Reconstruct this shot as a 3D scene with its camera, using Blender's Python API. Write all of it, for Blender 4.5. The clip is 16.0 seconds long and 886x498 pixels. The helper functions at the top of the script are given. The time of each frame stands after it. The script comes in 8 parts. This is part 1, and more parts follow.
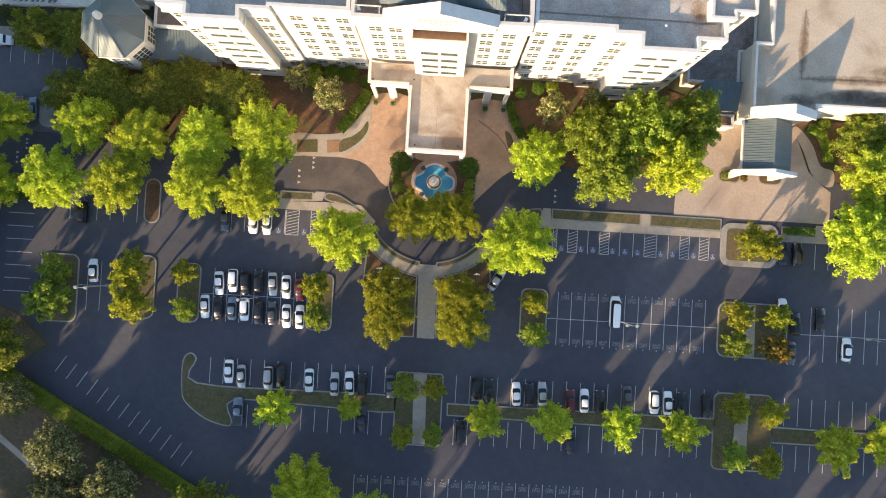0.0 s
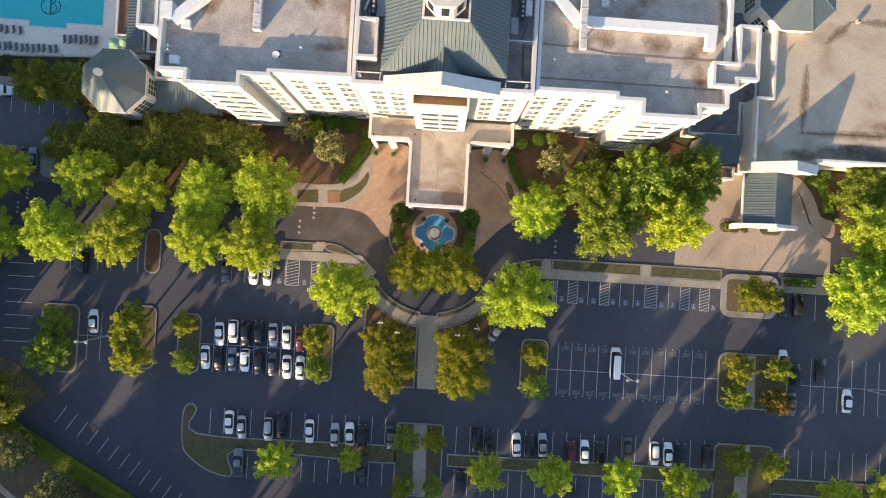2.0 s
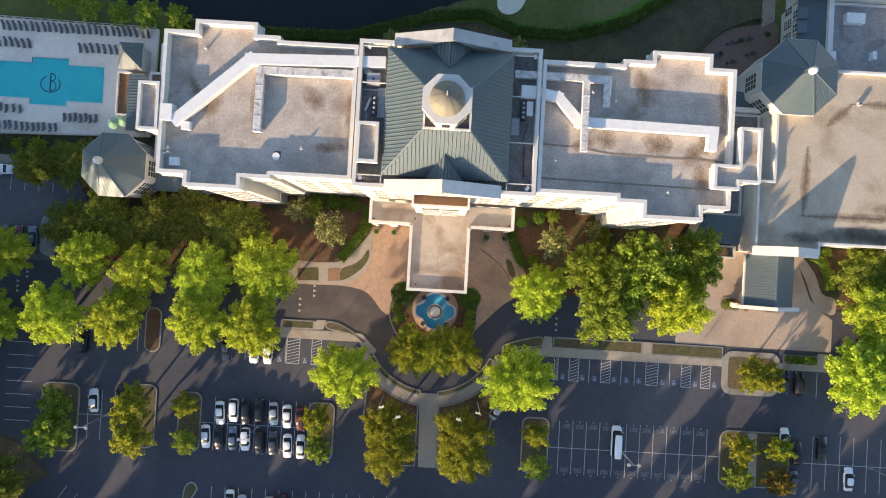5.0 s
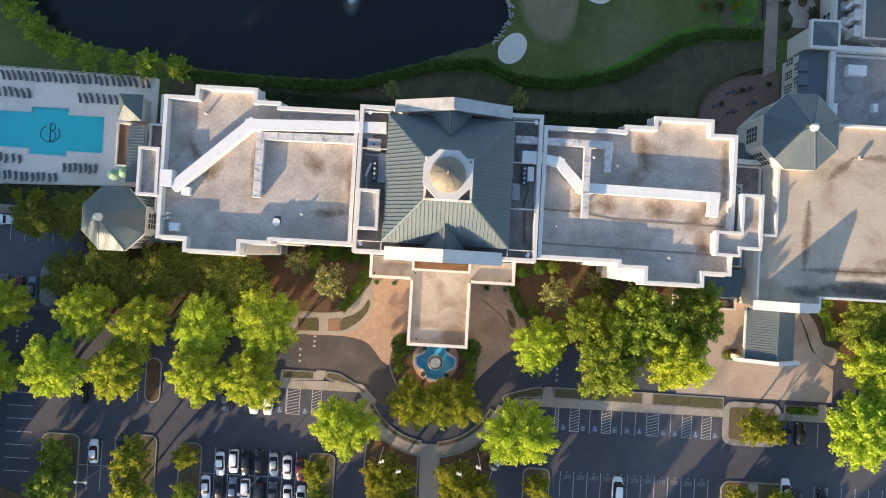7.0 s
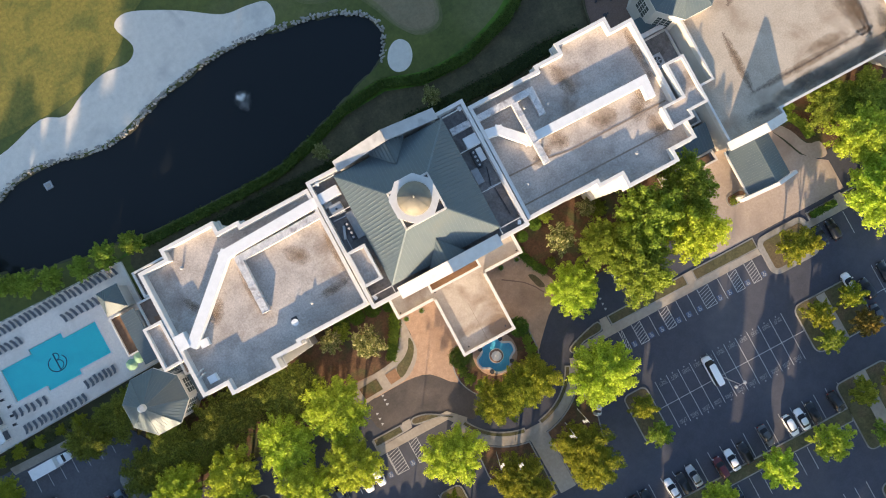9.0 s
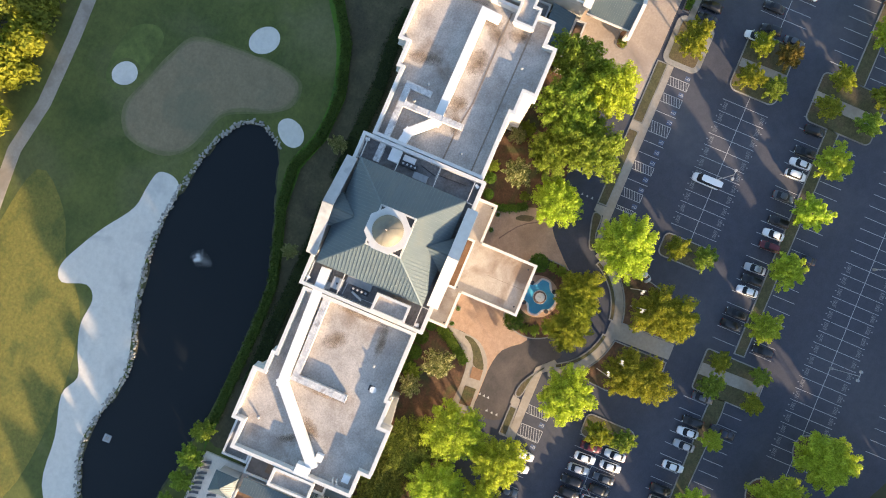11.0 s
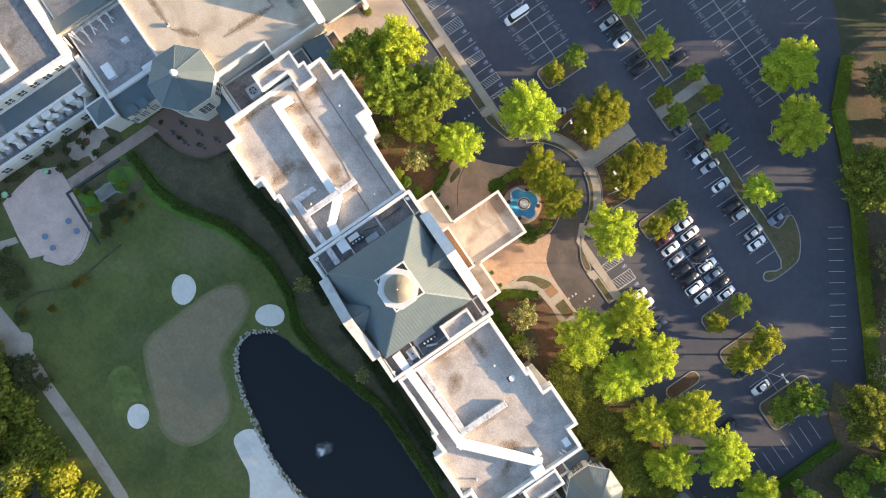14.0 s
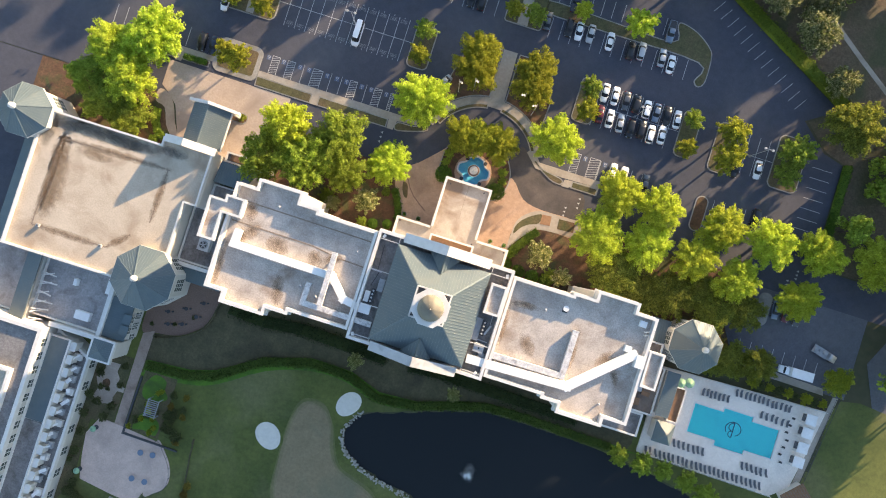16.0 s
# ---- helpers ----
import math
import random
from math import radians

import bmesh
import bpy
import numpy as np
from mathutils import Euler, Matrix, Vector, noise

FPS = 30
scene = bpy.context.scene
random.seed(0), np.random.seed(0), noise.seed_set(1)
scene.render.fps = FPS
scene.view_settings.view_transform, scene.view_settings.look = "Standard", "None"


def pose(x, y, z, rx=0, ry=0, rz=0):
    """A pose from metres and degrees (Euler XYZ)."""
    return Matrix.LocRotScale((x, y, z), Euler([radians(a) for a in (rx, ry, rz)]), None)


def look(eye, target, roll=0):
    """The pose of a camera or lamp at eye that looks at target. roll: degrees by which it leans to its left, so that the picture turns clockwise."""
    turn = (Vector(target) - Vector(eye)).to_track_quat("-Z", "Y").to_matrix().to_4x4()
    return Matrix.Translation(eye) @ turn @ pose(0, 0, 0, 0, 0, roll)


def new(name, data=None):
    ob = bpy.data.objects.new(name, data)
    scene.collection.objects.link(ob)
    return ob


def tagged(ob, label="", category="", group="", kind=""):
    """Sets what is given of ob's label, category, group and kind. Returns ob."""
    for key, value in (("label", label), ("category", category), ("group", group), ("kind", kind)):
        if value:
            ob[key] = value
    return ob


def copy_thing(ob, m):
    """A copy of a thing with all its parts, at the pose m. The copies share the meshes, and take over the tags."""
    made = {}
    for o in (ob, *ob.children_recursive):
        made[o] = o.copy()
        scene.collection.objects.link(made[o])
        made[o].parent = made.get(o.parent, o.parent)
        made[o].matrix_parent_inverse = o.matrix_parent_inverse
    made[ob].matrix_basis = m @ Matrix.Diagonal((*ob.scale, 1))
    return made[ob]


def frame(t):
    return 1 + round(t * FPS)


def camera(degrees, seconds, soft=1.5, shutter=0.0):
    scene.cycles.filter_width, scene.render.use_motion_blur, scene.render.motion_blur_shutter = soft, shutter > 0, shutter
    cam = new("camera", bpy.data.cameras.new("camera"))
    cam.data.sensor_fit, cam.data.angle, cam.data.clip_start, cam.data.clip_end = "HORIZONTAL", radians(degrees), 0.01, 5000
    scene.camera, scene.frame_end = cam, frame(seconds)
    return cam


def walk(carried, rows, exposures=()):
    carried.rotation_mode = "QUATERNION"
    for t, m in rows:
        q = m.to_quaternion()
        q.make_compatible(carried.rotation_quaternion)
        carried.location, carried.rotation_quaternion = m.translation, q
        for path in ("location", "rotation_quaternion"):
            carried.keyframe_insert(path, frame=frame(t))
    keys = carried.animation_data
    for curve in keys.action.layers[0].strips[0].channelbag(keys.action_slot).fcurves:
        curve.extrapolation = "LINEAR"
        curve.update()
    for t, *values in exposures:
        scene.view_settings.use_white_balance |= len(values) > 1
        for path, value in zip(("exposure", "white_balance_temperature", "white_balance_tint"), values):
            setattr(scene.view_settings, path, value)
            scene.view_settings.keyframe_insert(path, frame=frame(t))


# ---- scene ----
cam = camera(75.6, 16.0, soft=1.05)


def nadir(x, y, z, yaw):
    """The drone's camera, looking down with its small fixed tilt."""
    return pose(x, y, z, 0, 0, yaw) @ pose(0, 0, 0, 0.87, -0.17, 0)


PATH = [
    (0, -0.33, -1.61, 117.31, 3.32),
    (1, -0.69, 3.52, 117.42, 3.39),
    (2, -1.02, 8.75, 117.47, 3.38),
    (3, -1.36, 14.06, 117.51, 3.38),
    (4, -1.74, 19.43, 117.52, 3.35),
    (5.25, -2.14, 26.14, 117.51, 3.27),
    (6.5, -2.54, 32.84, 117.50, 3.19),
    (7, -2.75, 34.98, 117.48, 3.30),
    (7.3, -2.83, 35.67, 117.46, 3.25),
    (7.5, -2.88, 36.13, 117.45, 0.19),
    (8, -2.98, 37.00, 117.70, -9.34),
    (8.5, -3.04, 37.18, 119.13, -18.80),
    (9, -3.11, 37.11, 120.60, -28.30),
    (9.8, -3.11, 37.12, 123.38, -43.81),
    (10.7, -3.11, 37.12, 126.51, -61.25),
    (11.5, -3.11, 37.13, 129.30, -76.75),
    (12, -2.94, 37.15, 130.96, -86.27),
    (12.5, -2.77, 37.22, 132.60, -95.78),
    (13, -2.60, 37.30, 134.22, -105.33),
    (13.5, -2.44, 37.34, 135.83, -114.86),
    (14, -2.26, 37.24, 137.44, -124.33),
    (14.5, -2.09, 37.15, 139.08, -133.79),
    (15, -1.92, 37.11, 140.74, -143.26),
    (15.5, -1.76, 37.05, 142.41, -152.79),
    (16, -1.58, 36.91, 144.09, -162.39),
]
walk(cam, [(t, nadir(x, y, z, yaw)) for t, x, y, z, yaw in PATH], [(0, 1.58, 7000, 13), (1.5, 1.39, 6900, 13), (3.5, 1.26, 6750, 13), (7, 1.38, 6600, 13), (9, 1.45, 6600, 13), (11.5, 1.73, 6750, 13), (13.5, 1.83, 6850, 13), (16, 1.77, 6850, 13)])

# ---- light ----
SUN_AZ, SUN_EL = radians(214.5), radians(11.0)  # compass bearing of the sun (y is north), height
sun_way = Vector((math.sin(SUN_AZ) * math.cos(SUN_EL), math.cos(SUN_AZ) * math.cos(SUN_EL), math.sin(SUN_EL)))
world = bpy.data.worlds.new("world")
scene.world = world
world.use_nodes = True
sky = world.node_tree.nodes.new("ShaderNodeTexSky")
sky.sky_type, sky.sun_disc = "NISHITA", False
sky.sun_elevation, sky.sun_rotation = SUN_EL, SUN_AZ
sky.ozone_density, sky.dust_density = 1.9, 0.8
world.node_tree.links.new(sky.outputs[0], world.node_tree.nodes["Background"].inputs[0])
world.node_tree.nodes["Background"].inputs[1].default_value = 0.138
sun = new("sun", bpy.data.lights.new("sun", "SUN"))
sun.data.energy, sun.data.angle, sun.data.color = 4.6, radians(0.6), (1.0, 0.76, 0.49)
sun.matrix_world = look(sun_way * 300, (0, 0, 0))

# ---- materials ----
MATS = {}


def nodes_of(name, rough=0.9, metal=0.0):
    m = bpy.data.materials.new(name)
    m.use_nodes = True
    nt = m.node_tree
    b = nt.nodes["Principled BSDF"]
    b.inputs["Roughness"].default_value, b.inputs["Metallic"].default_value = rough, metal
    MATS[name] = m
    return m, nt, b


def surface(name, c1, c2, scale=1.0, rough=0.9, bump=0.2, stain=None, stain_scale=0.08, stain_at=(0.5, 0.7), metal=0.0, spread=0.25, vary=0.0, fine=None):
    """Two colours mixed by grain, stains of a third colour at a larger size, and fine relief."""
    m, nt, b = nodes_of(name, rough, metal)
    tc = nt.nodes.new("ShaderNodeTexCoord")
    n1 = nt.nodes.new("ShaderNodeTexNoise")
    n1.inputs["Scale"].default_value, n1.inputs["Detail"].default_value, n1.inputs["Roughness"].default_value = scale, 8, 0.65
    nt.links.new(tc.outputs["Object"], n1.inputs["Vector"])
    r1 = nt.nodes.new("ShaderNodeValToRGB")
    r1.color_ramp.elements[0].position, r1.color_ramp.elements[1].position = 0.5 - spread, 0.5 + spread
    r1.color_ramp.elements[0].color, r1.color_ramp.elements[1].color = (*c1, 1), (*c2, 1)
    nt.links.new(n1.outputs["Fac"], r1.inputs["Fac"])
    out = r1.outputs["Color"]
    if stain:
        n2 = nt.nodes.new("ShaderNodeTexNoise")
        n2.inputs["Scale"].default_value, n2.inputs["Detail"].default_value = stain_scale, 5
        n2.inputs["Distortion"].default_value = 0.6
        nt.links.new(tc.outputs["Object"], n2.inputs["Vector"])
        r2 = nt.nodes.new("ShaderNodeValToRGB")
        r2.color_ramp.elements[0].position, r2.color_ramp.elements[1].position = stain_at
        r2.color_ramp.elements[0].color, r2.color_ramp.elements[1].color = (0, 0, 0, 1), (0.85, 0.85, 0.85, 1)
        nt.links.new(n2.outputs["Fac"], r2.inputs["Fac"])
        mx = nt.nodes.new("ShaderNodeMixRGB")
        nt.links.new(r2.outputs["Color"], mx.inputs["Fac"])
        nt.links.new(out, mx.inputs["Color1"])
        mx.inputs["Color2"].default_value = (*stain, 1)
        out = mx.outputs["Color"]
    if fine:
        n3 = nt.nodes.new("ShaderNodeTexNoise")
        n3.inputs["Scale"].default_value, n3.inputs["Detail"].default_value, n3.inputs["Roughness"].default_value = fine[0], 4, 0.8
        nt.links.new(tc.outputs["Object"], n3.inputs["Vector"])
        m3 = nt.nodes.new("ShaderNodeMapRange")
        m3.inputs["From Min"].default_value, m3.inputs["From Max"].default_value = 0.3, 0.7
        m3.inputs["To Min"].default_value, m3.inputs["To Max"].default_value = 1 - fine[1], 1 + fine[1]
        nt.links.new(n3.outputs["Fac"], m3.inputs["Value"])
        h3 = nt.nodes.new("ShaderNodeHueSaturation")
        nt.links.new(m3.outputs["Result"], h3.inputs["Value"])
        nt.links.new(out, h3.inputs["Color"])
        out = h3.outputs["Color"]
    if vary:
        oi = nt.nodes.new("ShaderNodeObjectInfo")
        hs = nt.nodes.new("ShaderNodeHueSaturation")
        mr = nt.nodes.new("ShaderNodeMapRange")
        mr.inputs["To Min"].default_value, mr.inputs["To Max"].default_value = 1 - vary, 1 + vary
        nt.links.new(oi.outputs["Random"], mr.inputs["Value"])
        nt.links.new(mr.outputs["Result"], hs.inputs["Value"])
        nt.links.new(out, hs.inputs["Color"])
        out = hs.outputs["Color"]
    nt.links.new(out, b.inputs["Base Color"])
    if bump:
        bp = nt.nodes.new("ShaderNodeBump")
        bp.inputs["Strength"].default_value, bp.inputs["Distance"].default_value = bump, 0.05
        nt.links.new(n1.outputs["Fac"], bp.inputs["Height"])
        nt.links.new(bp.outputs["Normal"], b.inputs["Normal"])
    return m


def leafy(name, dark, mid, light, through_light=0.48):
    """Foliage: each clump of leaves has its own shade, and light passes through it."""
    m, nt, b = nodes_of(name, 0.75)
    g = nt.nodes.new("ShaderNodeNewGeometry")
    ramp = nt.nodes.new("ShaderNodeValToRGB")
    ramp.color_ramp.elements[0].color, ramp.color_ramp.elements[1].color = (*dark, 1), (*light, 1)
    e = ramp.color_ramp.elements.new(0.5)
    e.color = (*mid, 1)
    nt.links.new(g.outputs["Random Per Island"], ramp.inputs["Fac"])
    oi = nt.nodes.new("ShaderNodeObjectInfo")
    hs = nt.nodes.new("ShaderNodeHueSaturation")
    for key, lo, hi in (("Hue", 0.493, 0.512), ("Value", 0.9, 1.12)):
        mr = nt.nodes.new("ShaderNodeMapRange")
        mr.inputs["To Min"].default_value, mr.inputs["To Max"].default_value = lo, hi
        nt.links.new(oi.outputs["Random"], mr.inputs["Value"])
        nt.links.new(mr.outputs["Result"], hs.inputs[key])
    nt.links.new(ramp.outputs["Color"], hs.inputs["Color"])
    nt.links.new(hs.outputs["Color"], b.inputs["Base Color"])
    b.inputs["Specular IOR Level"].default_value = 0.25
    tr = nt.nodes.new("ShaderNodeBsdfTranslucent")
    nt.links.new(hs.outputs["Color"], tr.inputs["Color"])
    mix = nt.nodes.new("ShaderNodeMixShader")
    mix.inputs["Fac"].default_value = through_light
    nt.links.new(b.outputs[0], mix.inputs[1])
    nt.links.new(tr.outputs[0], mix.inputs[2])
    nt.links.new(mix.outputs[0], nt.nodes["Material Output"].inputs["Surface"])
    return m


def plain(name, c, rough=0.5, metal=0.0, coat=0.0):
    m, nt, b = nodes_of(name, rough, metal)
    b.inputs["Base Color"].default_value = (*c, 1)
    b.inputs["Coat Weight"].default_value = coat
    return m


asphalt = surface("asphalt", (0.050, 0.054, 0.072), (0.072, 0.075, 0.096), 3.0, 0.92, 0.25, (0.108, 0.106, 0.116), 0.035, (0.45, 0.78), fine=(0.5, 0.14))
old_asphalt = surface("drive_asphalt", (0.068, 0.059, 0.056), (0.105, 0.089, 0.082), 0.6, 0.92, 0.25, (0.14, 0.115, 0.10), 0.12, (0.5, 0.7), fine=(2.0, 0.15))
# paler asphalt copy; makes up in colour for skylight the west trees block
pale_asphalt = surface("asphalt_paler", (0.085, 0.088, 0.105), (0.125, 0.128, 0.145), 2.0, 0.92, 0.25, (0.15, 0.145, 0.15), 0.06, (0.45, 0.75), fine=(0.6, 0.14))
paint_white = surface("road_paint_white", (0.32, 0.32, 0.32), (0.60, 0.60, 0.59), 3.0, 0.8, 0.1)
paint_worn = surface("worn_road_paint", (0.15, 0.15, 0.155), (0.42, 0.42, 0.42), 4.0, 0.85, 0.1)
paint_blue = surface("road_paint_blue", (0.06, 0.085, 0.15), (0.10, 0.14, 0.23), 3.0, 0.8, 0.1)
kerb_mat = surface("kerb_concrete", (0.25, 0.24, 0.22), (0.38, 0.36, 0.33), 2.0, 0.9, 0.2, (0.17, 0.16, 0.14), 0.2)
walk_mat = surface("pavement_concrete", (0.33, 0.285, 0.235), (0.45, 0.395, 0.33), 1.5, 0.9, 0.2, (0.25, 0.21, 0.165), 0.15)
brick_mat = surface("brick_paving", (0.38, 0.24, 0.16), (0.53, 0.365, 0.255), 0.8, 0.85, 0.3, (0.30, 0.195, 0.135), 0.15, fine=(3.0, 0.15))
drive_mat = surface("drive_paving", (0.37, 0.29, 0.235), (0.51, 0.415, 0.34), 2.0, 0.88, 0.2, (0.30, 0.235, 0.19), 0.1)
mulch = surface("bark_mulch", (0.07, 0.036, 0.02), (0.19, 0.105, 0.058), 0.6, 0.95, 0.6, (0.07, 0.085, 0.03), 0.22, (0.5, 0.66), fine=(2.5, 0.4))
grass_dull = surface("dull_grass", (0.06, 0.062, 0.025), (0.13, 0.115, 0.053), 0.7, 0.95, 0.5, (0.15, 0.105, 0.06), 0.14, (0.48, 0.66), fine=(2.5, 0.4))
grass_golf = surface("golf_grass", (0.058, 0.080, 0.018), (0.134, 0.148, 0.036), 0.07, 0.95, 0.4, (0.185, 0.172, 0.082), 0.04, (0.5, 0.78), spread=0.2, fine=(0.9, 0.22))
# rough grass with low sunlight put into its yellow
grass_rough_sunlit = surface("sunlit_rough_golf_grass", (0.13, 0.135, 0.025), (0.25, 0.205, 0.045), 0.9, 0.95, 0.8, (0.09, 0.11, 0.025), 0.15, fine=(1.5, 0.3))
grass_pale = surface("pale_golf_grass", (0.088, 0.118, 0.026), (0.165, 0.19, 0.048), 0.3, 0.95, 0.4, (0.07, 0.092, 0.022), 0.15, (0.45, 0.65), fine=(0.9, 0.2))
def fringe_turf(name, t):
    """Turf between the lawn (0) and the putting green (1)."""
    mix = lambda a, b: tuple(p + (q - p) * t for p, q in zip(a, b))
    return surface(name, mix((0.07, 0.095, 0.03), (0.215, 0.165, 0.094)), mix((0.13, 0.15, 0.032), (0.28, 0.22, 0.13)), 0.3, 0.95, 0.15, mix((0.12, 0.125, 0.05), (0.18, 0.165, 0.10)), 0.08, fine=(1.2, 0.12))


grass_green = fringe_turf("putting_green_turf", 1.0)
fringes = [fringe_turf("green_fringe_turf", t) for t in (0.25, 0.5, 0.78)]
grass_bright = surface("fresh_turf", (0.055, 0.14, 0.012), (0.11, 0.22, 0.02), 0.9, 0.95, 0.4, (0.05, 0.09, 0.02), 0.25)
leaf_litter = surface("leaf_litter", (0.08, 0.058, 0.036), (0.17, 0.125, 0.08), 0.9, 0.95, 0.6, (0.07, 0.075, 0.033), 0.08, (0.45, 0.6), fine=(2.0, 0.3))
ground_mat = surface("ground_soil_and_grass", (0.035, 0.045, 0.018), (0.09, 0.085, 0.045), 0.25, 0.95, 0.6, (0.10, 0.075, 0.05), 0.03)
berm_mat = surface("mown_slope_grass", (0.06, 0.056, 0.027), (0.125, 0.105, 0.055), 0.35, 0.95, 0.5, (0.05, 0.042, 0.025), 0.1, fine=(1.5, 0.3))
sand = surface("bunker_sand", (0.62, 0.575, 0.50), (0.76, 0.71, 0.63), 0.8, 0.95, 0.3, (0.46, 0.43, 0.39), 0.12, (0.55, 0.75))
stucco = surface("white_stucco", (0.52, 0.495, 0.45), (0.61, 0.58, 0.535), 0.6, 0.85, 0.1, (0.50, 0.47, 0.42), 0.12, (0.55, 0.8))
trim_white = surface("white_trim_paint", (0.59, 0.57, 0.54), (0.70, 0.685, 0.655), 1.0, 0.7, 0.05, (0.56, 0.53, 0.48), 0.3, (0.6, 0.8))
roof_gravel = surface("gravel_roof", (0.31, 0.268, 0.235), (0.585, 0.525, 0.47), 0.22, 0.95, 0.8, (0.20, 0.135, 0.09), 0.13, (0.52, 0.74), spread=0.22, fine=(3.0, 0.27))
annex_roof_mat = surface("pale_gravel_roof", (0.445, 0.372, 0.288), (0.57, 0.487, 0.388), 0.25, 0.95, 0.6, (0.31, 0.225, 0.155), 0.12, (0.48, 0.74), fine=(3.0, 0.2))
roof_dirt = surface("dark_roof_dirt", (0.17, 0.13, 0.10), (0.34, 0.27, 0.21), 1.5, 0.95, 0.4)
coping_grey = surface("grey_coping", (0.40, 0.40, 0.40), (0.52, 0.52, 0.51), 0.8, 0.8, 0.1, (0.3, 0.3, 0.3), 0.3)
canopy_roof_mat = surface("stained_flat_roof", (0.36, 0.30, 0.245), (0.52, 0.455, 0.385), 0.35, 0.95, 0.3, (0.21, 0.135, 0.085), 0.16, (0.5, 0.68), fine=(3.4, 0.14))
membrane = surface("grey_roof_membrane", (0.15, 0.145, 0.145), (0.25, 0.24, 0.235), 0.8, 0.85, 0.1, (0.10, 0.088, 0.08), 0.25, (0.48, 0.7), fine=(2.0, 0.3))
pale_membrane = surface("pale_roof_membrane", (0.27, 0.26, 0.26), (0.38, 0.365, 0.36), 0.8, 0.85, 0.1, (0.18, 0.165, 0.155), 0.25, (0.48, 0.7), fine=(2.0, 0.2))
teal = surface("teal_standing_seam_metal", (0.088, 0.126, 0.143), (0.124, 0.158, 0.168), 0.5, 0.55, 0.05, (0.14, 0.16, 0.155), 0.2, (0.5, 0.8), metal=0.12)
teal_rib = surface("teal_seam", (0.098, 0.138, 0.154), (0.15, 0.186, 0.195), 0.8, 0.5, 0.0, metal=0.12)
duct_metal = surface("white_coated_duct", (0.72, 0.72, 0.71), (0.82, 0.82, 0.81), 1.2, 0.6, 0.05, (0.6, 0.6, 0.59), 0.35, (0.6, 0.8))
duct_patched = surface("patched_foil_duct", (0.44, 0.43, 0.425), (0.74, 0.72, 0.70), 1.3, 0.6, 0.2, (0.33, 0.30, 0.285), 1.1, (0.54, 0.7), spread=0.2, fine=(4.0, 0.18))
machine_grey = surface("grey_machine_paint", (0.28, 0.29, 0.30), (0.42, 0.43, 0.44), 1.5, 0.55, 0.05)
dark_metal = surface("dark_metal", (0.03, 0.03, 0.033), (0.06, 0.06, 0.065), 2.0, 0.5, 0.05)
pole_metal = surface("galvanised_metal", (0.45, 0.46, 0.47), (0.6, 0.6, 0.6), 3.0, 0.4, 0.05, metal=0.6)
glass_dark = plain("dark_window_glass", (0.016, 0.018, 0.022), 0.3)
MATS["dark_window_glass"].node_tree.nodes["Principled BSDF"].inputs["Specular IOR Level"].default_value = 0.3
glass_window = plain("grey_window_glass", (0.05, 0.066, 0.062), 0.45)
MATS["grey_window_glass"].node_tree.nodes["Principled BSDF"].inputs["Specular IOR Level"].default_value = 0.2
sign_metal = surface("weathered_gold_sign", (0.42, 0.34, 0.22), (0.52, 0.44, 0.3), 2.0, 0.6, 0.0)
fount_tile = surface("fountain_tile_blue", (0.07, 0.42, 0.66), (0.10, 0.50, 0.74), 0.6, 0.4, 0.0, (0.06, 0.38, 0.6), 0.4)
court_deck = surface("brown_court_deck", (0.13, 0.10, 0.08), (0.22, 0.17, 0.14), 1.0, 0.9, 0.2, (0.09, 0.08, 0.07), 0.4)
glass_dome = surface("smoky_dome_panels", (0.17, 0.155, 0.12), (0.24, 0.22, 0.17), 0.7, 0.65, 0.0)
terracotta = surface("terracotta_soil", (0.24, 0.13, 0.07), (0.36, 0.21, 0.12), 2.0, 0.9, 0.3)
deck_mat = surface("pool_deck_concrete", (0.72, 0.645, 0.565), (0.83, 0.755, 0.67), 1.2, 0.85, 0.1, (0.62, 0.55, 0.475), 0.15, fine=(2.5, 0.1))
terrace_mat = surface("pink_terrace_paving", (0.53, 0.385, 0.32), (0.67, 0.51, 0.43), 0.6, 0.9, 0.15, (0.45, 0.335, 0.28), 0.12, fine=(3.0, 0.12))
patio_mat = surface("dark_brick_patio", (0.17, 0.105, 0.078), (0.27, 0.175, 0.135), 3.0, 0.9, 0.3)
garden_brick = surface("worn_garden_brick", (0.30, 0.215, 0.17), (0.42, 0.315, 0.255), 0.8, 0.9, 0.2, (0.22, 0.155, 0.12), 0.25, fine=(3.0, 0.15))
pool_tile = surface("pool_plaster_blue", (0.03, 0.80, 0.84), (0.05, 0.87, 0.90), 0.6, 0.4, 0.0, (0.03, 0.74, 0.80), 0.3)
tile_navy = plain("navy_pool_tile", (0.012, 0.07, 0.14), 0.4)
rock_mat = surface("shore_rock", (0.24, 0.225, 0.20), (0.52, 0.49, 0.44), 1.2, 0.9, 0.5, vary=0.25)
bark = surface("tree_bark", (0.07, 0.05, 0.035), (0.15, 0.115, 0.085), 3.0, 0.95, 0.6)
wood_brown = surface("brown_timber", (0.14, 0.075, 0.04), (0.24, 0.14, 0.08), 2.0, 0.8, 0.2)
cushion = surface("dark_grey_sling", (0.06, 0.065, 0.075), (0.13, 0.135, 0.15), 3.0, 0.8, 0.1)
canvas_white = surface("white_canvas", (0.66, 0.66, 0.66), (0.78, 0.78, 0.78), 1.5, 0.8, 0.05)
canvas_green = surface("green_canvas", (0.2, 0.36, 0.22), (0.3, 0.47, 0.3), 1.5, 0.8, 0.05)
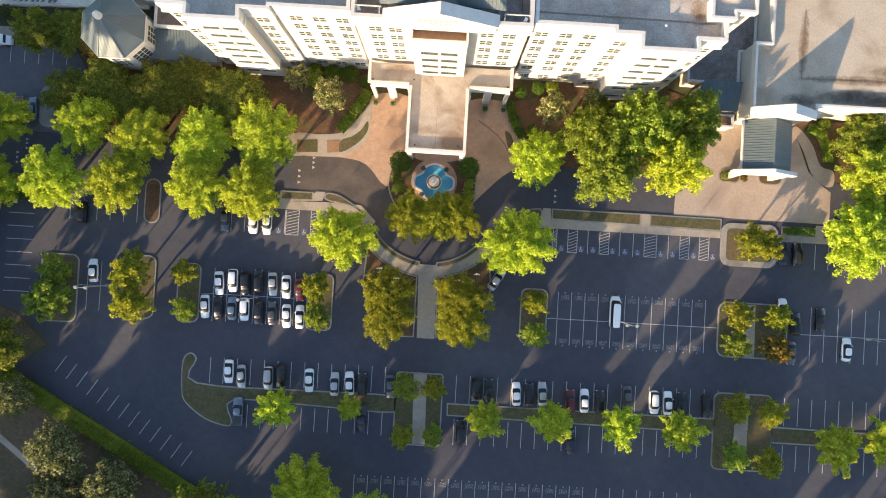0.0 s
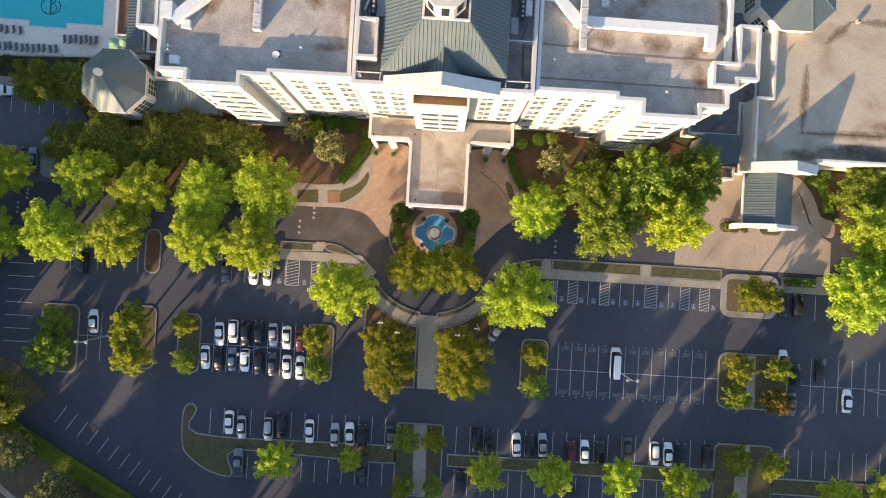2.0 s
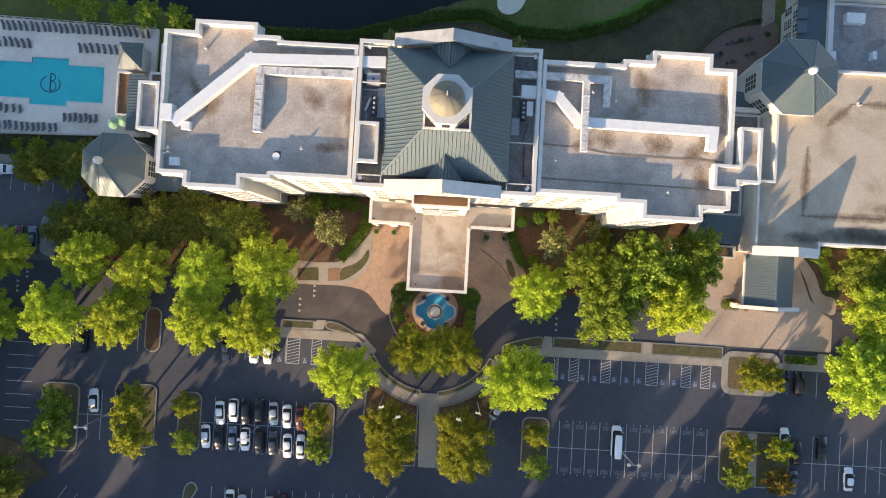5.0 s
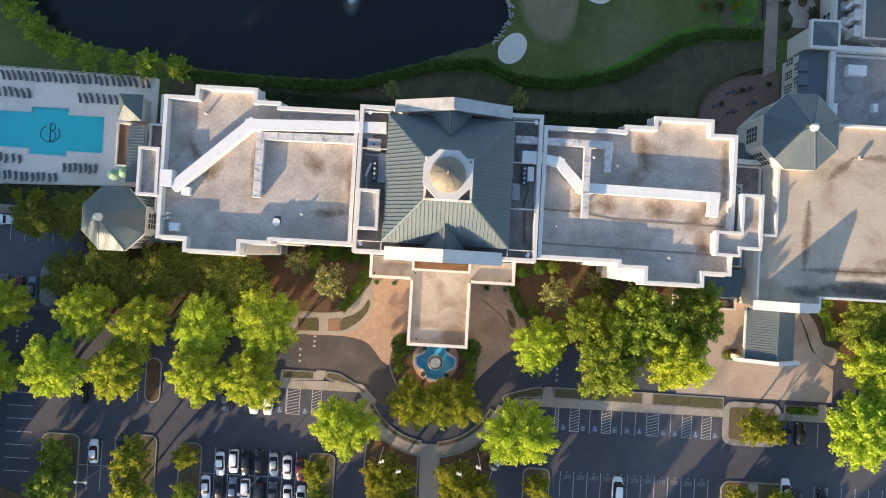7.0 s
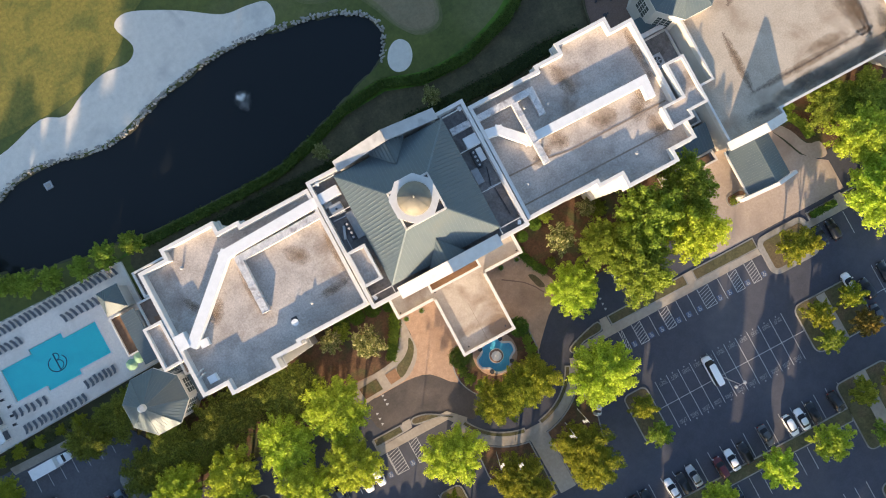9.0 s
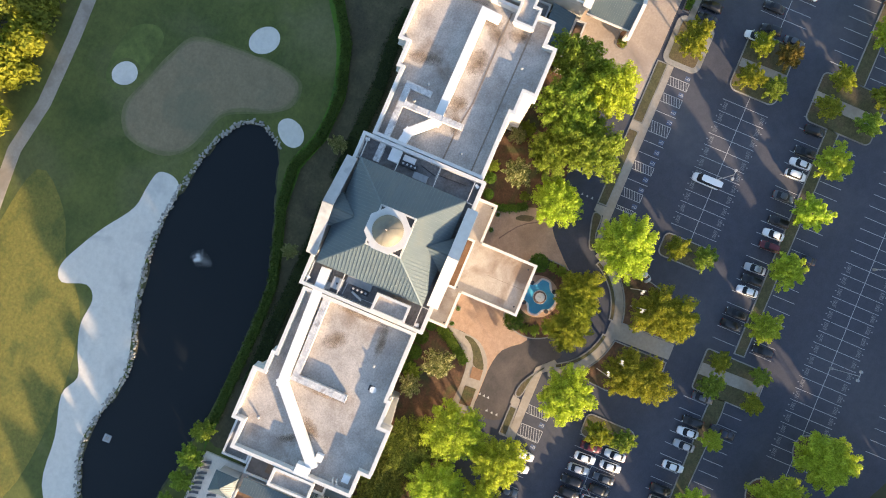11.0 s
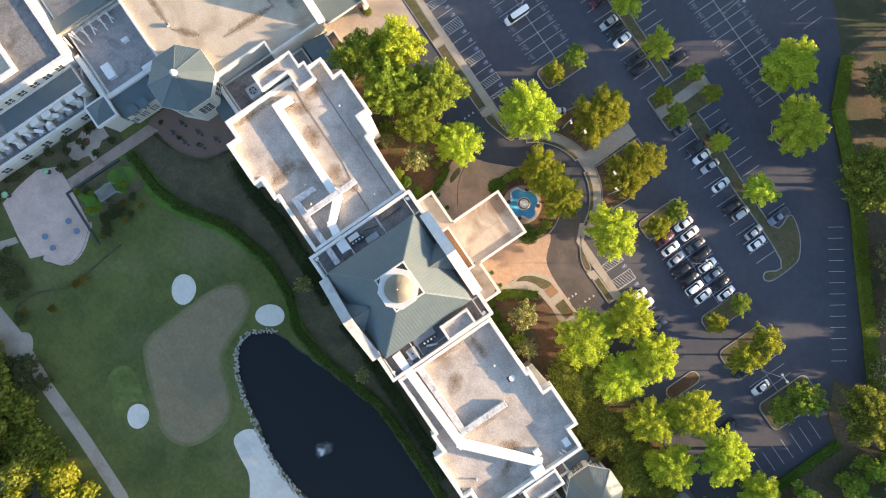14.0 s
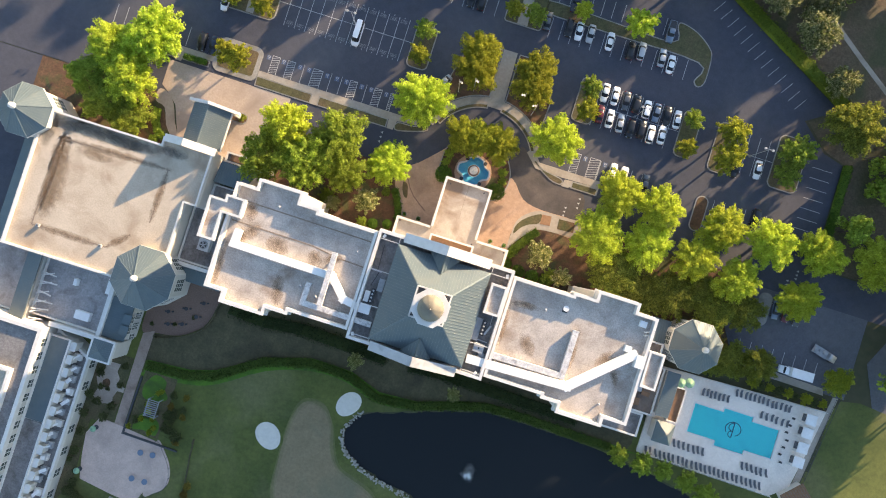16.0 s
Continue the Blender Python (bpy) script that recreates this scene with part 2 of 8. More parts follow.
tyre_rubber = plain("tyre_rubber", (0.012, 0.012, 0.013), 0.85)
rim_metal = plain("alloy_rim", (0.45, 0.46, 0.47), 0.3, 0.8)
lamp_red = plain("tail_lamp_red", (0.35, 0.01, 0.01), 0.2)
lamp_clear = plain("head_lamp_clear", (0.7, 0.72, 0.75), 0.12)
PAINTS = {n: plain("car_paint_" + n, c, 0.28, m, 0.6) for n, c, m in (
    ("white", (0.86, 0.87, 0.88), 0.0), ("silver", (0.46, 0.47, 0.48), 0.5), ("black", (0.012, 0.012, 0.014), 0.1), ("grey", (0.10, 0.105, 0.115), 0.4),
    ("red", (0.13, 0.015, 0.02), 0.2), ("blue", (0.16, 0.21, 0.28), 0.4), ("navy", (0.02, 0.028, 0.05), 0.3))}
leaf_lime = leafy("lime_green_leaves", (0.33, 0.41, 0.04), (0.50, 0.585, 0.06), (0.67, 0.72, 0.10), 0.5)
leaf_olive = leafy("yellow_olive_leaves", (0.19, 0.215, 0.022), (0.33, 0.355, 0.035), (0.49, 0.48, 0.055), 0.5)
leaf_deep = leafy("deep_green_leaves", (0.18, 0.25, 0.034), (0.29, 0.38, 0.05), (0.42, 0.50, 0.08), 0.5)
# darker copy of the deep leaves; back-row shade is put into the colour
leaf_shaded = leafy("shade_darkened_olive_leaves", (0.115, 0.138, 0.022), (0.22, 0.25, 0.038), (0.37, 0.385, 0.065), 0.5)
leaf_shrub = leafy("dull_green_shrub_leaves", (0.05, 0.065, 0.022), (0.10, 0.12, 0.04), (0.20, 0.20, 0.09), 0.35)
leaf_bank = leafy("dull_bank_hedge_leaves", (0.04, 0.072, 0.012), (0.075, 0.12, 0.018), (0.12, 0.17, 0.03), 0.25)
leaf_rust = leafy("rusty_leaves", (0.12, 0.10, 0.02), (0.26, 0.19, 0.04), (0.42, 0.29, 0.07))
leaf_pale = leafy("pale_blossom_leaves", (0.09, 0.12, 0.03), (0.26, 0.28, 0.08), (0.70, 0.64, 0.34))
# palest tone puts sunlit spots into the dark magnolia leaves
leaf_magnolia = leafy("sun_flecked_magnolia_leaves", (0.08, 0.10, 0.028), (0.17, 0.19, 0.06), (0.58, 0.53, 0.30))
leaf_hedge = leafy("clipped_hedge_leaves", (0.05, 0.10, 0.012), (0.09, 0.165, 0.018), (0.15, 0.24, 0.026), 0.25)
leaf_yellow_hedge = leafy("golden_hedge_leaves", (0.09, 0.135, 0.014), (0.15, 0.21, 0.02), (0.24, 0.30, 0.035), 0.25)


def water(name, colour, rough, bump_scale, bump):
    m, nt, b = nodes_of(name, rough)
    tc = nt.nodes.new("ShaderNodeTexCoord")
    n = nt.nodes.new("ShaderNodeTexNoise")
    n.inputs["Scale"].default_value, n.inputs["Detail"].default_value = bump_scale, 3
    nt.links.new(tc.outputs["Object"], n.inputs["Vector"])
    bp = nt.nodes.new("ShaderNodeBump")
    bp.inputs["Strength"].default_value, bp.inputs["Distance"].default_value = bump, 0.02
    nt.links.new(n.outputs["Fac"], bp.inputs["Height"])
    nt.links.new(bp.outputs["Normal"], b.inputs["Normal"])
    b.inputs["Base Color"].default_value = (*colour, 1)
    b.inputs["IOR"].default_value = 1.33
    return m, b


pond_water, _b = water("dark_pond_water", (0.014, 0.017, 0.019), 0.10, 1.5, 0.08)
pool_water, _b = water("clear_pool_water", (0.9, 0.97, 1.0), 0.02, 1.2, 0.1)
_b.inputs["Transmission Weight"].default_value = 1.0

# ---- mesh helpers ----
def link_mesh(name, bm, mats):
    me = bpy.data.meshes.new(name)
    bm.to_mesh(me)
    bm.free()
    for m in mats if isinstance(mats, (list, tuple)) else [mats]:
        me.materials.append(m)
    return new(name, me)


def part(name, bm, material, parent, label=""):
    """Links a bmesh as one mesh object under a thing or a part."""
    ob = link_mesh(name, bm, material)
    ob.parent = parent
    return tagged(ob, label)


def thing(name, label, category, group="", at=None):
    ob = new(name)
    ob.empty_display_size = 0.2
    if at is not None:
        ob.matrix_basis = at
    return tagged(ob, label, category, group)


def box(bm, x0, x1, y0, y1, z0, z1, mi=0):
    vs = [bm.verts.new(p) for p in ((x0, y0, z0), (x1, y0, z0), (x1, y1, z0), (x0, y1, z0), (x0, y0, z1), (x1, y0, z1), (x1, y1, z1), (x0, y1, z1))]
    for f in ((3, 2, 1, 0), (4, 5, 6, 7), (0, 1, 5, 4), (1, 2, 6, 5), (2, 3, 7, 6), (3, 0, 4, 7)):
        bm.faces.new([vs[i] for i in f]).material_index = mi
    return bm


def boxed(*a):
    return box(bmesh.new(), *a)


def beam(bm, a, b, w, h, mi=0):
    """A bar of width w and height h from a to b; its axis runs through the middle."""
    a, b = Vector(a), Vector(b)
    d = (b - a).normalized()
    s = d.cross(Vector((0, 0, 1)))
    s = (s if s.length > 1e-4 else Vector((1, 0, 0))).normalized() * (w / 2)
    u = s.cross(d).normalized() * (h / 2)
    vs = [bm.verts.new(p + i * s + j * u) for p in (a, b) for i, j in ((-1, -1), (1, -1), (1, 1), (-1, 1))]
    for f in ((0, 1, 2, 3), (7, 6, 5, 4), (0, 4, 5, 1), (1, 5, 6, 2), (2, 6, 7, 3), (3, 7, 4, 0)):
        bm.faces.new([vs[i] for i in f]).material_index = mi
    return bm


def prism(bm, pts, z0, z1, mi=0, bottom=True):
    """A polygon raised from z0 to z1."""
    if sum(a[0] * b[1] - b[0] * a[1] for a, b in zip(pts, pts[1:] + pts[:1])) < 0:
        pts = pts[::-1]
    lo, hi = [bm.verts.new((*p, z0)) for p in pts], [bm.verts.new((*p, z1)) for p in pts]
    bm.faces.new(hi).material_index = mi
    if bottom:
        bm.faces.new(lo[::-1]).material_index = mi
    for i in range(len(pts)):
        j = (i + 1) % len(pts)
        bm.faces.new((lo[i], lo[j], hi[j], hi[i])).material_index = mi
    return bm


def prismed(*a):
    return prism(bmesh.new(), *a)


def tube(bm, x, y, z0, z1, r0, r1, n=12, mi=0):
    lo = [bm.verts.new((x + r0 * math.cos(6.28319 * i / n), y + r0 * math.sin(6.28319 * i / n), z0)) for i in range(n)]
    hi = [bm.verts.new((x + r1 * math.cos(6.28319 * i / n), y + r1 * math.sin(6.28319 * i / n), z1)) for i in range(n)]
    bm.faces.new(lo[::-1]).material_index = mi
    bm.faces.new(hi).material_index = mi
    for i in range(n):
        bm.faces.new((lo[i], lo[(i + 1) % n], hi[(i + 1) % n], hi[i])).material_index = mi
    return bm


def tubed(*a):
    return tube(bmesh.new(), *a)


def ellipse(x, y, rx, ry, n=24, turn=0.0):
    c, s = math.cos(radians(turn)), math.sin(radians(turn))
    return [(x + c * rx * math.cos(k) - s * ry * math.sin(k), y + s * rx * math.cos(k) + c * ry * math.sin(k)) for k in (6.28319 * i / n for i in range(n))]


def spline(pts, steps=6):
    """A closed smooth line through control points."""
    out, n = [], len(pts)
    for i in range(n):
        p0, p1, p2, p3 = (Vector(pts[(i + k) % n]) for k in (-1, 0, 1, 2))
        for s in range(steps):
            t = s / steps
            q = 0.5 * (2 * p1 + (p2 - p0) * t + (2 * p0 - 5 * p1 + 4 * p2 - p3) * t * t + (3 * p1 - p0 - 3 * p2 + p3) * t ** 3)
            out.append((q.x, q.y))
    return out


def rounded(x0, x1, y0, y1, r, n=5):
    out = []
    for cx, cy, a in ((x1 - r, y1 - r, 0), (x0 + r, y1 - r, 90), (x0 + r, y0 + r, 180), (x1 - r, y0 + r, 270)):
        out += [(cx + r * math.cos(radians(a + 90 * k / n)), cy + r * math.sin(radians(a + 90 * k / n))) for k in range(n + 1)]
    return out


def inset(pts, d):
    area = sum(a[0] * b[1] - b[0] * a[1] for a, b in zip(pts, pts[1:] + pts[:1]))
    if area < 0:
        pts = pts[::-1]
    out, n = [], len(pts)
    for i in range(n):
        a, b, c = Vector(pts[i - 1]), Vector(pts[i]), Vector(pts[(i + 1) % n])
        e1, e2 = (b - a).normalized(), (c - b).normalized()
        n1, n2 = Vector((-e1.y, e1.x)), Vector((-e2.y, e2.x))
        m = (n1 + n2)
        m = m / max(0.4, m.length_squared) * 2 if m.length > 0.1 else n1
        q = b + m * d
        out.append((q.x, q.y))
    return out


def sheet(name, pts, z, mat, label, category="ground", thick=0.06):
    """A piece of the ground: a thin slab whose top lies at z."""
    return tagged(link_mesh(name, prismed(pts, z - thick, z), mat), label, category, kind="structure")


def island(pts, top, label, name="kerb_island", high=0.15, kerb=0.28):
    """A raised traffic island: a concrete kerb round a planted top."""
    ob = tagged(link_mesh(name, prismed(pts, -0.1, high, 0), [kerb_mat]), label, "island", kind="structure")
    part("planting_bed", prismed(inset(pts, kerb), 0.0, high + 0.03), top, ob)
    return ob


def inside(x, y, poly):
    hit, j = False, len(poly) - 1
    for i in range(len(poly)):
        (xi, yi), (xj, yj) = poly[i], poly[j]
        if (yi > y) != (yj > y) and x < (xj - xi) * (y - yi) / (yj - yi) + xi:
            hit = not hit
        j = i
    return hit


def gap_to(x, y, poly):
    p, best = Vector((x, y)), 1e9
    for a, b in zip(poly, poly[1:] + poly[:1]):
        a, b = Vector(a), Vector(b)
        t = max(0, min(1, (p - a).dot(b - a) / max(1e-9, (b - a).length_squared)))
        best = min(best, (a + (b - a) * t - p).length)
    return best


# ---- ground ----
POND = spline([(-90, 86), (-73, 94), (-53, 91.3), (-39, 95.2), (-22, 97.5), (-8, 95.8), (3.5, 92.6), (8.8, 87), (6, 80.5), (-2, 77.4), (-17, 72.2), (-28, 69.9), (-42, 70.4), (-58, 71.4), (-76, 74.4), (-88, 79)])
xs = [-900, -500, -260, -150] + [-110 + 2.0 * i for i in range(66)] + [30, 80, 150, 260, 500, 900]
ys = [-900, -500, -260, -120, -60, 0, 40, 60] + [64 + 2.0 * i for i in range(20)] + [110, 150, 220, 400, 900]
bm = bmesh.new()
grid = [[bm.verts.new((x, y, -min(1.6, 0.6 * gap_to(x, y, POND)) if inside(x, y, POND) else -0.05)) for x in xs] for y in ys]
for a, b in zip(grid, grid[1:]):
    for i in range(len(xs) - 1):
        bm.faces.new((a[i], a[i + 1], b[i + 1], b[i]))
tagged(link_mesh("ground", bm, ground_mat), "soil and rough grass reaching to the horizon", "ground", kind="structure")
bm = bmesh.new()
bm.faces.new([bm.verts.new((*p, -0.35)) for p in POND])
tagged(link_mesh("water", bm, pond_water), "dark still water of the golf pond", "water", kind="structure")


def ring_sheet(name, outer, hole, z, mat, label):
    """A lawn round the pond: strips between two lines of equal length."""
    bm = bmesh.new()
    o, h = [bm.verts.new((*p, z)) for p in outer], [bm.verts.new((*p, z - 0.02)) for p in hole]
    for i in range(len(o)):
        j = (i + 1) % len(o)
        bm.faces.new((o[i], o[j], h[j], h[i]))
    return tagged(link_mesh(name, bm, mat), label, "lawn", kind="structure")


# the golf lawn runs from the pond's shore outwards to a large box
cx, cy = -40.0, 84.0
outer = []
for p in POND:
    d = Vector((p[0] - cx, p[1] - cy))
    k = min((130 - cx) / d.x if d.x > 0 else 1e9, (-140 - cx) / d.x if d.x < 0 else 1e9, (146 - cy) / d.y if d.y > 0 else 1e9, (60.5 - cy) / d.y if d.y < 0 else 1e9)
    outer.append((cx + d.x * k, cy + d.y * k))
ring_sheet("golf_lawn", outer, POND, 0.0, grass_golf, "mown dark green golf lawn round the pond")

# car park and roads
LOT = [(-91.5, 4.5), (-91.5, -16), (-86, -17.5), (-79, -24), (-86.7, -29.0), (-50.4, -49.4), (-26, -60.5), (-16, -71), (20, -88), (140, -88), (140, 18.4), (79, 18.4), (-130, 18.4), (-130, 11), (-91.5, 11)]
sheet("car_park", LOT, 0.02, asphalt, "dark grey asphalt of the car park", "road")
sheet("road", [(-47, 10.7), (47, 10.7), (47, 17.9), (-47, 17.9)], 0.03, asphalt, "asphalt drive in front of the hotel", "road")
sheet("road_ring", ellipse(-3, 10.6, 13.2, 13.4, 40), 0.034, asphalt, "curved asphalt drive round the fountain", "road")
sheet("road_worn", spline([(-31, 17.9), (-22, 17.8), (-17.0, 16.8), (-13, 12.6), (-10.6, 9), (-12.5, 4.0), (-16.7, 6.7), (-21.6, 9.9), (-31, 10.8)], 4), 0.04, old_asphalt, "worn brownish asphalt drive", "road")
sheet("west_car_park", [(-109, 19.5), (-79, 19.5), (-75, 24), (-75, 32), (-80, 40.5), (-109, 40.5)], 0.02, pale_asphalt, "asphalt of a small side car park", "road")
sheet("west_road", [(-130, 17.5), (-118, 17.5), (-112, 30), (-118, 44), (-130, 44)], 0.02, pale_asphalt, "asphalt lane at the side car park", "road")

sheet("east_yard", [(99.2, 18.6), (140, 18.6), (140, 64), (99.2, 64)], 0.022, asphalt, "dark asphalt yard east of the annexe", "road")

# paving
sheet("brick_drive_west", spline([(-31.4, 18.0), (-22, 17.8), (-16.8, 16.6), (-12.6, 12.4), (-9, 15.5), (-8.4, 24), (-8.4, 31), (-16.4, 31), (-16.4, 26), (-20, 21.5), (-31.4, 22.5)], 3), 0.05, brick_mat, "reddish brick paving of the entrance drive", "paving")
sheet("brick_drive_east", spline([(3.3, 31), (11.6, 31), (12.6, 28), (15.4, 22), (14.6, 18.4), (11, 15.6), (7.2, 11.8), (5, 10), (3.4, 15), (3.3, 24)], 3), 0.05, brick_mat, "reddish brick paving of the entrance drive", "paving")
sheet("brick_drive_middle", [(-8.4, 17.5), (3.4, 17.5), (3.4, 35), (-8.4, 35)], 0.045, brick_mat, "brick paving under the entrance canopy", "paving")
sheet("paved_forecourt", [(46.9, 10.0), (79, 9.8), (79, 16.4), (77.3, 17.6), (74.2, 20.4), (72.4, 25), (70.4, 29.5), (53.5, 29.5), (53, 23.5), (47, 14)], 0.045, drive_mat, "pinkish paved forecourt of the side entrance", "paving")
sheet("pavement_forecourt", spline([(77.3, 17.8), (79.4, 17.8), (79.3, 20.8), (76.6, 21.8), (74.8, 26), (71.8, 29.4), (70.6, 29), (73, 24.6), (74.8, 20.2)], 3), 0.07, drive_mat, "concrete footpath beside the forecourt", "pavement", 0.2)

sheet("pavement_entrance", spline([(-35, 17.7), (-28, 17.9), (-22, 18.1), (-18.6, 20.0), (-16.8, 22.6), (-16.5, 26), (-16.5, 29.6), (-17.5, 28.4), (-20.6, 24.2), (-23, 22.7), (-29, 22.2), (-35, 21.9)], 3), 0.075, walk_mat, "pale concrete footpath beside the brick drive", "pavement")
sheet("bed_path", [(-31.4, 20.9), (-27.2, 21.2), (-27.0, 18.6), (-31.2, 18.4)], 0.11, mulch, "small brown mulch bed in the footpath", "planting bed")
sheet("bed_box", [(-25.2, 21.0), (-22.7, 21.3), (-22.6, 18.8), (-25.0, 18.6)], 0.13, terracotta, "square bed of red-brown bark", "planting bed")
sheet("bed_drive", spline([(-22.4, 21.2), (-20.2, 22.2), (-18.4, 23.6), (-17.1, 25.6), (-17.0, 23.6), (-18.8, 21.0), (-22.4, 18.8)], 3), 0.11, grass_dull, "dry grass bed curving along the brick drive", "planting bed")
sheet("bed_east_drive", spline([(11.3, 25.2), (12.6, 24.4), (13.4, 21.6), (12.2, 21.8), (11.6, 23.4)], 3), 0.08, grass_dull, "narrow dry grass bed beside the brick drive", "planting bed")
sheet("drive_joint", [(5.9, 27.1), (8, 25.7), (9.9, 24.3), (11.4, 22.6), (12.7, 20.4), (12.45, 20.3), (11.2, 22.45), (9.75, 24.1), (7.9, 25.45), (5.75, 26.9)], 0.065, patio_mat, "curved dark joint in the brick paving", "paving")

# planting ground in front of and behind the hotel
sheet("planting_west", [(-52, 18.2), (-31.6, 18.2), (-31.6, 22.6), (-20.2, 21.7), (-16.6, 26), (-16.6, 36.5), (-60, 36.5), (-60, 24)], 0.03, mulch, "brown bark mulch under trees and shrubs", "planting bed")
sheet("planting_east", [(15.8, 18.6), (46.6, 18.2), (52.8, 23.6), (53.2, 33), (43, 36), (11.8, 36), (11.8, 31), (13, 28)], 0.03, mulch, "brown bark mulch under trees and shrubs", "planting bed")
sheet("planting_far_west", [(-79, 18.6), (-52, 18.6), (-60, 24), (-60, 44), (-74, 44), (-80, 41), (-74.8, 32), (-74.8, 24)], 0.028, mulch, "brown bark mulch beside the side car park", "planting bed")
sheet("road_link", [(-130, 18.3), (-79, 18.3), (-78.6, 19.6), (-109, 19.6), (-118, 19.6), (-130, 19.6)], 0.018, asphalt, "asphalt link between the car parks", "road")
sheet("planting_far_east", [(79.2, 18.6), (110, 18.6), (110, 31), (68.5, 31.0), (70.6, 29.6), (74.5, 26), (77, 21.8)], 0.03, mulch, "brown bark mulch beside the forecourt", "planting bed")
sheet("slope_lawn", spline([(-50, 60), (-16, 60), (12, 60), (42, 60), (48, 64), (48.4, 67), (49.9, 71.7), (55.2, 75.8), (61.2, 77), (61.6, 83.8), (50, 84.0), (43.6, 82.0), (33, 75.2), (21.4, 71.6), (11.2, 71.8), (3, 74.4), (-7, 73.8), (-18, 70.2), (-33, 68.6), (-48, 68.4), (-60, 69.5), (-60, 61)], 3), 0.03, berm_mat, "dim mown slope behind the hotel", "lawn")
sheet("side_lawn", spline([(-108.4, 41), (-106.6, 54), (-105.6, 62), (-104, 72), (-106, 100), (-140, 120), (-140, 50), (-126, 42)], 3), 0.03, grass_golf, "mown lawn beside the pool", "lawn")
sheet("south_west_rough", [(-130, 10.6), (-91.8, 10.6), (-91.8, -16.4), (-86.3, -18), (-80, -24), (-87, -29.6), (-51, -50), (-26.6, -61), (-17, -71.8), (-17, -140), (-130, -140)], 0.015, leaf_litter, "rough ground with leaf litter behind the hedge", "ground")
PATH_SW = [(-74, -54.5), (-79.7, -49.9), (-84.7, -46), (-88, -43.5), (-97, -37), (-108, -30)]
sheet("footpath_south_west", [(x - 0.35, y - 0.5) for x, y in PATH_SW] + [(x + 0.35, y + 0.5) for x, y in PATH_SW[::-1]], 0.04, walk_mat, "narrow pale footpath", "pavement")

# golf features
BANK = [(-58, 70.2), (-46, 70.0), (-33, 69.8), (-24, 70.2), (-17.6, 71.9), (-6.5, 75.4), (3.2, 76.6), (11.6, 74.0), (21, 74.0), (32, 77.5), (42.4, 84.2), (50, 86.6), (61, 87.0)]
sheet("bank_grass", spline(BANK, 3)[:37] + [(61, 83.6), (50, 82.8), (43.8, 81.0), (33, 74.2), (21.4, 70.8), (11.2, 71.0), (3, 73.8), (-6.8, 73.2), (-18, 69.6), (-33, 68.2), (-58, 68.6)], 0.045, grass_bright, "bright green strip of grass along the pond bank", "lawn")
sheet("light_patch", spline([(17, 113.4), (20, 116.4), (17.5, 121), (11, 122.6), (4.6, 122), (3.6, 118), (8, 115.4)], 4), 0.015, grass_pale, "lighter worn patch of golf grass", "lawn")
# sheet follows the edge of a sunlit patch; the sun is in its colour
sheet("rough_grass", spline([(-20, 128), (-26, 119), (-36, 114), (-43, 108), (-52, 104.5), (-70, 103), (-90, 106), (-100, 118), (-86, 130), (-60, 132), (-40, 131.5)], 4), 0.02, grass_rough_sunlit, "tufted rough grass, yellowed in the outline of a sunlit patch", "lawn")
sheet("sand_waste", spline([(-13.5, 96.9), (-10, 98.6), (-10, 102.6), (-14, 103.8), (-19.5, 104.6), (-26, 108.9), (-31, 111.8), (-37.5, 114.6), (-41, 113), (-39.4, 107.6), (-42, 105), (-48, 105.3), (-54, 103.4), (-59, 101.2), (-64, 103), (-73, 100.6), (-84, 99), (-92, 92), (-90, 88.5), (-73, 94.6), (-63, 93.1), (-53, 92), (-39, 95.9), (-25, 98)], 4), 0.05, sand, "raked pale sand along the pond", "bunker")
for x, y, rx, ry, turn in ((26.4, 92.6, 3.7, 3.0, 146), (7.4, 118.5, 3.0, 2.7, 147), (9.4, 79.0, 3.5, 2.75, 55)):
    sheet("bunker", spline([(p[0] + 0.15 * math.sin(7 * k), p[1] + 0.12 * math.cos(5 * k)) for k, p in enumerate(ellipse(x, y, rx, ry, 10, turn))], 4), 0.05, sand, "small round golf bunker of white sand", "bunker")
    sheet("bunker_lip", ellipse(x, y, rx + 0.6, ry + 0.6, 24, turn), 0.03, grass_golf, "grass lip round a bunker", "lawn")
GREEN = [(20.3, 106.9), (21.6, 98.2), (21.9, 88.2), (20.0, 82.2), (15.7, 81.8), (12.2, 85.3), (10.1, 91.4), (6.6, 95.7), (-2.3, 99.1), (-5.8, 104.7), (-4.8, 112.3), (0.7, 115.1), (8.3, 112.8), (14.7, 110.4)]
rng = random.Random(15)
for k, d in enumerate((-0.9, -0.5, -0.1)):
    sheet("green_collar", spline([(x + rng.uniform(-0.3, 0.3), y + rng.uniform(-0.3, 0.3)) for x, y in inset(GREEN, d)], 5), 0.012 + 0.006 * k, fringes[k], "thin fringe of grass round the putting green", "lawn")
sheet("putting_green", spline(inset(GREEN, 0.35), 5), 0.03, grass_green, "closely mown brownish putting green", "lawn")
PATHW = [(74, 135), (56, 133.5), (40, 131.9), (24.5, 132.6), (10, 132.2), (-6, 132.4), (-18, 134.4), (-40, 133), (-50, 133), (-70, 139), (-90, 142)]
sheet("cart_path", [(x, y + 1.5) for x, y in PATHW] + [(x, y - 1.5) for x, y in PATHW[::-1]], 0.035, walk_mat, "pale concrete golf cart path", "pavement")

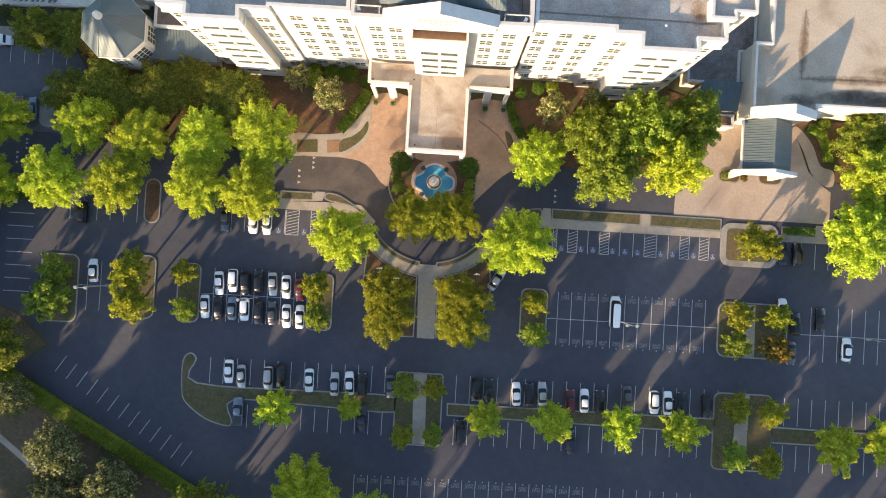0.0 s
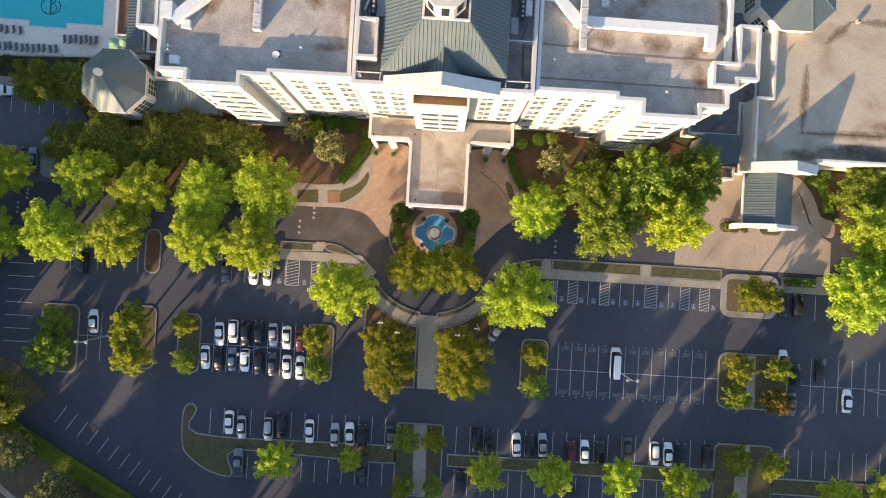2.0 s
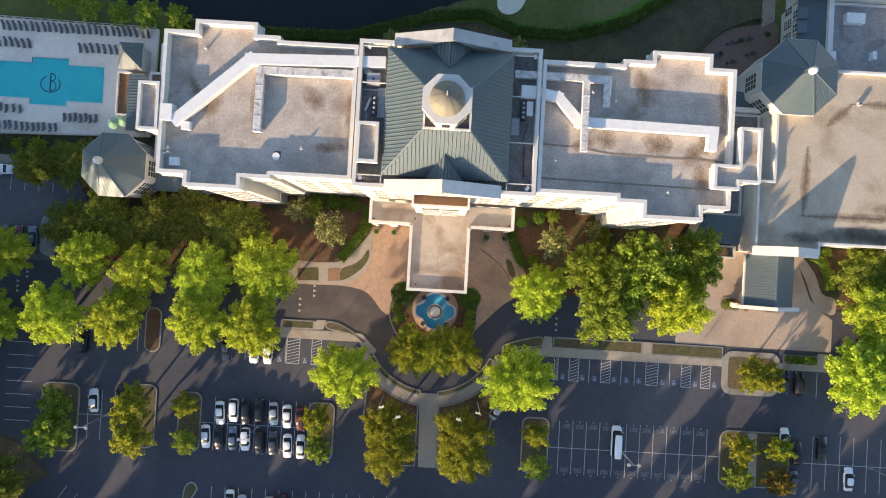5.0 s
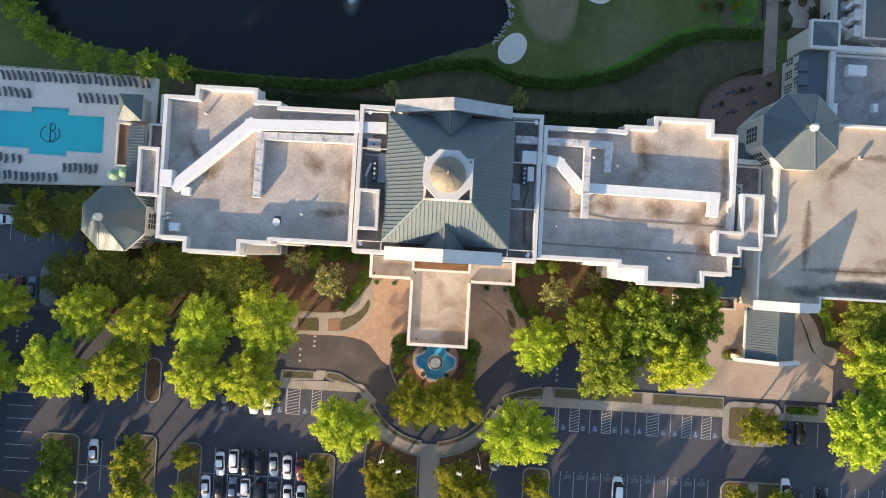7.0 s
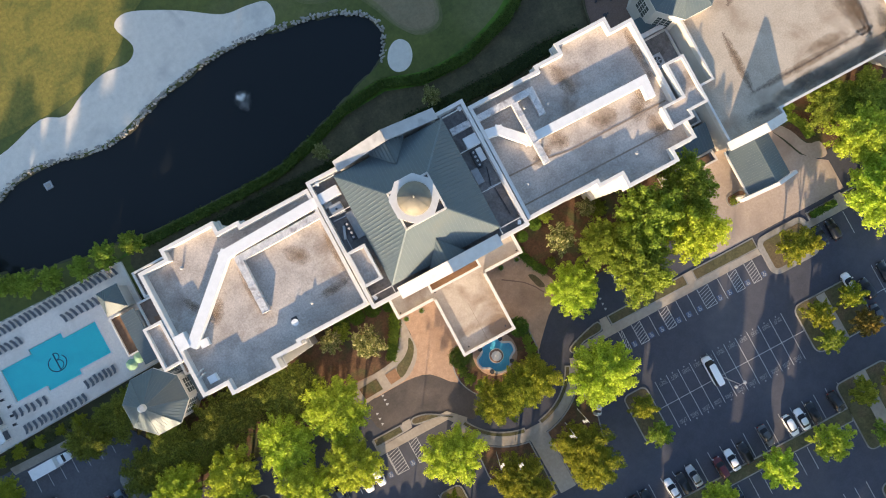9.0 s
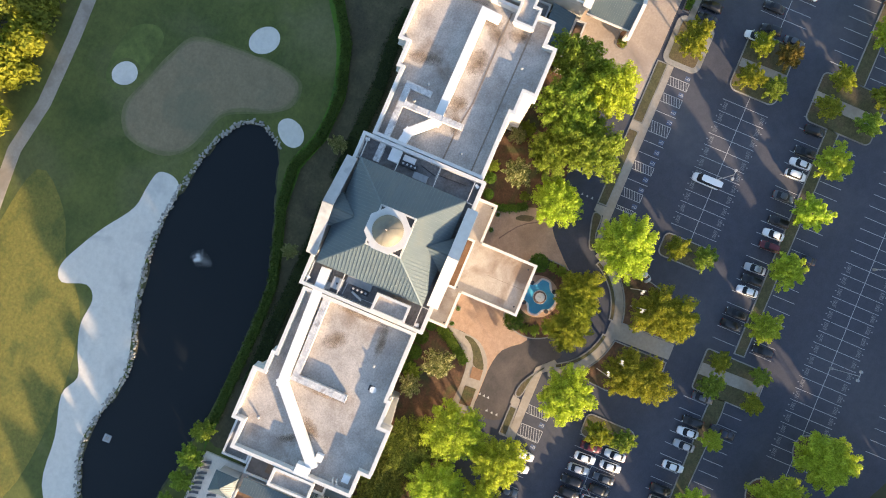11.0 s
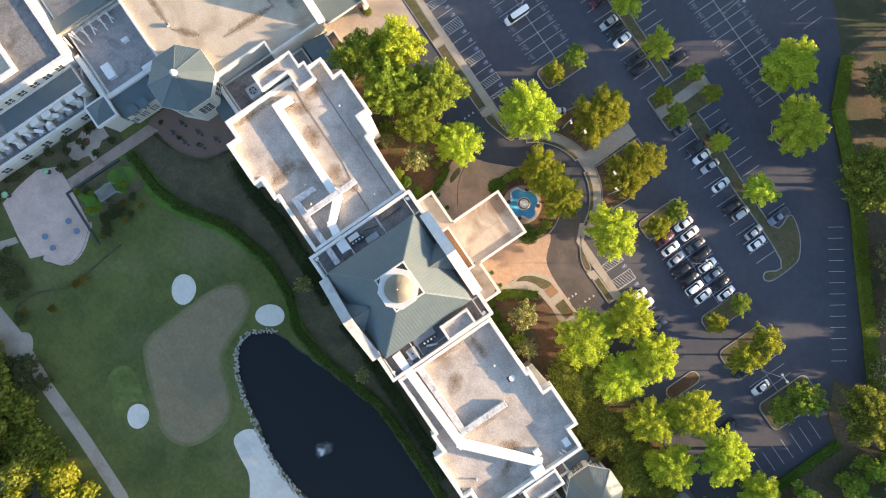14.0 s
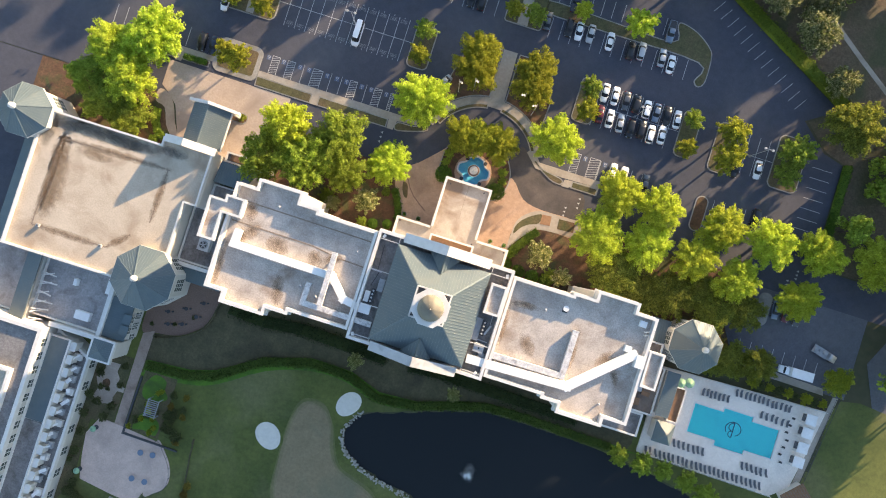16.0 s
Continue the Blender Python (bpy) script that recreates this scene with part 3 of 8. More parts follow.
# faint mown bands on the slope
for k in range(5):
    d = 2.6 + 1.7 * k
    run = [(x + 0.35 * d, y - 0.9 * d) for x, y in spline([(14, 72.2), (21.4, 72.2), (28, 73.4), (33, 75.3), (38.5, 78.6), (43.6, 82.0), (49, 83.4)], 4)[:25]]
    run = [p for p in run if p[1] > 62 and 19.5 < p[0] < 47.5]
    if len(run) > 3:
        sheet("slope_band", [(x, y + 0.3 + 0.12 * math.sin(i + k)) for i, (x, y) in enumerate(run)] + [(x, y - 0.3) for x, y in run[::-1]], 0.04 + 0.001 * k, berm_mat, "faint worn band across the mown slope", "lawn")

# ---- kerbs, islands, footpaths ----
FOUNT = (-2.7, 13.7)
island(spline([(-10.4, 8.4), (-11.9, 11.4), (-12.2, 14.2), (-11.4, 17.0), (-9.6, 19.4), (-7.4, 19.0), (-5.6, 18.4), (-2.7, 18.2), (0, 18.4), (2.4, 18.9), (4.4, 18.8), (5.8, 16.2), (6.0, 13), (5.5, 9.6), (2.4, 5.2), (-2.6, 3.6), (-7.4, 5.0)], 4), mulch, "kerbed island planted round the fountain")
# crescent verge, ring footpath and the lawns with the oval trees
arc = lambda r, a0, a1, n=24: [(-3 + r * math.cos(radians(a0 + (a1 - a0) * k / n)), 10.6 + r * math.sin(radians(a0 + (a1 - a0) * k / n))) for k in range(n + 1)]
island(arc(13.3, 206, 263) + arc(14.5, 263, 206), grass_dull, "kerbed crescent of dull grass beside the ring drive")
island(arc(13.3, 277, 334) + arc(14.5, 334, 277), grass_dull, "kerbed crescent of dull grass beside the ring drive")
sheet("pavement_ring", arc(14.5, 200, 340) + arc(16.2, 340, 200), 0.143, walk_mat, "curved concrete footpath", "pavement", 0.2)
sheet("pavement_steps", [(-4.8, -3.2), (-1.2, -3.2), (-1.0, -5.8), (-4.9, -5.8)], 0.156, walk_mat, "concrete footpath", "pavement", 0.2)
sheet("pavement_middle", [(-4.8, -5.8), (-1.0, -5.8), (-0.8, -18.3), (-4.4, -18.3)], 0.152, walk_mat, "straight concrete footpath between two oval trees", "pavement", 0.2)
island(arc(16.3, 219, 263, 12) + [(-5, -18.2), (-11, -18.4), (-14.4, -15), (-16.2, -8)], mulch, "kerbed mulch bed under an oval tree")
island(arc(16.3, 277, 321, 12) + [(10.2, -8), (8.4, -15), (5, -18.2), (-0.7, -18.1)], mulch, "kerbed mulch bed under an oval tree")
# verge and footpath along the accessible bays
island([(21.8, 7.5), (40.2, 7.3), (40.2, 9.8), (21.8, 9.8)], grass_dull, "kerbed verge of dull grass along the drive")
island([(42.0, 7.3), (56.8, 7.1), (56.8, 9.7), (42, 9.8)], grass_dull, "kerbed verge of dull grass along the drive")
sheet("pavement_bays", [(14.2, 5.7), (56.7, 5.7), (56.7, 7.05), (42, 7.3), (42, 9.8), (40.2, 9.8), (40.2, 7.3), (21.7, 7.5), (21.6, 9.8), (20, 9.8), (19.6, 7.4), (14.6, 6.9)], 0.15, walk_mat, "pale concrete footpath along the accessible bays", "pavement", 0.2)
island(spline([(11.5, 7.4), (15, 8.8), (19.4, 9.7), (19.4, 7.6), (15, 7.2), (12.4, 5.8)], 4), grass_dull, "kerbed corner verge of dull grass")
island(rounded(56.8, 68.6, 0.1, 9.0, 2.0), grass_dull, "kerbed island with rough grass and a shrub tree", kerb=1.2)
island([(69.2, 7.2), (76.2, 7.2), (76.2, 8.9), (69.2, 8.9)], mulch, "kerbed bed with a clipped hedge")
island([(77.8, 6.6), (92, 6.6), (92, 9), (77.8, 9)], grass_dull, "kerbed verge beside the forecourt")
sheet("pavement_east_bays", [(68.6, 5.7), (92, 5.7), (92, 6.6), (77.8, 6.6), (77.8, 9.4), (76.3, 9.4), (76.2, 7.1), (68.6, 7.1)], 0.15, walk_mat, "concrete footpath beside parking bays", "pavement", 0.2)
sheet("pavement_west", [(-34.2, 8.1), (-25.4, 8.6), (-24.9, 10.5), (-26.8, 10.5), (-27, 10.1), (-34.2, 10.1), (-34.2, 6.5), (-18, 6.5), (-16.6, 4.6), (-15, 3.8), (-14.2, 5.0), (-17.4, 8.2), (-24.8, 8.4)], 0.136, walk_mat, "pale concrete footpath by the west bays", "pavement", 0.2)
island([(-34.0, 8.4), (-27.3, 8.5), (-27.3, 10.3), (-34, 10.3)], grass_dull, "kerbed verge of dull grass along the drive")
island(spline([(-24.6, 8.8), (-24.6, 10.3), (-21.5, 9.8), (-17.4, 7.2), (-16.8, 6.4), (-19.6, 7.8)], 4), grass_dull, "kerbed corner verge of dull grass")
island(rounded(-61.8, -58.5, 2.0, 11.2, 1.6), mulch, "narrow kerbed island with bare mulch")
# islands in the car park
island(rounded(-82, -74.2, -19.2, -5.2, 1.6), grass_dull, "kerbed car park island with two small trees")
island(rounded(-64.2, -58.5, -17.6, -4.6, 1.6), grass_dull, "kerbed car park island with two small trees")
island(rounded(-54, -49.2, -17.8, -5.6, 1.5), grass_dull, "kerbed car park island with two shrub trees")
island(rounded(-27.4, -22.0, -18, -6.3, 1.4), grass_dull, "kerbed car park island with two shrub trees")
island(spline([(-50.4, -23.9), (-51.9, -25.6), (-51.8, -31.7), (-50.6, -34.4), (-46.5, -37.3), (-42, -38.5), (-41, -37.4), (-41, -33.2), (-25, -33.4), (-8, -33.8), (-8, -30.4), (-25, -30.2), (-48.7, -29.9), (-49, -25.2)], 4), grass_dull, "long kerbed grass strip with a bulbous end", high=0.12)
island(rounded(-8.2, 1.6, -40.2, -25.3, 0.8), grass_dull, "kerbed car park island with a footpath and four shrub trees")
sheet("pavement_island", [(-4.6, -25.6), (-1.9, -25.6), (-1.5, -39.8), (-4.1, -39.8)], 0.2, walk_mat, "short concrete footpath across an island", "pavement", 0.08)
island([(2.5, -31.2), (58.0, -31.2), (57, -34.3), (2.6, -33.8)], grass_dull, "long kerbed strip of dull grass with small trees")
island(rounded(16.4, 22.0, -18.2, -6.8, 1.4), grass_dull, "kerbed car park island with two shrub trees")
island(rounded(57.0, 71.4, -18.6, -7.2, 1.8), grass_dull, "wide kerbed island with rough grass and four small trees")
sheet("pavement_island_east", [(62.6, -7.6), (64.6, -7.6), (64.8, -18.3), (62.8, -18.3)], 0.2, walk_mat, "short concrete footpath across an island", "pavement", 0.08)
island(rounded(57.0, 69.2, -41.6, -25.8, 1.4), grass_dull, "wide kerbed island with rough grass and four small trees")
sheet("pavement_island_south", [(61.5, -26), (64.3, -26), (64.1, -41), (61.4, -41)], 0.2, walk_mat, "short concrete footpath across an island", "pavement", 0.08)
island([(69.0, -32.2), (112, -32.7), (112, -35.8), (69, -35.6)], grass_dull, "long kerbed strip of dull grass with small trees")
for x, y in ((-11.1, -54.3), (-24, -48.2)):
    island(ellipse(x, y, 3.6, 3.0, 20), mulch, "round kerbed tree island")
island(rounded(55.2, 67.6, -64.0, -48.8, 1.6), grass_dull, "wide kerbed island with rough grass and small trees")
sheet("pavement_island_far_south", [(60.2, -49.2), (62.9, -49.2), (63.1, -63.6), (60.4, -63.6)], 0.2, walk_mat, "short concrete footpath across an island", "pavement", 0.08)
island(rounded(-84.5, -81, 20.5, 29, 1.6), kerb_mat, "narrow kerbed concrete island at the side car park")

# ---- painted markings ----


def bay_lines(name, x0, n, pitch, y0, y1, middle=None, label="white painted parking bay lines"):
    bm = bmesh.new()
    for k in range(n):
        x = x0 + k * pitch
        box(bm, x - 0.06, x + 0.06, y0, y1, 0.0, 0.026)
    if middle is not None:
        box(bm, x0 - 2.6, x0 + (n - 1) * pitch + 2.6, middle - 0.06, middle + 0.06, 0.0, 0.030)
    return tagged(link_mesh(name, bm, paint_white), label, "marking", kind="structure")


bay_lines("marking_middle", 24.1, 12, 2.755, -18.1, -7.2, -12.75)
bay_lines("marking_west_block", -46.5, 8, 2.755, -17.3, -6.4, -11.7)
bay_lines("marking_far_west", -72.4, 3, 2.7, -16.5, -6.4, -11.4)
bay_lines("marking_strip_north", -46.2, 14, 2.755, -29.9, -24.6)
bay_lines("marking_strip_south", -38.1, 11, 2.755, -38.6, -33.9)
bay_lines("marking_long_north", 4.2, 20, 2.825, -31.1, -25.5)
bay_lines("marking_long_south", 4.2, 19, 2.77, -39.6, -34.4)
bay_lines("marking_south", -15.5, 26, 2.75, -58.0, -46.7, -52.4)
bay_lines("marking_far_south", -6, 20, 2.75, -72, -66.6)
bay_lines("marking_east_block", 76.2, 12, 2.8, -18.5, -7.4, -13.1)
bay_lines("marking_east_north", 71.6, 13, 2.8, -31.9, -26.2)
bay_lines("marking_east_south", 71.6, 13, 2.8, -41.2, -36.0)
bay_lines("marking_forecourt_bays", 76.4, 8, 2.76, 0.3, 5.4)
bay_lines("marking_grove_bays", -76.9, 6, 2.75, 2.0, 6.4)
bay_lines("marking_west_front", -43.8, 5, 2.75, 1.4, 6.3)
sheet("pool_side_walk", [(-82, 38.4), (-92, 39.0), (-103.2, 39.3), (-103.6, 41.0), (-92, 40.8), (-82.6, 40.6)], 0.05, walk_mat, "pale footpath behind the pool hedge", "pavement")
bay_lines("marking_side_park", -100, 8, 2.9, 33.5, 38.5)
bm = bmesh.new()
for k in range(7):
    box(bm, -89.5, -84.2, 2.6 - 2.67 * k - 0.06, 2.6 - 2.67 * k + 0.06, 0.0, 0.026)
tagged(link_mesh("marking_west_edge", bm, paint_white), "white painted parking bay lines", "marking", kind="structure")
bm = bmesh.new()
for k in range(-1, 12):
    x, y = -73.4 + 2.24 * k, -27.6 - 1.48 * k
    beam(bm, (x, y, 0.013), (x - 2.1, y - 3.2, 0.013), 0.12, 0.026)
tagged(link_mesh("marking_hedge_bays", bm, paint_white), "slanted white parking bay lines along the hedge", "marking", kind="structure")


def hatch(bm, x0, x1, y0, y1):
    for x in (x0, x1):
        box(bm, x - 0.06, x + 0.06, y0, y1, 0, 0.026)
    box(bm, x0, x1, y0 - 0.06, y0 + 0.06, 0, 0.03)
    k = y0
    while k < y1 - 0.6:
        beam(bm, (x0, k, 0.014), (x1, k + 0.75, 0.014), 0.11, 0.026)
        k += 0.62


bm, blue = bmesh.new(), bmesh.new()
AX = lambda c: 22.36 + 0.03844 * c
for a, b in ((0, 20), (80, 130), (250, 300), (490, 555), (680, 730), (785, 835)):
    hatch(bm, AX(a), AX(b), 1.0, 5.6)
for c in (187, 358, 430, 618):
    box(bm, AX(c) - 0.06, AX(c) + 0.06, 0.8, 5.6, 0, 0.026)
hatch(bm, -32.6, -30.0, 1.3, 6.4)
hatch(bm, -27.5, -25.6, 1.3, 6.4)
for x, y in [(AX(c), 1.75) for c in (47, 152, 217, 322, 388, 455, 580, 643, 755, 858)] + [(-34, 2.0), (-28.8, 2.0), (-86.5, 39)]:
    box(blue, x - 0.55, x + 0.55, y - 0.6, y + 0.6, 0, 0.026)
    for k in range(9):  # wheelchair sign: an open ring with a back and a head
        a0, a1 = radians(160 + 25 * k), radians(185 + 25 * k)
        beam(bm, (x + 0.3 * math.cos(a0), y - 0.15 + 0.3 * math.sin(a0), 0.02), (x + 0.3 * math.cos(a1), y - 0.15 + 0.3 * math.sin(a1), 0.02), 0.11, 0.03)
    box(bm, x - 0.12, x + 0.0, y - 0.1, y + 0.32, 0, 0.035)
    box(bm, x - 0.16, x + 0.04, y + 0.36, y + 0.52, 0, 0.035)
    box(bm, x - 0.1, x + 0.3, y - 0.12, y - 0.02, 0, 0.035)
tagged(link_mesh("marking_accessible", bm, paint_white), "white hatched bays and wheelchair signs", "marking", kind="structure")
tagged(link_mesh("marking_blue", blue, paint_blue), "blue painted squares under wheelchair signs", "marking", kind="structure")
# painted words in the bays, with a worn bar for each bay's number
words = bpy.data.curves.new("bay_words", "FONT")
words.body, words.size, words.align_x, words.space_line, words.extrude = "VALET\nONLY", 0.62, "CENTER", 0.78, 0.012
stand_in = new("bay_words", words)
bpy.context.view_layer.update()
flat_words = bpy.data.meshes.new_from_object(stand_in.evaluated_get(bpy.context.evaluated_depsgraph_get()))
bpy.data.objects.remove(stand_in)
word_bm = bmesh.new()
word_bm.from_mesh(flat_words)
word_bm.verts.index_update()
word_v, word_f = [v.co.copy() for v in word_bm.verts], [[v.index for v in f.verts] for f in word_bm.faces]
word_bm.free()
bm = bmesh.new()
for row_x, n, rows in ((25.5, 11, ((-8.3, 180), (-17.2, 0))), (-14.1, 17, ((-47.9, 180), (-57.0, 0)))):
    for k in range(n):
        x = row_x + 2.755 * k
        for y, turn in rows:
            m = pose(x, y, 0.022, 0, 0, turn)
            vs = [bm.verts.new(m @ v) for v in word_v]
            for f in word_f:
                bm.faces.new([vs[q] for q in f])
            up = -1 if turn == 0 else 1
            box(bm, x - 0.13, x + 0.13, y + up * 0.95 - 0.16, y + up * 0.95 + 0.16, 0, 0.032)
tagged(link_mesh("marking_bay_words", bm, paint_worn), "worn white valet lettering painted in parking bays", "marking", kind="structure")
bm = bmesh.new()
for x, ys3 in ((-30.4, (12.2, 13.4, 14.6)), (-27.6, (15.4, 16.4, 17.4)), (22.4, (11.2, 12.4, 13.6)), (27, (14.6, 15.6, 16.6)), (-88.4, (13, 14, 15)), (-86.6, (16, 17, 17.8))):
    for y in ys3:
        prism(bm, [(x - 0.3, y - 0.3), (x + 0.3, y), (x - 0.3, y + 0.3)], 0.0, 0.048)
tagged(link_mesh("marking_yield", bm, paint_white), "small white painted triangles across the drive", "marking", kind="structure")

# ---- vehicles ----
def loft(bm, stations, mi=0):
    """Body shell: cross-sections along y of (y, half width, bottom, shoulder, top, top half width)."""
    rings = []
    for y, hw, z0, z1, z2, tw in stations:
        rings.append([bm.verts.new(p) for p in ((-hw * 0.92, y, z0), (hw * 0.92, y, z0), (hw, y, (z0 + z1) / 2), (hw * 0.98, y, z1), (tw, y, z2), (-tw, y, z2), (-hw * 0.98, y, z1), (-hw, y, (z0 + z1) / 2))])
    n = len(rings[0])
    for a, b in zip(rings, rings[1:]):
        for i in range(n):
            f = bm.faces.new((a[i], a[(i + 1) % n], b[(i + 1) % n], b[i]))
            f.smooth, f.material_index = True, mi
    bm.faces.new(rings[0][::-1]).material_index = mi
    bm.faces.new(rings[-1]).material_index = mi
    return bm


KINDS = {  # length, half width, belt, roof, hood start, windscreen top, rear top, tail glass end
    "sedan": (4.8, 0.92, 0.92, 1.45, 1.15, 0.45, -1.05, -1.75),
    "suv": (4.7, 0.95, 1.05, 1.72, 1.25, 0.65, -1.75, -2.15),
    "pickup": (5.7, 0.98, 1.1, 1.85, 1.35, 0.85, -0.45, -0.7),
    "van": (6.4, 1.02, 1.25, 2.5, 2.3, 1.75, -3.0, -3.15),
}
PROTO = {}


def vehicle(kind, colour):
    L, hw, belt, top, ws0, ws1, rt, tg = KINDS[kind]
    words = {"sedan": "saloon car", "suv": "sport utility car", "pickup": "pickup truck", "van": "passenger van"}[kind]
    ob = thing({"sedan": "car", "suv": "suv", "pickup": "pickup_truck", "van": "van"}[kind], f"{colour} {words} parked in a marked bay", "car", "parked cars")
    paint, h = PAINTS[colour], L / 2
    bm = bmesh.new()
    if kind == "pickup":
        st = [(-h, hw * 0.9, 0.45, 0.95, 1.05, hw * 0.9), (-h + 0.1, hw, 0.38, 1.0, 1.08, hw * 0.96), (ws0, hw, 0.32, 1.0, 1.1, hw * 0.9), (h - 0.35, hw * 0.96, 0.35, 0.92, 1.04, hw * 0.84), (h, hw * 0.84, 0.42, 0.75, 0.86, hw * 0.74)]
    else:
        st = [(-h, hw * 0.60, 0.38, belt - 0.32, belt - 0.2, hw * 0.52), (-h + 0.07, hw * 0.78, 0.33, belt - 0.24, belt - 0.1, hw * 0.68), (-h + 0.22, hw * 0.9, 0.28, belt - 0.17, belt - 0.04, hw * 0.8), (-h + 0.6, hw * 0.98, 0.24, belt - 0.12, belt, hw * 0.88), (-h * 0.3, hw, 0.22, belt - 0.1, belt, hw * 0.93), (ws0 * 0.6, hw, 0.22, belt - 0.1, belt, hw * 0.93), (ws0 + 0.1, hw * 0.98, 0.22, belt - 0.12, belt - 0.01, hw * 0.88),
              (h - 0.62, hw * 0.95, 0.25, belt - 0.24, belt - 0.1, hw * 0.8), (h - 0.3, hw * 0.88, 0.28, belt - 0.3, belt - 0.16, hw * 0.72), (h - 0.1, hw * 0.74, 0.32, belt - 0.38, belt - 0.24, hw * 0.6), (h, hw * 0.54, 0.38, belt - 0.46, belt - 0.34, hw * 0.44)]
    loft(bm, st)
    if kind == "pickup":  # load bed as an open box
        box(bm, -hw * 0.78, hw * 0.78, -h + 0.18, tg - 0.2, 1.07, 1.11, 1)
    part("body", bm, [paint, dark_metal], ob)
    bm = bmesh.new()
    cab = [(tg, 0.72, belt - 0.02), (tg + 0.14, 0.86, belt - 0.02), (ws0 - 0.3, 0.9, belt - 0.02), (ws0 - 0.08, 0.8, belt - 0.02), (ws0 + 0.06, 0.5, belt - 0.02)]
    top_line = [(rt - 0.02, 0.56, top - 0.05), (rt + 0.1, 0.68, top - 0.03), (ws1 - 0.2, 0.7, top - 0.03), (ws1 - 0.04, 0.62, top - 0.05), (ws1 + 0.03, 0.4, top - 0.06)]
    rows = [[bm.verts.new((q * hw, y, z)) for y, q, z in line] + [bm.verts.new((-q * hw, y, z)) for y, q, z in line[::-1]] for line in (cab, top_line)]
    n = len(rows[0])
    for i in range(n):
        bm.faces.new((rows[0][i], rows[0][(i + 1) % n], rows[1][(i + 1) % n], rows[1][i])).smooth = True
    bm.faces.new(rows[1])
    part("window_glass", bm, glass_dark, ob, "dark tinted glass")
    part("roof", loft(bmesh.new(), [(rt - 0.02, hw * 0.5, top - 0.06, top - 0.04, top - 0.02, hw * 0.46), (rt + 0.14, hw * 0.66, top - 0.06, top - 0.03, top, hw * 0.58), (rt * 0.6, hw * 0.72, top - 0.06, top - 0.02, top + 0.02, hw * 0.62), (ws1 * 0.4, hw * 0.72, top - 0.06, top - 0.02, top + 0.02, hw * 0.62), (ws1 - 0.14, hw * 0.66, top - 0.06, top - 0.03, top, hw * 0.58), (ws1 + 0.0, hw * 0.46, top - 0.06, top - 0.04, top - 0.02, hw * 0.42)]), paint, ob)
    for sx in (-1, 1):
        for y in (-h * 0.6, h * 0.62):
            w = bmesh.new()
            bmesh.ops.create_cone(w, cap_ends=True, segments=14, radius1=0.34, radius2=0.34, depth=0.22, matrix=pose(sx * (hw - 0.1), y, 0.34, 0, 90, 0))
            tyre = part("wheel", w, tyre_rubber, ob)
            r = bmesh.new()
            bmesh.ops.create_cone(r, cap_ends=True, segments=10, radius1=0.2, radius2=0.2, depth=0.02, matrix=pose(sx * (hw + 0.015), y, 0.34, 0, 90, 0))
            part("rim", r, rim_metal, tyre)
        part("headlight", boxed(*sorted((sx * hw * 0.5, sx * hw * 0.8)), h - 0.2, h - 0.06, belt - 0.42, belt - 0.25), lamp_clear, ob)
        part("tail_light", boxed(*sorted((sx * hw * 0.55, sx * hw * 0.84)), -h - 0.01, -h + 0.1, belt - 0.38, belt - 0.18), lamp_red, ob)
        part("mirror", boxed(*sorted((sx * hw, sx * (hw + 0.18))), ws0 - 0.35, ws0 - 0.22, belt, belt + 0.14), paint, ob)
    return ob


def park(kind, colour, x, y, turn=0.0):
    m = pose(x, y, 0.02, 0, 0, turn)
    if (kind, colour) in PROTO:
        return copy_thing(PROTO[kind, colour], m)
    PROTO[kind, colour] = vehicle(kind, colour)
    PROTO[kind, colour].matrix_basis = m
    return PROTO[kind, colour]


KIND = {"s": "sedan", "u": "suv", "p": "pickup", "v": "van"}
COLOUR = {"w": "white", "s": "silver", "b": "black", "g": "grey", "r": "red", "l": "blue", "n": "navy"}
for turn, row in (
    (180, "-45.2,-9.4sw -42.4,-8.7uw -39.9,-9.2ub -37.2,-8.5ub -34.3,-9.0ss -31.5,-9.4sw -28.8,-9.8sr"),
    (0, "-47.8,-14.3sw -45.1,-14.4sb -42.3,-14.4sl -39.7,-14.4uw -36.8,-15.0ub -34.1,-14.9sg -31.1,-15.3sw -28.4,-15.3sw"),
    (180, "-42.1,-27.2sw -39.5,-28.1ss -34.0,-28.1us -31.4,-27.4ub -25.7,-28.1sw -20.5,-28.5ss -17.5,-28.2sw -14.9,-28.3ub -9.2,-28.3sg"),
    (0, "8.2,-28.0ub 11.0,-28.1sb 16.5,-28.4sw 19.2,-28.4ub 21.8,-28.1ss 27.6,-29.2ur 30.4,-29.0sw 33.5,-29.0ub 39.1,-27.9sg 44.6,-28.5uw 47.4,-28.5sw 50.2,-28.5sb 55.4,-28.7ub"),
    (180, "5.6,-36.6ub 28.1,-37.6sn"),
):
    rng = random.Random(int(turn + len(row)))
    for w in row.split():
        x, y = map(float, w[:-2].split(","))
        park(KIND[w[-2]], COLOUR[w[-1]], x, y, turn + 3.0 + rng.uniform(-1.5, 1.5) + (180 if rng.random() < 0.3 else 0))
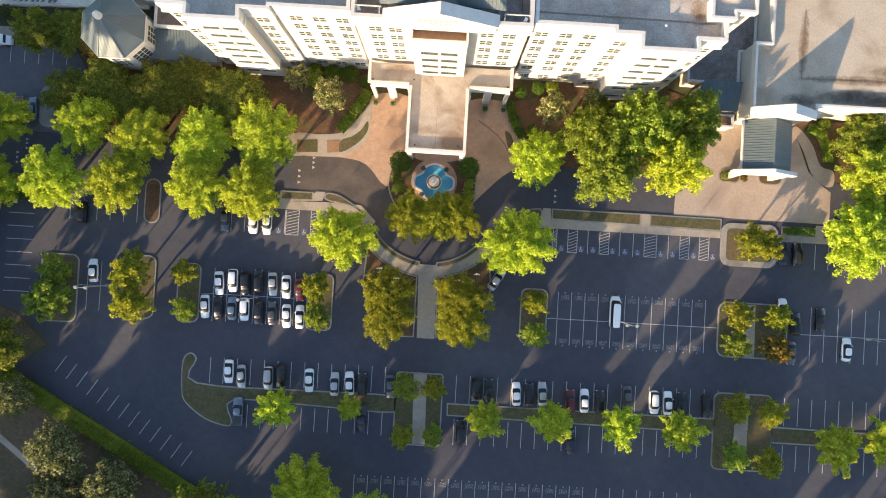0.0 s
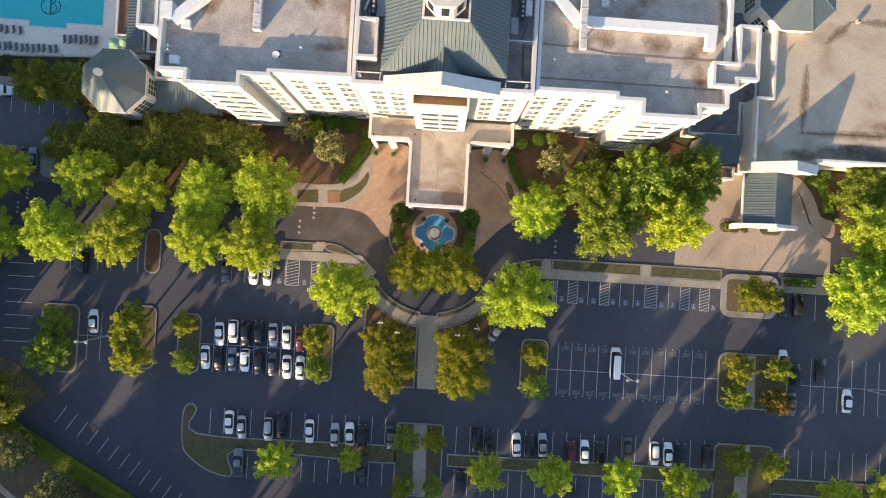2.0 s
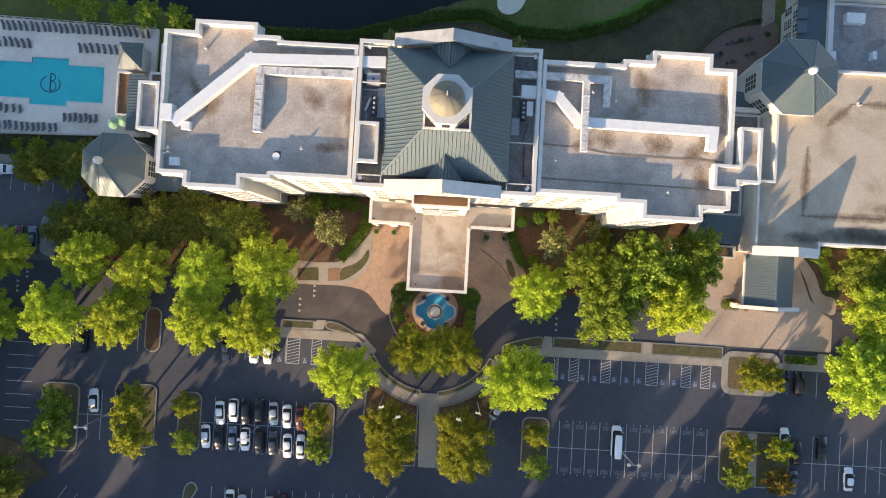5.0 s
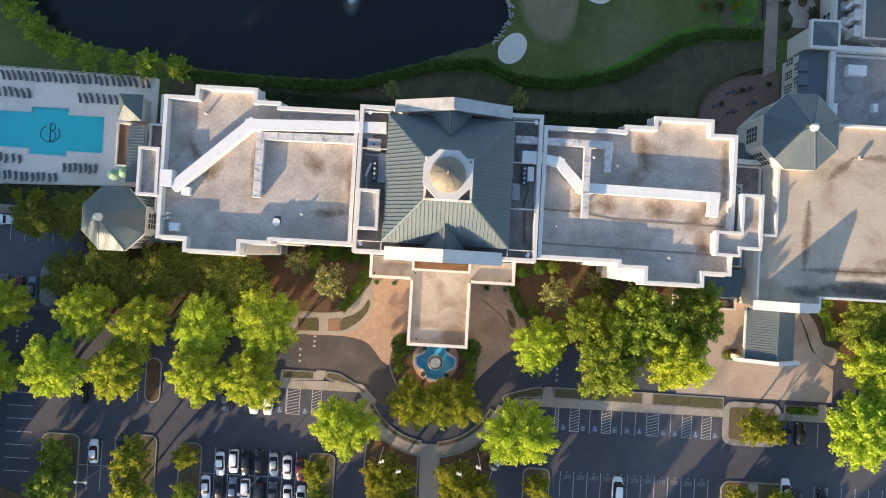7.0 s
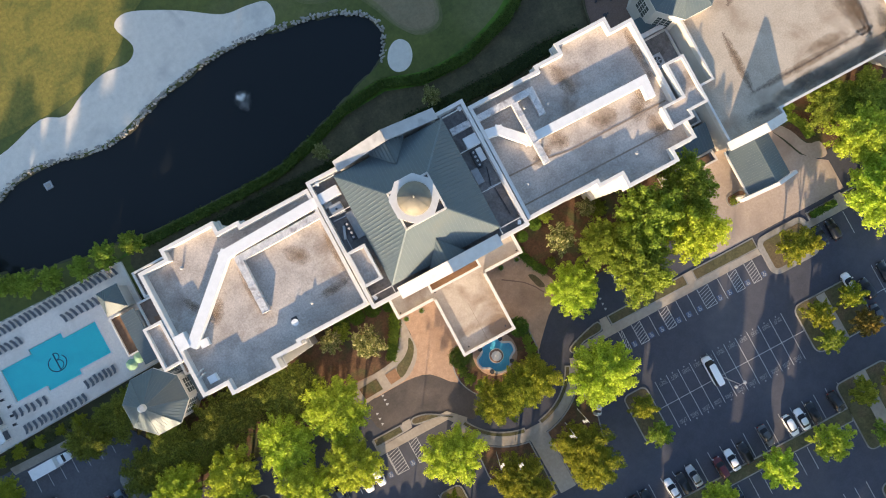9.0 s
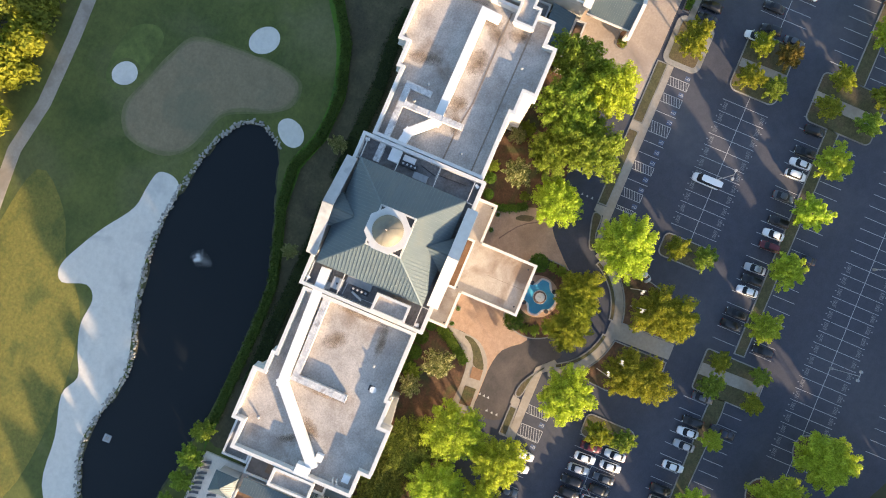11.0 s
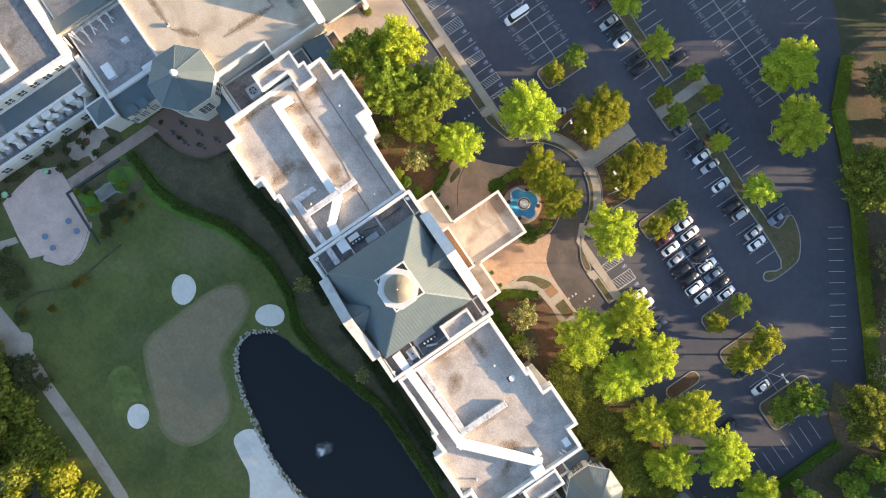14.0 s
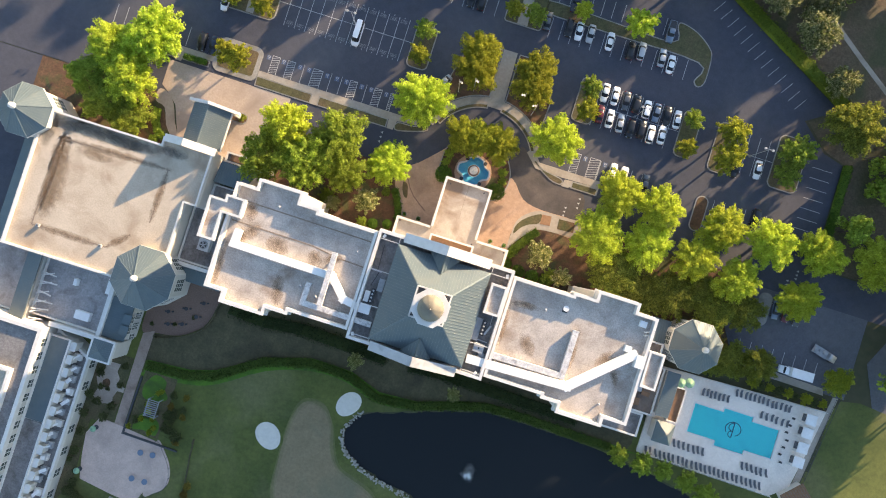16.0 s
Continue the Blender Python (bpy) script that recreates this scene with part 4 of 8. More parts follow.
for w, x, y, turn in (("pl", -39.7, -35.1, 2), ("pn", -14.6, -35.1, 180), ("sw", -70.9, -8.3, 4), ("sb", -65.4, -7.0, 0), ("ub", -73.9, 3.5, 0), ("sw", -36.2, 3.4, 180), ("uw", -39.0, 3.4, 180), ("sg", -44.8, 3.6, 180),
                      ("vw", 35.6, -10.6, 0), ("ub", 72.6, -11.0, 2), ("sg", 72.0, -16.9, 180), ("sw", 69.9, -8.3, 2), ("sb", 77.6, -9.8, 0), ("sw", 83.3, -15.6, 0), ("sn", 69.4, 3.2, 0), ("ub", 72.3, 3.2, 0),
                      ("ss", 11.2, -5.4, -32), ("sl", -85.6, 24.0, 5), ("sr", -88.4, 24.0, 3), ("sg", -91.3, 24.2, 4)):
    park(KIND[w[0]], COLOUR[w[1]], x, y, turn)


def box_truck():
    ob = thing("box_truck", "white box truck parked beside the pool hedge", "truck")
    part("cargo_box", boxed(-1.15, 1.15, -3.6, 1.9, 0.7, 3.0), canvas_white, ob, "white cargo box")
    cab = part("cab", loft(bmesh.new(), [(1.95, 1.0, 0.5, 1.3, 2.1, 0.85), (2.6, 1.0, 0.45, 1.3, 2.2, 0.8), (3.3, 0.98, 0.45, 1.2, 1.35, 0.85), (4.1, 0.9, 0.5, 1.0, 1.15, 0.75)]), PAINTS["white"], ob)
    part("windscreen", boxed(-0.8, 0.8, 2.75, 3.2, 1.4, 1.85), glass_dark, cab)
    part("chassis", boxed(-0.5, 0.5, -3.5, 3.8, 0.4, 0.7), dark_metal, ob)
    for sx in (-0.95, 0.95):
        for y in (-2.4, 2.9):
            w = bmesh.new()
            bmesh.ops.create_cone(w, cap_ends=True, segments=14, radius1=0.42, radius2=0.42, depth=0.3, matrix=pose(sx, y, 0.42, 0, 90, 0))
            part("wheel", w, tyre_rubber, ob)
    ob.matrix_basis = pose(-94.6, 37.6, 0.02, 0, 0, -89)


box_truck()


def work_truck():
    ob = thing("flatbed_truck", "silver flatbed truck loaded with grey equipment", "truck")
    part("cab", loft(bmesh.new(), [(0.9, 0.95, 0.5, 1.2, 1.9, 0.75), (1.7, 0.95, 0.45, 1.2, 1.9, 0.75), (2.2, 0.95, 0.45, 1.1, 1.2, 0.85), (3.1, 0.85, 0.5, 0.95, 1.05, 0.7)]), PAINTS["silver"], ob)
    part("flatbed", boxed(-1.05, 1.05, -3.2, 0.8, 0.8, 0.95), machine_grey, ob)
    bm = bmesh.new()
    rng = random.Random(8)
    for k in range(7):
        x, y = rng.uniform(-0.7, 0.7), rng.uniform(-2.9, 0.3)
        box(bm, x - 0.3, x + 0.3, y - 0.35, y + 0.35, 0.95, 0.95 + rng.uniform(0.3, 0.8))
    part("load", bm, machine_grey, ob)
    for sx in (-0.9, 0.9):
        for y in (-2.0, 2.2):
            w = bmesh.new()
            bmesh.ops.create_cone(w, cap_ends=True, segments=14, radius1=0.4, radius2=0.4, depth=0.26, matrix=pose(sx, y, 0.4, 0, 90, 0))
            part("wheel", w, tyre_rubber, ob)
    ob.matrix_basis = pose(-100.4, 30.9, 0.02, 0, 0, 76)


work_truck()

# ---- trees and shrubs ----
def leaf_cloud(name, rng, lobes, count, leaf, mat, flat=0.75):
    """Leaf clumps scattered over many lobes; each clump is a small bent quad."""
    nl = len(lobes)
    c = np.array([l[:3] for l in lobes])
    r = np.array([l[3] for l in lobes])
    pick = rng.choice(nl, count, p=r ** 2 / np.sum(r ** 2))
    d = rng.normal(size=(count, 3))
    d /= np.linalg.norm(d, axis=1)[:, None]
    d[:, 2] = np.where(d[:, 2] < -0.3, -d[:, 2], d[:, 2])
    pos = c[pick] + d * (r[pick] * rng.uniform(0.42, 1.2, count))[:, None] * np.array([1, 1, flat])
    n = d + rng.normal(scale=0.65, size=(count, 3))
    n /= np.linalg.norm(n, axis=1)[:, None]
    t = np.cross(n, rng.normal(size=(count, 3)))
    t /= np.linalg.norm(t, axis=1)[:, None]
    b = np.cross(n, t)
    s = (leaf * rng.uniform(0.5, 1.25, count))[:, None]
    v = np.stack([pos - t * s, pos - b * s * 0.62 + n * s * 0.18, pos + t * s, pos + b * s * 0.62 + n * s * 0.18], 1).reshape(-1, 3)
    me = bpy.data.meshes.new(name)
    me.vertices.add(count * 4)
    me.vertices.foreach_set("co", v.ravel())
    me.loops.add(count * 4)
    me.loops.foreach_set("vertex_index", np.arange(count * 4))
    me.polygons.add(count)
    me.polygons.foreach_set("loop_start", np.arange(count) * 4)
    me.polygons.foreach_set("loop_total", np.full(count, 4))
    me.update()
    me.validate()
    me.materials.append(mat)
    return me


def tree_proto(name, label, mat, seed, R=5.0, H=9.5, lobes=34, count=5200, leaf=0.34, upright=1.0, category="tree", bark_h=0.3):
    rng = np.random.default_rng(seed)
    ob = thing(name, label, category)
    base = H * bark_h
    cz = base + (H - base) * 0.48
    ls, ph = [], rng.uniform(0, 6.28, 3)
    for k in range(lobes):  # boughs that run outwards and thin out towards their tips
        a = k * 2.39996 + rng.uniform(-0.3, 0.3)
        u = (k + 0.5) / lobes
        elev = math.asin(min(1, max(-1, 1 - 1.55 * u)))
        reach = rng.uniform(0.86, 1.05) * (1 + 0.09 * math.sin(2 * a + ph[0]) + 0.08 * math.sin(3 * a + ph[1]) + 0.06 * math.sin(5 * a + ph[2]))
        size = R * rng.uniform(0.125, 0.19) * (34 / max(lobes, 34)) ** 0.25
        for f, q in ((0.56, 1.2), (0.74, 1.1), (0.88, 0.88), (0.96, 0.68)):
            rr = reach * f
            droop = -0.05 * R * f * f
            ls.append((R * rr * math.cos(elev) * math.cos(a), R * rr * math.cos(elev) * math.sin(a), cz + (H - base) * 0.46 * rr * math.sin(elev) * upright + droop, size * q))
    if bark_h < 0.1:  # clipped to a ball
        ls = []
        for k in range(lobes):
            h, a = 1 - 1.6 * (k + 0.5) / lobes, k * 2.39996
            q = math.sqrt(1 - h * h) * R * 0.78
            ls.append((q * math.cos(a), q * math.sin(a), cz + H * 0.36 * h, R * 0.2))
    ls.append((0, 0, cz, R * 0.42))
    for k in range(7):
        ls.append((R * 0.48 * math.cos(0.9 * k + ph[0]), R * 0.48 * math.sin(0.9 * k + ph[0]), cz + (H - base) * rng.uniform(-0.06, 0.1), R * 0.27))
    ls.append((0, 0, cz + (H - base) * 0.16, R * 0.38))
    crown = new("crown", leaf_cloud("crown", rng, ls, count, leaf, mat))
    crown.parent = ob
    bm = bmesh.new()
    tube(bm, 0, 0, 0, base * 1.1, R * 0.065, R * 0.045, 9)
    for k in range(6):
        a, e = k * 1.05 + seed, ls[(k * 20) % len(ls)]
        beam(bm, (0, 0, base * (0.75 + 0.06 * k)), (e[0] * 0.8, e[1] * 0.8, e[2]), R * 0.035, R * 0.035)
    part("trunk", bm, bark, ob)
    return ob


SPECIES = {
    "lime": ("tree", "lime-green broadleaf tree with a dense sunlit crown", leaf_lime, dict(R=5.0, H=7.8, lobes=80, count=19000, leaf=0.175), (11, 12, 13)),
    "olive": ("tree", "yellow-olive tree with a dense rounded crown", leaf_olive, dict(R=5.0, H=8.0, lobes=80, count=16500, leaf=0.168), (21, 22)),
    "deep": ("tree", "deep green broadleaf tree with a broad crown", leaf_deep, dict(R=5.0, H=7.4, lobes=80, count=15500, leaf=0.18), (31, 32)),
    "small": ("small_tree", "small young tree with bright green leaves", leaf_lime, dict(R=3.2, H=6.0, lobes=26, count=4600, leaf=0.2), (41, 42)),
    "gold": ("small_tree", "small tree with golden olive leaves", leaf_olive, dict(R=2.6, H=4.6, lobes=22, count=3200, leaf=0.175), (51, 52)),
    "rust": ("small_tree", "small tree with rusty orange leaves", leaf_rust, dict(R=2.6, H=4.6, lobes=22, count=3600, leaf=0.17), (61,)),
    "dim": ("small_tree", "small dark green tree in a kerbed island", leaf_deep, dict(R=2.6, H=4.4, lobes=22, count=2600, leaf=0.19), (71, 72)),
    "bloom": ("flowering_tree", "small flowering tree with pale blossom", leaf_pale, dict(R=2.8, H=6.8, lobes=24, count=3600, leaf=0.17), (81, 82)),
    "oak": ("tree", "dense broadleaf tree, shade put into its dark olive leaf colour", leaf_shaded, dict(R=5.0, H=7.4, lobes=80, count=15500, leaf=0.18), (33, 34)),
    "shrub": ("shrub", "low dull green garden shrub", leaf_shrub, dict(R=2.6, H=4.0, lobes=22, count=2600, leaf=0.18, bark_h=0.1), (73, 74)),
    "magnolia": ("magnolia_tree", "broad dark green magnolia, sunlit spots put into its leaf colours", leaf_magnolia, dict(R=5.0, H=9.0, lobes=60, count=12000, leaf=0.2), (95,)),
    "ball": ("clipped_shrub", "dark green shrub clipped to a ball", leaf_hedge, dict(R=2.0, H=3.6, lobes=40, count=3400, leaf=0.13, bark_h=0.08), (91, 92)),
}
PT = {}


def plant(species, x, y, r, k=0, tall=1.0):
    name, label, mat, args, seeds = SPECIES[species]
    key = (species, k % len(seeds))
    s = r * (1.16 if species in ("lime", "deep", "oak") else 1.06) / args["R"]
    turn = (x * 37.7 + y * 91.3) % 360
    m = pose(x, y, 0.0, 0, 0, turn)
    if key not in PT:
        PT[key] = tree_proto(name, label, mat, seeds[k % len(seeds)], **args)
        ob = PT[key]
        ob.matrix_basis = m
    else:
        ob = copy_thing(PT[key], m)
    ob.scale = (s, s, s * tall)
    return ob


for sp, rows in (
    ("lime", ((-76.6, 9.4, 5.6), (-64.4, 9.6, 5.2), (-48.6, 9.3, 5.2), (-38.2, 9.1, 5.2), (-71.6, 20.4, 5.0), (-60.4, 18.7, 5.0), (-48.6, 18.8, 5.6), (-36.4, 20.2, 6.2), (-89.2, 8.2, 5.2), (-87.6, 20.6, 4.8), (-102.6, 6.2, 5.6),
              (-19.6, 1.3, 5.6), (14.2, 2.0, 6.2), (17.6, 19.0, 5.0), (42.2, 18.8, 5.8), (80.4, 6.8, 6.6), (83.0, 18.4, 6.0), (-11.1, -54.3, 5.8), (-23.8, -48.0, 6.0), (90, 12, 5.5))),
    ("deep", ((30.0, 17.4, 6.0), (35.6, 25.0, 6.4), (45.6, 26.4, 5.6), (26.4, 24.6, 4.6), (81.4, 27.4, 4.6), (88, 25, 5.0), (94, 20, 4.6))),
    # darker leaves stand in for shade on the back row and by the pool
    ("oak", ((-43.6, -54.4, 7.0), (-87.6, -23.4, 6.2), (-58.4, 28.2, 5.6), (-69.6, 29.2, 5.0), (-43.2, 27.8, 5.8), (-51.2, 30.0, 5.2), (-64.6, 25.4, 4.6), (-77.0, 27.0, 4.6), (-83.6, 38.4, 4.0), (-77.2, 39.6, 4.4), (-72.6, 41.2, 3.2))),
    ("olive", ((-10.4, -9.4, 5.4), (4.0, -9.6, 5.4), (-10.2, -13.6, 5.2), (4.1, -13.8, 5.2), (-103.6, 36.5, 3.6), (-7.2, 6.2, 4.6), (-2.4, 6.2, 4.8), (2.2, 6.6, 4.6))),
    ("small", ((-31.1, -32.8, 3.9), (-16.8, -32.4, 2.5), (10.0, -32.8, 3.7), (23.3, -32.4, 4.1), (36.6, -32.4, 4.1), (48.6, -32.9, 4.1), (78.8, -34.1, 4.6), (88.6, -32.4, 4.4), (100, -33.6, 4.1), (58.4, -60.6, 4.2))),
    ("gold", ((-61.2, -7.8, 3.7), (-61.0, -14.0, 3.7), (-25.0, -8.8, 2.8), (-6.2, -37.6, 2.5), (-0.3, -27.7, 2.5), (18.9, -9.5, 2.5), (59.6, -9.8, 2.9), (67.6, -9.7, 2.6), (58.0, -52.6, 2.3), (65.6, -52.4, 2.5), (60.0, -28.0, 2.7), (67.2, -28.7, 2.7), (66.8, -38.6, 2.7), (61.4, 5.2, 3.3), (64.6, 4.4, 2.8), (-51.4, -7.4, 2.4))),
    ("rust", ((67.2, -15.8, 2.8), (-72.5, 36.5, 2.6))),
    ("dim", ((-76.6, -8.6, 3.2), (-77.0, -14.0, 4.0), (-51.2, -14.9, 2.3), (-24.6, -14.8, 2.6), (-5.8, -27.7, 2.9), (-0.1, -37.2, 2.4), (19.2, -16.0, 2.5), (59.5, -15.5, 2.7), (60.3, -37.8, 2.6), (-28.6, 33.4, 2.2), (30.0, 30.8, 2.2), (-8.6, 9.6, 1.5), (3.8, 9.6, 1.4), (-10.4, 14.2, 1.3), (-9.8, 12.0, 1.3), (4.6, 13.6, 1.2), (4.4, 11.6, 1.3), (20.0, 34.2, 1.5), (16.6, 25.4, 1.2))),
    ("ball", ((-28.0, 34.6, 1.8), (-24.4, 34.6, 1.8), (-20.8, 34.5, 1.8), (13.9, 33.0, 1.3), (-9.6, 17.2, 2.3), (4.2, 16.9, 2.2), (-17.8, 33.4, 1.2), (17.4, 34.0, 1.4))),
    ("magnolia", ((-35.5, -69.8, 5.2), (-26.4, -71.0, 4.6), (-72.4, -43.2, 5.4), (-61.6, -50.0, 5.4), (-82.6, -33.8, 4.0), (-72.2, -51.8, 5.2))),
    ("bloom", ((-24.2, 29.2, 3.5), (20.0, 29.2, 3.3), (28.0, 32.2, 2.2), (-31.0, 32.6, 2.6), (10.9, 67.4, 2.2), (-14.7, 68.1, 1.9))),
):
    for k, (x, y, r) in enumerate(rows):
        r *= 1.12 if sp in ("gold", "dim", "rust") and y < 10 and x < 110 and not -10 < x < 5 else 1.0
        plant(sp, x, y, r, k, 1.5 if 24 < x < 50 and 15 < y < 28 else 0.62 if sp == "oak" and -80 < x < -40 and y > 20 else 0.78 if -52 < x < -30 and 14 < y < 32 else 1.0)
# shrubs along the pond and round the pool
for k, (x, y, r) in enumerate(((-92, 83, 2.8), (-90.1, 80.3, 2.6), (-86.6, 76.2, 2.6), (-80.4, 72.6, 2.4), (-75.5, 71.2, 2.3), (-69.6, 70.4, 2.2), (-63.8, 70.4, 2.4), (-57.9, 70.0, 2.3), (-83.5, 74, 2.0))):
    plant("dim", x, y, r * 1.2, k)
for k in range(9):
    plant("gold" if k % 2 == 0 else "shrub", -103.2 + 2.3 * k, 43.0 + 0.3 * (k % 2), 1.25 + 0.2 * (k % 3), k)

# woods round the site: many trees, told apart only as a mass; gaps are cut through the unseen crowns so that the low
# sun reaches the car park here
SUN_GAPS = ((-82.3, -1.0, 0.9), (-79.7, 2.7, 0.8), (-58.5, -10.0, 0.5), (-56.0, -4.7, 0.9), (-52.7, -0.6, 0.9), (-65.7, -23.8, 0.6), (-73.1, -18.1, 0.5), (-36.2, -43.2, 0.7), (-33.9, -44.8, 0.6),
          (-36.5, -19.0, 0.4), (4.4, -44.5, 0.5), (9.7, -36.7, 0.4), (17.0, -23.1, 0.5), (36.6, -20.8, 0.9), (41.0, -14.7, 1.1), (46.4, -7.5, 0.9), (42.8, -27.4, 0.6), (49.3, -17.7, 0.8), (55.9, -10.4, 1.1), (61.3, -3.1, 1.0),
          (71.1, -24.6, 0.9), (74.9, -18.6, 0.7), (78.1, -12.6, 0.6), (90.6, -43.1, 1.4))


def sunlit_gap(lobe):
    for x, y, w in SUN_GAPS:
        d = Vector(lobe[:3]) - Vector((x, y, 0))
        if (d - sun_way * d.dot(sun_way)).length < lobe[3] * 1.05 + w:
            return True
    return False


def woods(name, label, spots, seed, mat, R=6.0, H=15.0, count=2300, leaf=0.55, low=0.24):
    rng = np.random.default_rng(seed)
    lobes = []
    for x, y, h in spots:
        for k in range(13):
            a, e = rng.uniform(0, 6.28), rng.uniform(0.1, 1.4)
            rr = R * rng.uniform(0.4, 0.75)
            lobes.append((x + rr * math.cos(a) * math.cos(e), y + rr * math.sin(a) * math.cos(e), h * rng.uniform(low, 0.78), R * rng.uniform(0.3, 0.45)))
    lobes = [l for l in lobes if not sunlit_gap(l)]
    ob = new(name, leaf_cloud(name, rng, lobes, count * len(spots), leaf, mat))
    bm = bmesh.new()
    for x, y, h in spots:
        tube(bm, x, y, 0, h * 0.6, 0.28, 0.14, 7)
    part("trunk", bm, bark, ob)
    tagged(ob, label, "woods", kind="stuff")
    return ob


rng = random.Random(17)
north = [(-100 + 7.0 * k + rng.uniform(-2, 2), 141.5 + rng.uniform(-1, 2) + 7 * (k % 2), rng.uniform(9, 13)) for k in range(24)]
north += [(26 - 5.0 * k + rng.uniform(-1.5, 1.5), 140.6 + rng.uniform(-2, 6), rng.uniform(5, 8)) for k in range(13)] + [(24 - 4.2 * k, 139.2 + (k % 2), 4.5 + k % 3) for k in range(7)] + [(30 + 6.0 * k, 138.5 + rng.uniform(-1, 2), rng.uniform(4, 7)) for k in range(6)]
woods("north_woods", "sunlit yellow-green woods beyond the golf path", [p for p in north if p[0] < 8], 5, leaf_olive, 5.0)
# this end takes the leaves with shade in their colour
woods("north_thicket", "thicket beyond the golf path in shade-darkened olive leaves", [p for p in north if p[0] >= 8], 15, leaf_shaded, 5.0)
# woods out of view, sized and placed to keep the car park in shade
SHADE = []
for k in range(52):
    a = k / 51
    SHADE.append((-150 + 150 * a + rng.uniform(-4, 4), -62 - 50 * a + rng.uniform(-9, 9), rng.uniform(15, 18.5) + 11.5 * min(1, max(0, (a - 0.45) / 0.2))))
woods("south_west_woods", "unseen tall woods south-west, placed to shade the car park", SHADE, 6, leaf_deep, 6.5, count=1700, leaf=0.7)
south = [(-30 + 6.6 * k + rng.uniform(-2, 2), -96 - 10 * (k % 2) + rng.uniform(-3, 3), rng.uniform(28, 31) + (3 if k > 8 else 0)) for k in range(27)] + [(-40 + 9 * k + rng.uniform(-3, 3), -118 + rng.uniform(-4, 4), rng.uniform(32, 35)) for k in range(16)]
woods("south_woods", "unseen tree belt, placed to shade the car park", south, 7, leaf_deep, 6.0, count=2100, leaf=0.8)
# unseen western trees, added to block the low sun from pool and lawn
west = [(-121 - 7 * (k % 3) + rng.uniform(-2, 2), -46 + 3.4 * k + rng.uniform(-2, 2), rng.uniform(19, 24)) for k in range(20)]
extra = random.Random(71)
west += [(-123 - 4 * (k % 2) + extra.uniform(-1, 1), -36 + 4.4 * k + extra.uniform(-1, 1), extra.uniform(23.5, 25)) for k in range(8)]
woods("west_woods", "unseen tall woods west, placed to shade the pool side", west, 9, leaf_deep, 6.0, count=1700, leaf=0.7)
pines = [(-119 - 6 * (k % 3) + rng.uniform(-2, 2), -27 + 1.8 * k + rng.uniform(-1, 1), (40 if k < 15 else 24 if k < 21 else 21.5) + rng.uniform(-2, 1)) for k in range(34)]
woods("west_pines", "unseen very tall trees, placed to shade the golf side", pines[15:], 10, leaf_deep, 6.5, count=1700, leaf=0.7)
high = [(-119 - 5 * (k % 3) + rng.uniform(-1.5, 1.5), -29 + 2.0 * k + rng.uniform(-1, 1), rng.uniform(43, 47)) for k in range(5)]
woods("tall_pines", "unseen very tall bare-trunked pines, crowns set to block the sun", high, 11, leaf_deep, 6.5, count=1700, leaf=0.7, low=0.6)
crowns = [(-117.5 - 3.5 * (k % 2), -48 + 1.9 * k + rng.uniform(-0.6, 0.6), rng.uniform(51, 53)) for k in range(11)]
# more unseen pines, added where sun still leaked onto sand and pond
lane = [(-118, -3.5, 30), (-121, -0.5, 30), (-118.5, 2.5, 29.5), (-120.5, 5.5, 28), (-118.5, 11.5, 24.5), (-120, 15.0, 24.5)]
woods("lane_pines", "unseen tall pines, placed to shade the sand", lane, 18, leaf_deep, 5.5, count=1700, leaf=0.7, low=0.5)
woods("twin_pines", "two unseen tall pines, high crowns set against a sun leak", [(-118, -46.4, 43), (-119.5, -44.2, 43)], 19, leaf_deep, 3.8, count=2600, leaf=0.7, low=0.72)
woods("crown_pines", "row of unseen very tall pines, high crowns set to block the sun", crowns, 14, leaf_deep, 5.5, count=1900, leaf=0.7, low=0.68)
rough = [(-70 + rng.uniform(-22, 16), -62 + rng.uniform(-12, 8), rng.uniform(6, 10)) for k in range(12)] + [(-100 + rng.uniform(-5, 5), -14 + rng.uniform(-14, 18), rng.uniform(7, 11)) for k in range(7)]
woods("rough_thicket", "thicket on the rough ground behind the hedge", rough, 8, leaf_deep, 4.5, count=2000, leaf=0.42)


def hedge(name, label, pts, width, high, mat, seed, density=64):
    """A clipped hedge along a line: a woody core under a skin of leaves."""
    ob = thing(name, label, "hedge")
    rng = np.random.default_rng(seed)
    core, lobes = bmesh.new(), []
    for a, b in zip(pts, pts[1:]):
        beam(core, (*a, high * 0.45), (*b, high * 0.45), width * 0.8, high * 0.85)
        L = math.dist(a, b)
        n = max(2, int(L / (width * 0.42)))
        for k in range(n):
            t = (k + 0.5) / n
            for s in (-0.25, 0.25):
                ox, oy = -(b[1] - a[1]) / L * width * s, (b[0] - a[0]) / L * width * s
                lobes.append((a[0] + (b[0] - a[0]) * t + ox, a[1] + (b[1] - a[1]) * t + oy, high * 0.62, width * 0.36 * rng.uniform(0.85, 1.15)))
    part("hedge_core", core, mat, ob)
    foliage = new("foliage", leaf_cloud("foliage", rng, lobes, density * len(lobes), 0.16 + 0.02 * width, mat, 0.9))
    foliage.parent = ob
    return ob


hedge("hedge", "long clipped hedge along the slanted bays", [(-88, -29.8), (-75.5, -37), (-63, -43.8), (-50.8, -50.8)], 3.2, 1.5, leaf_yellow_hedge, 1)
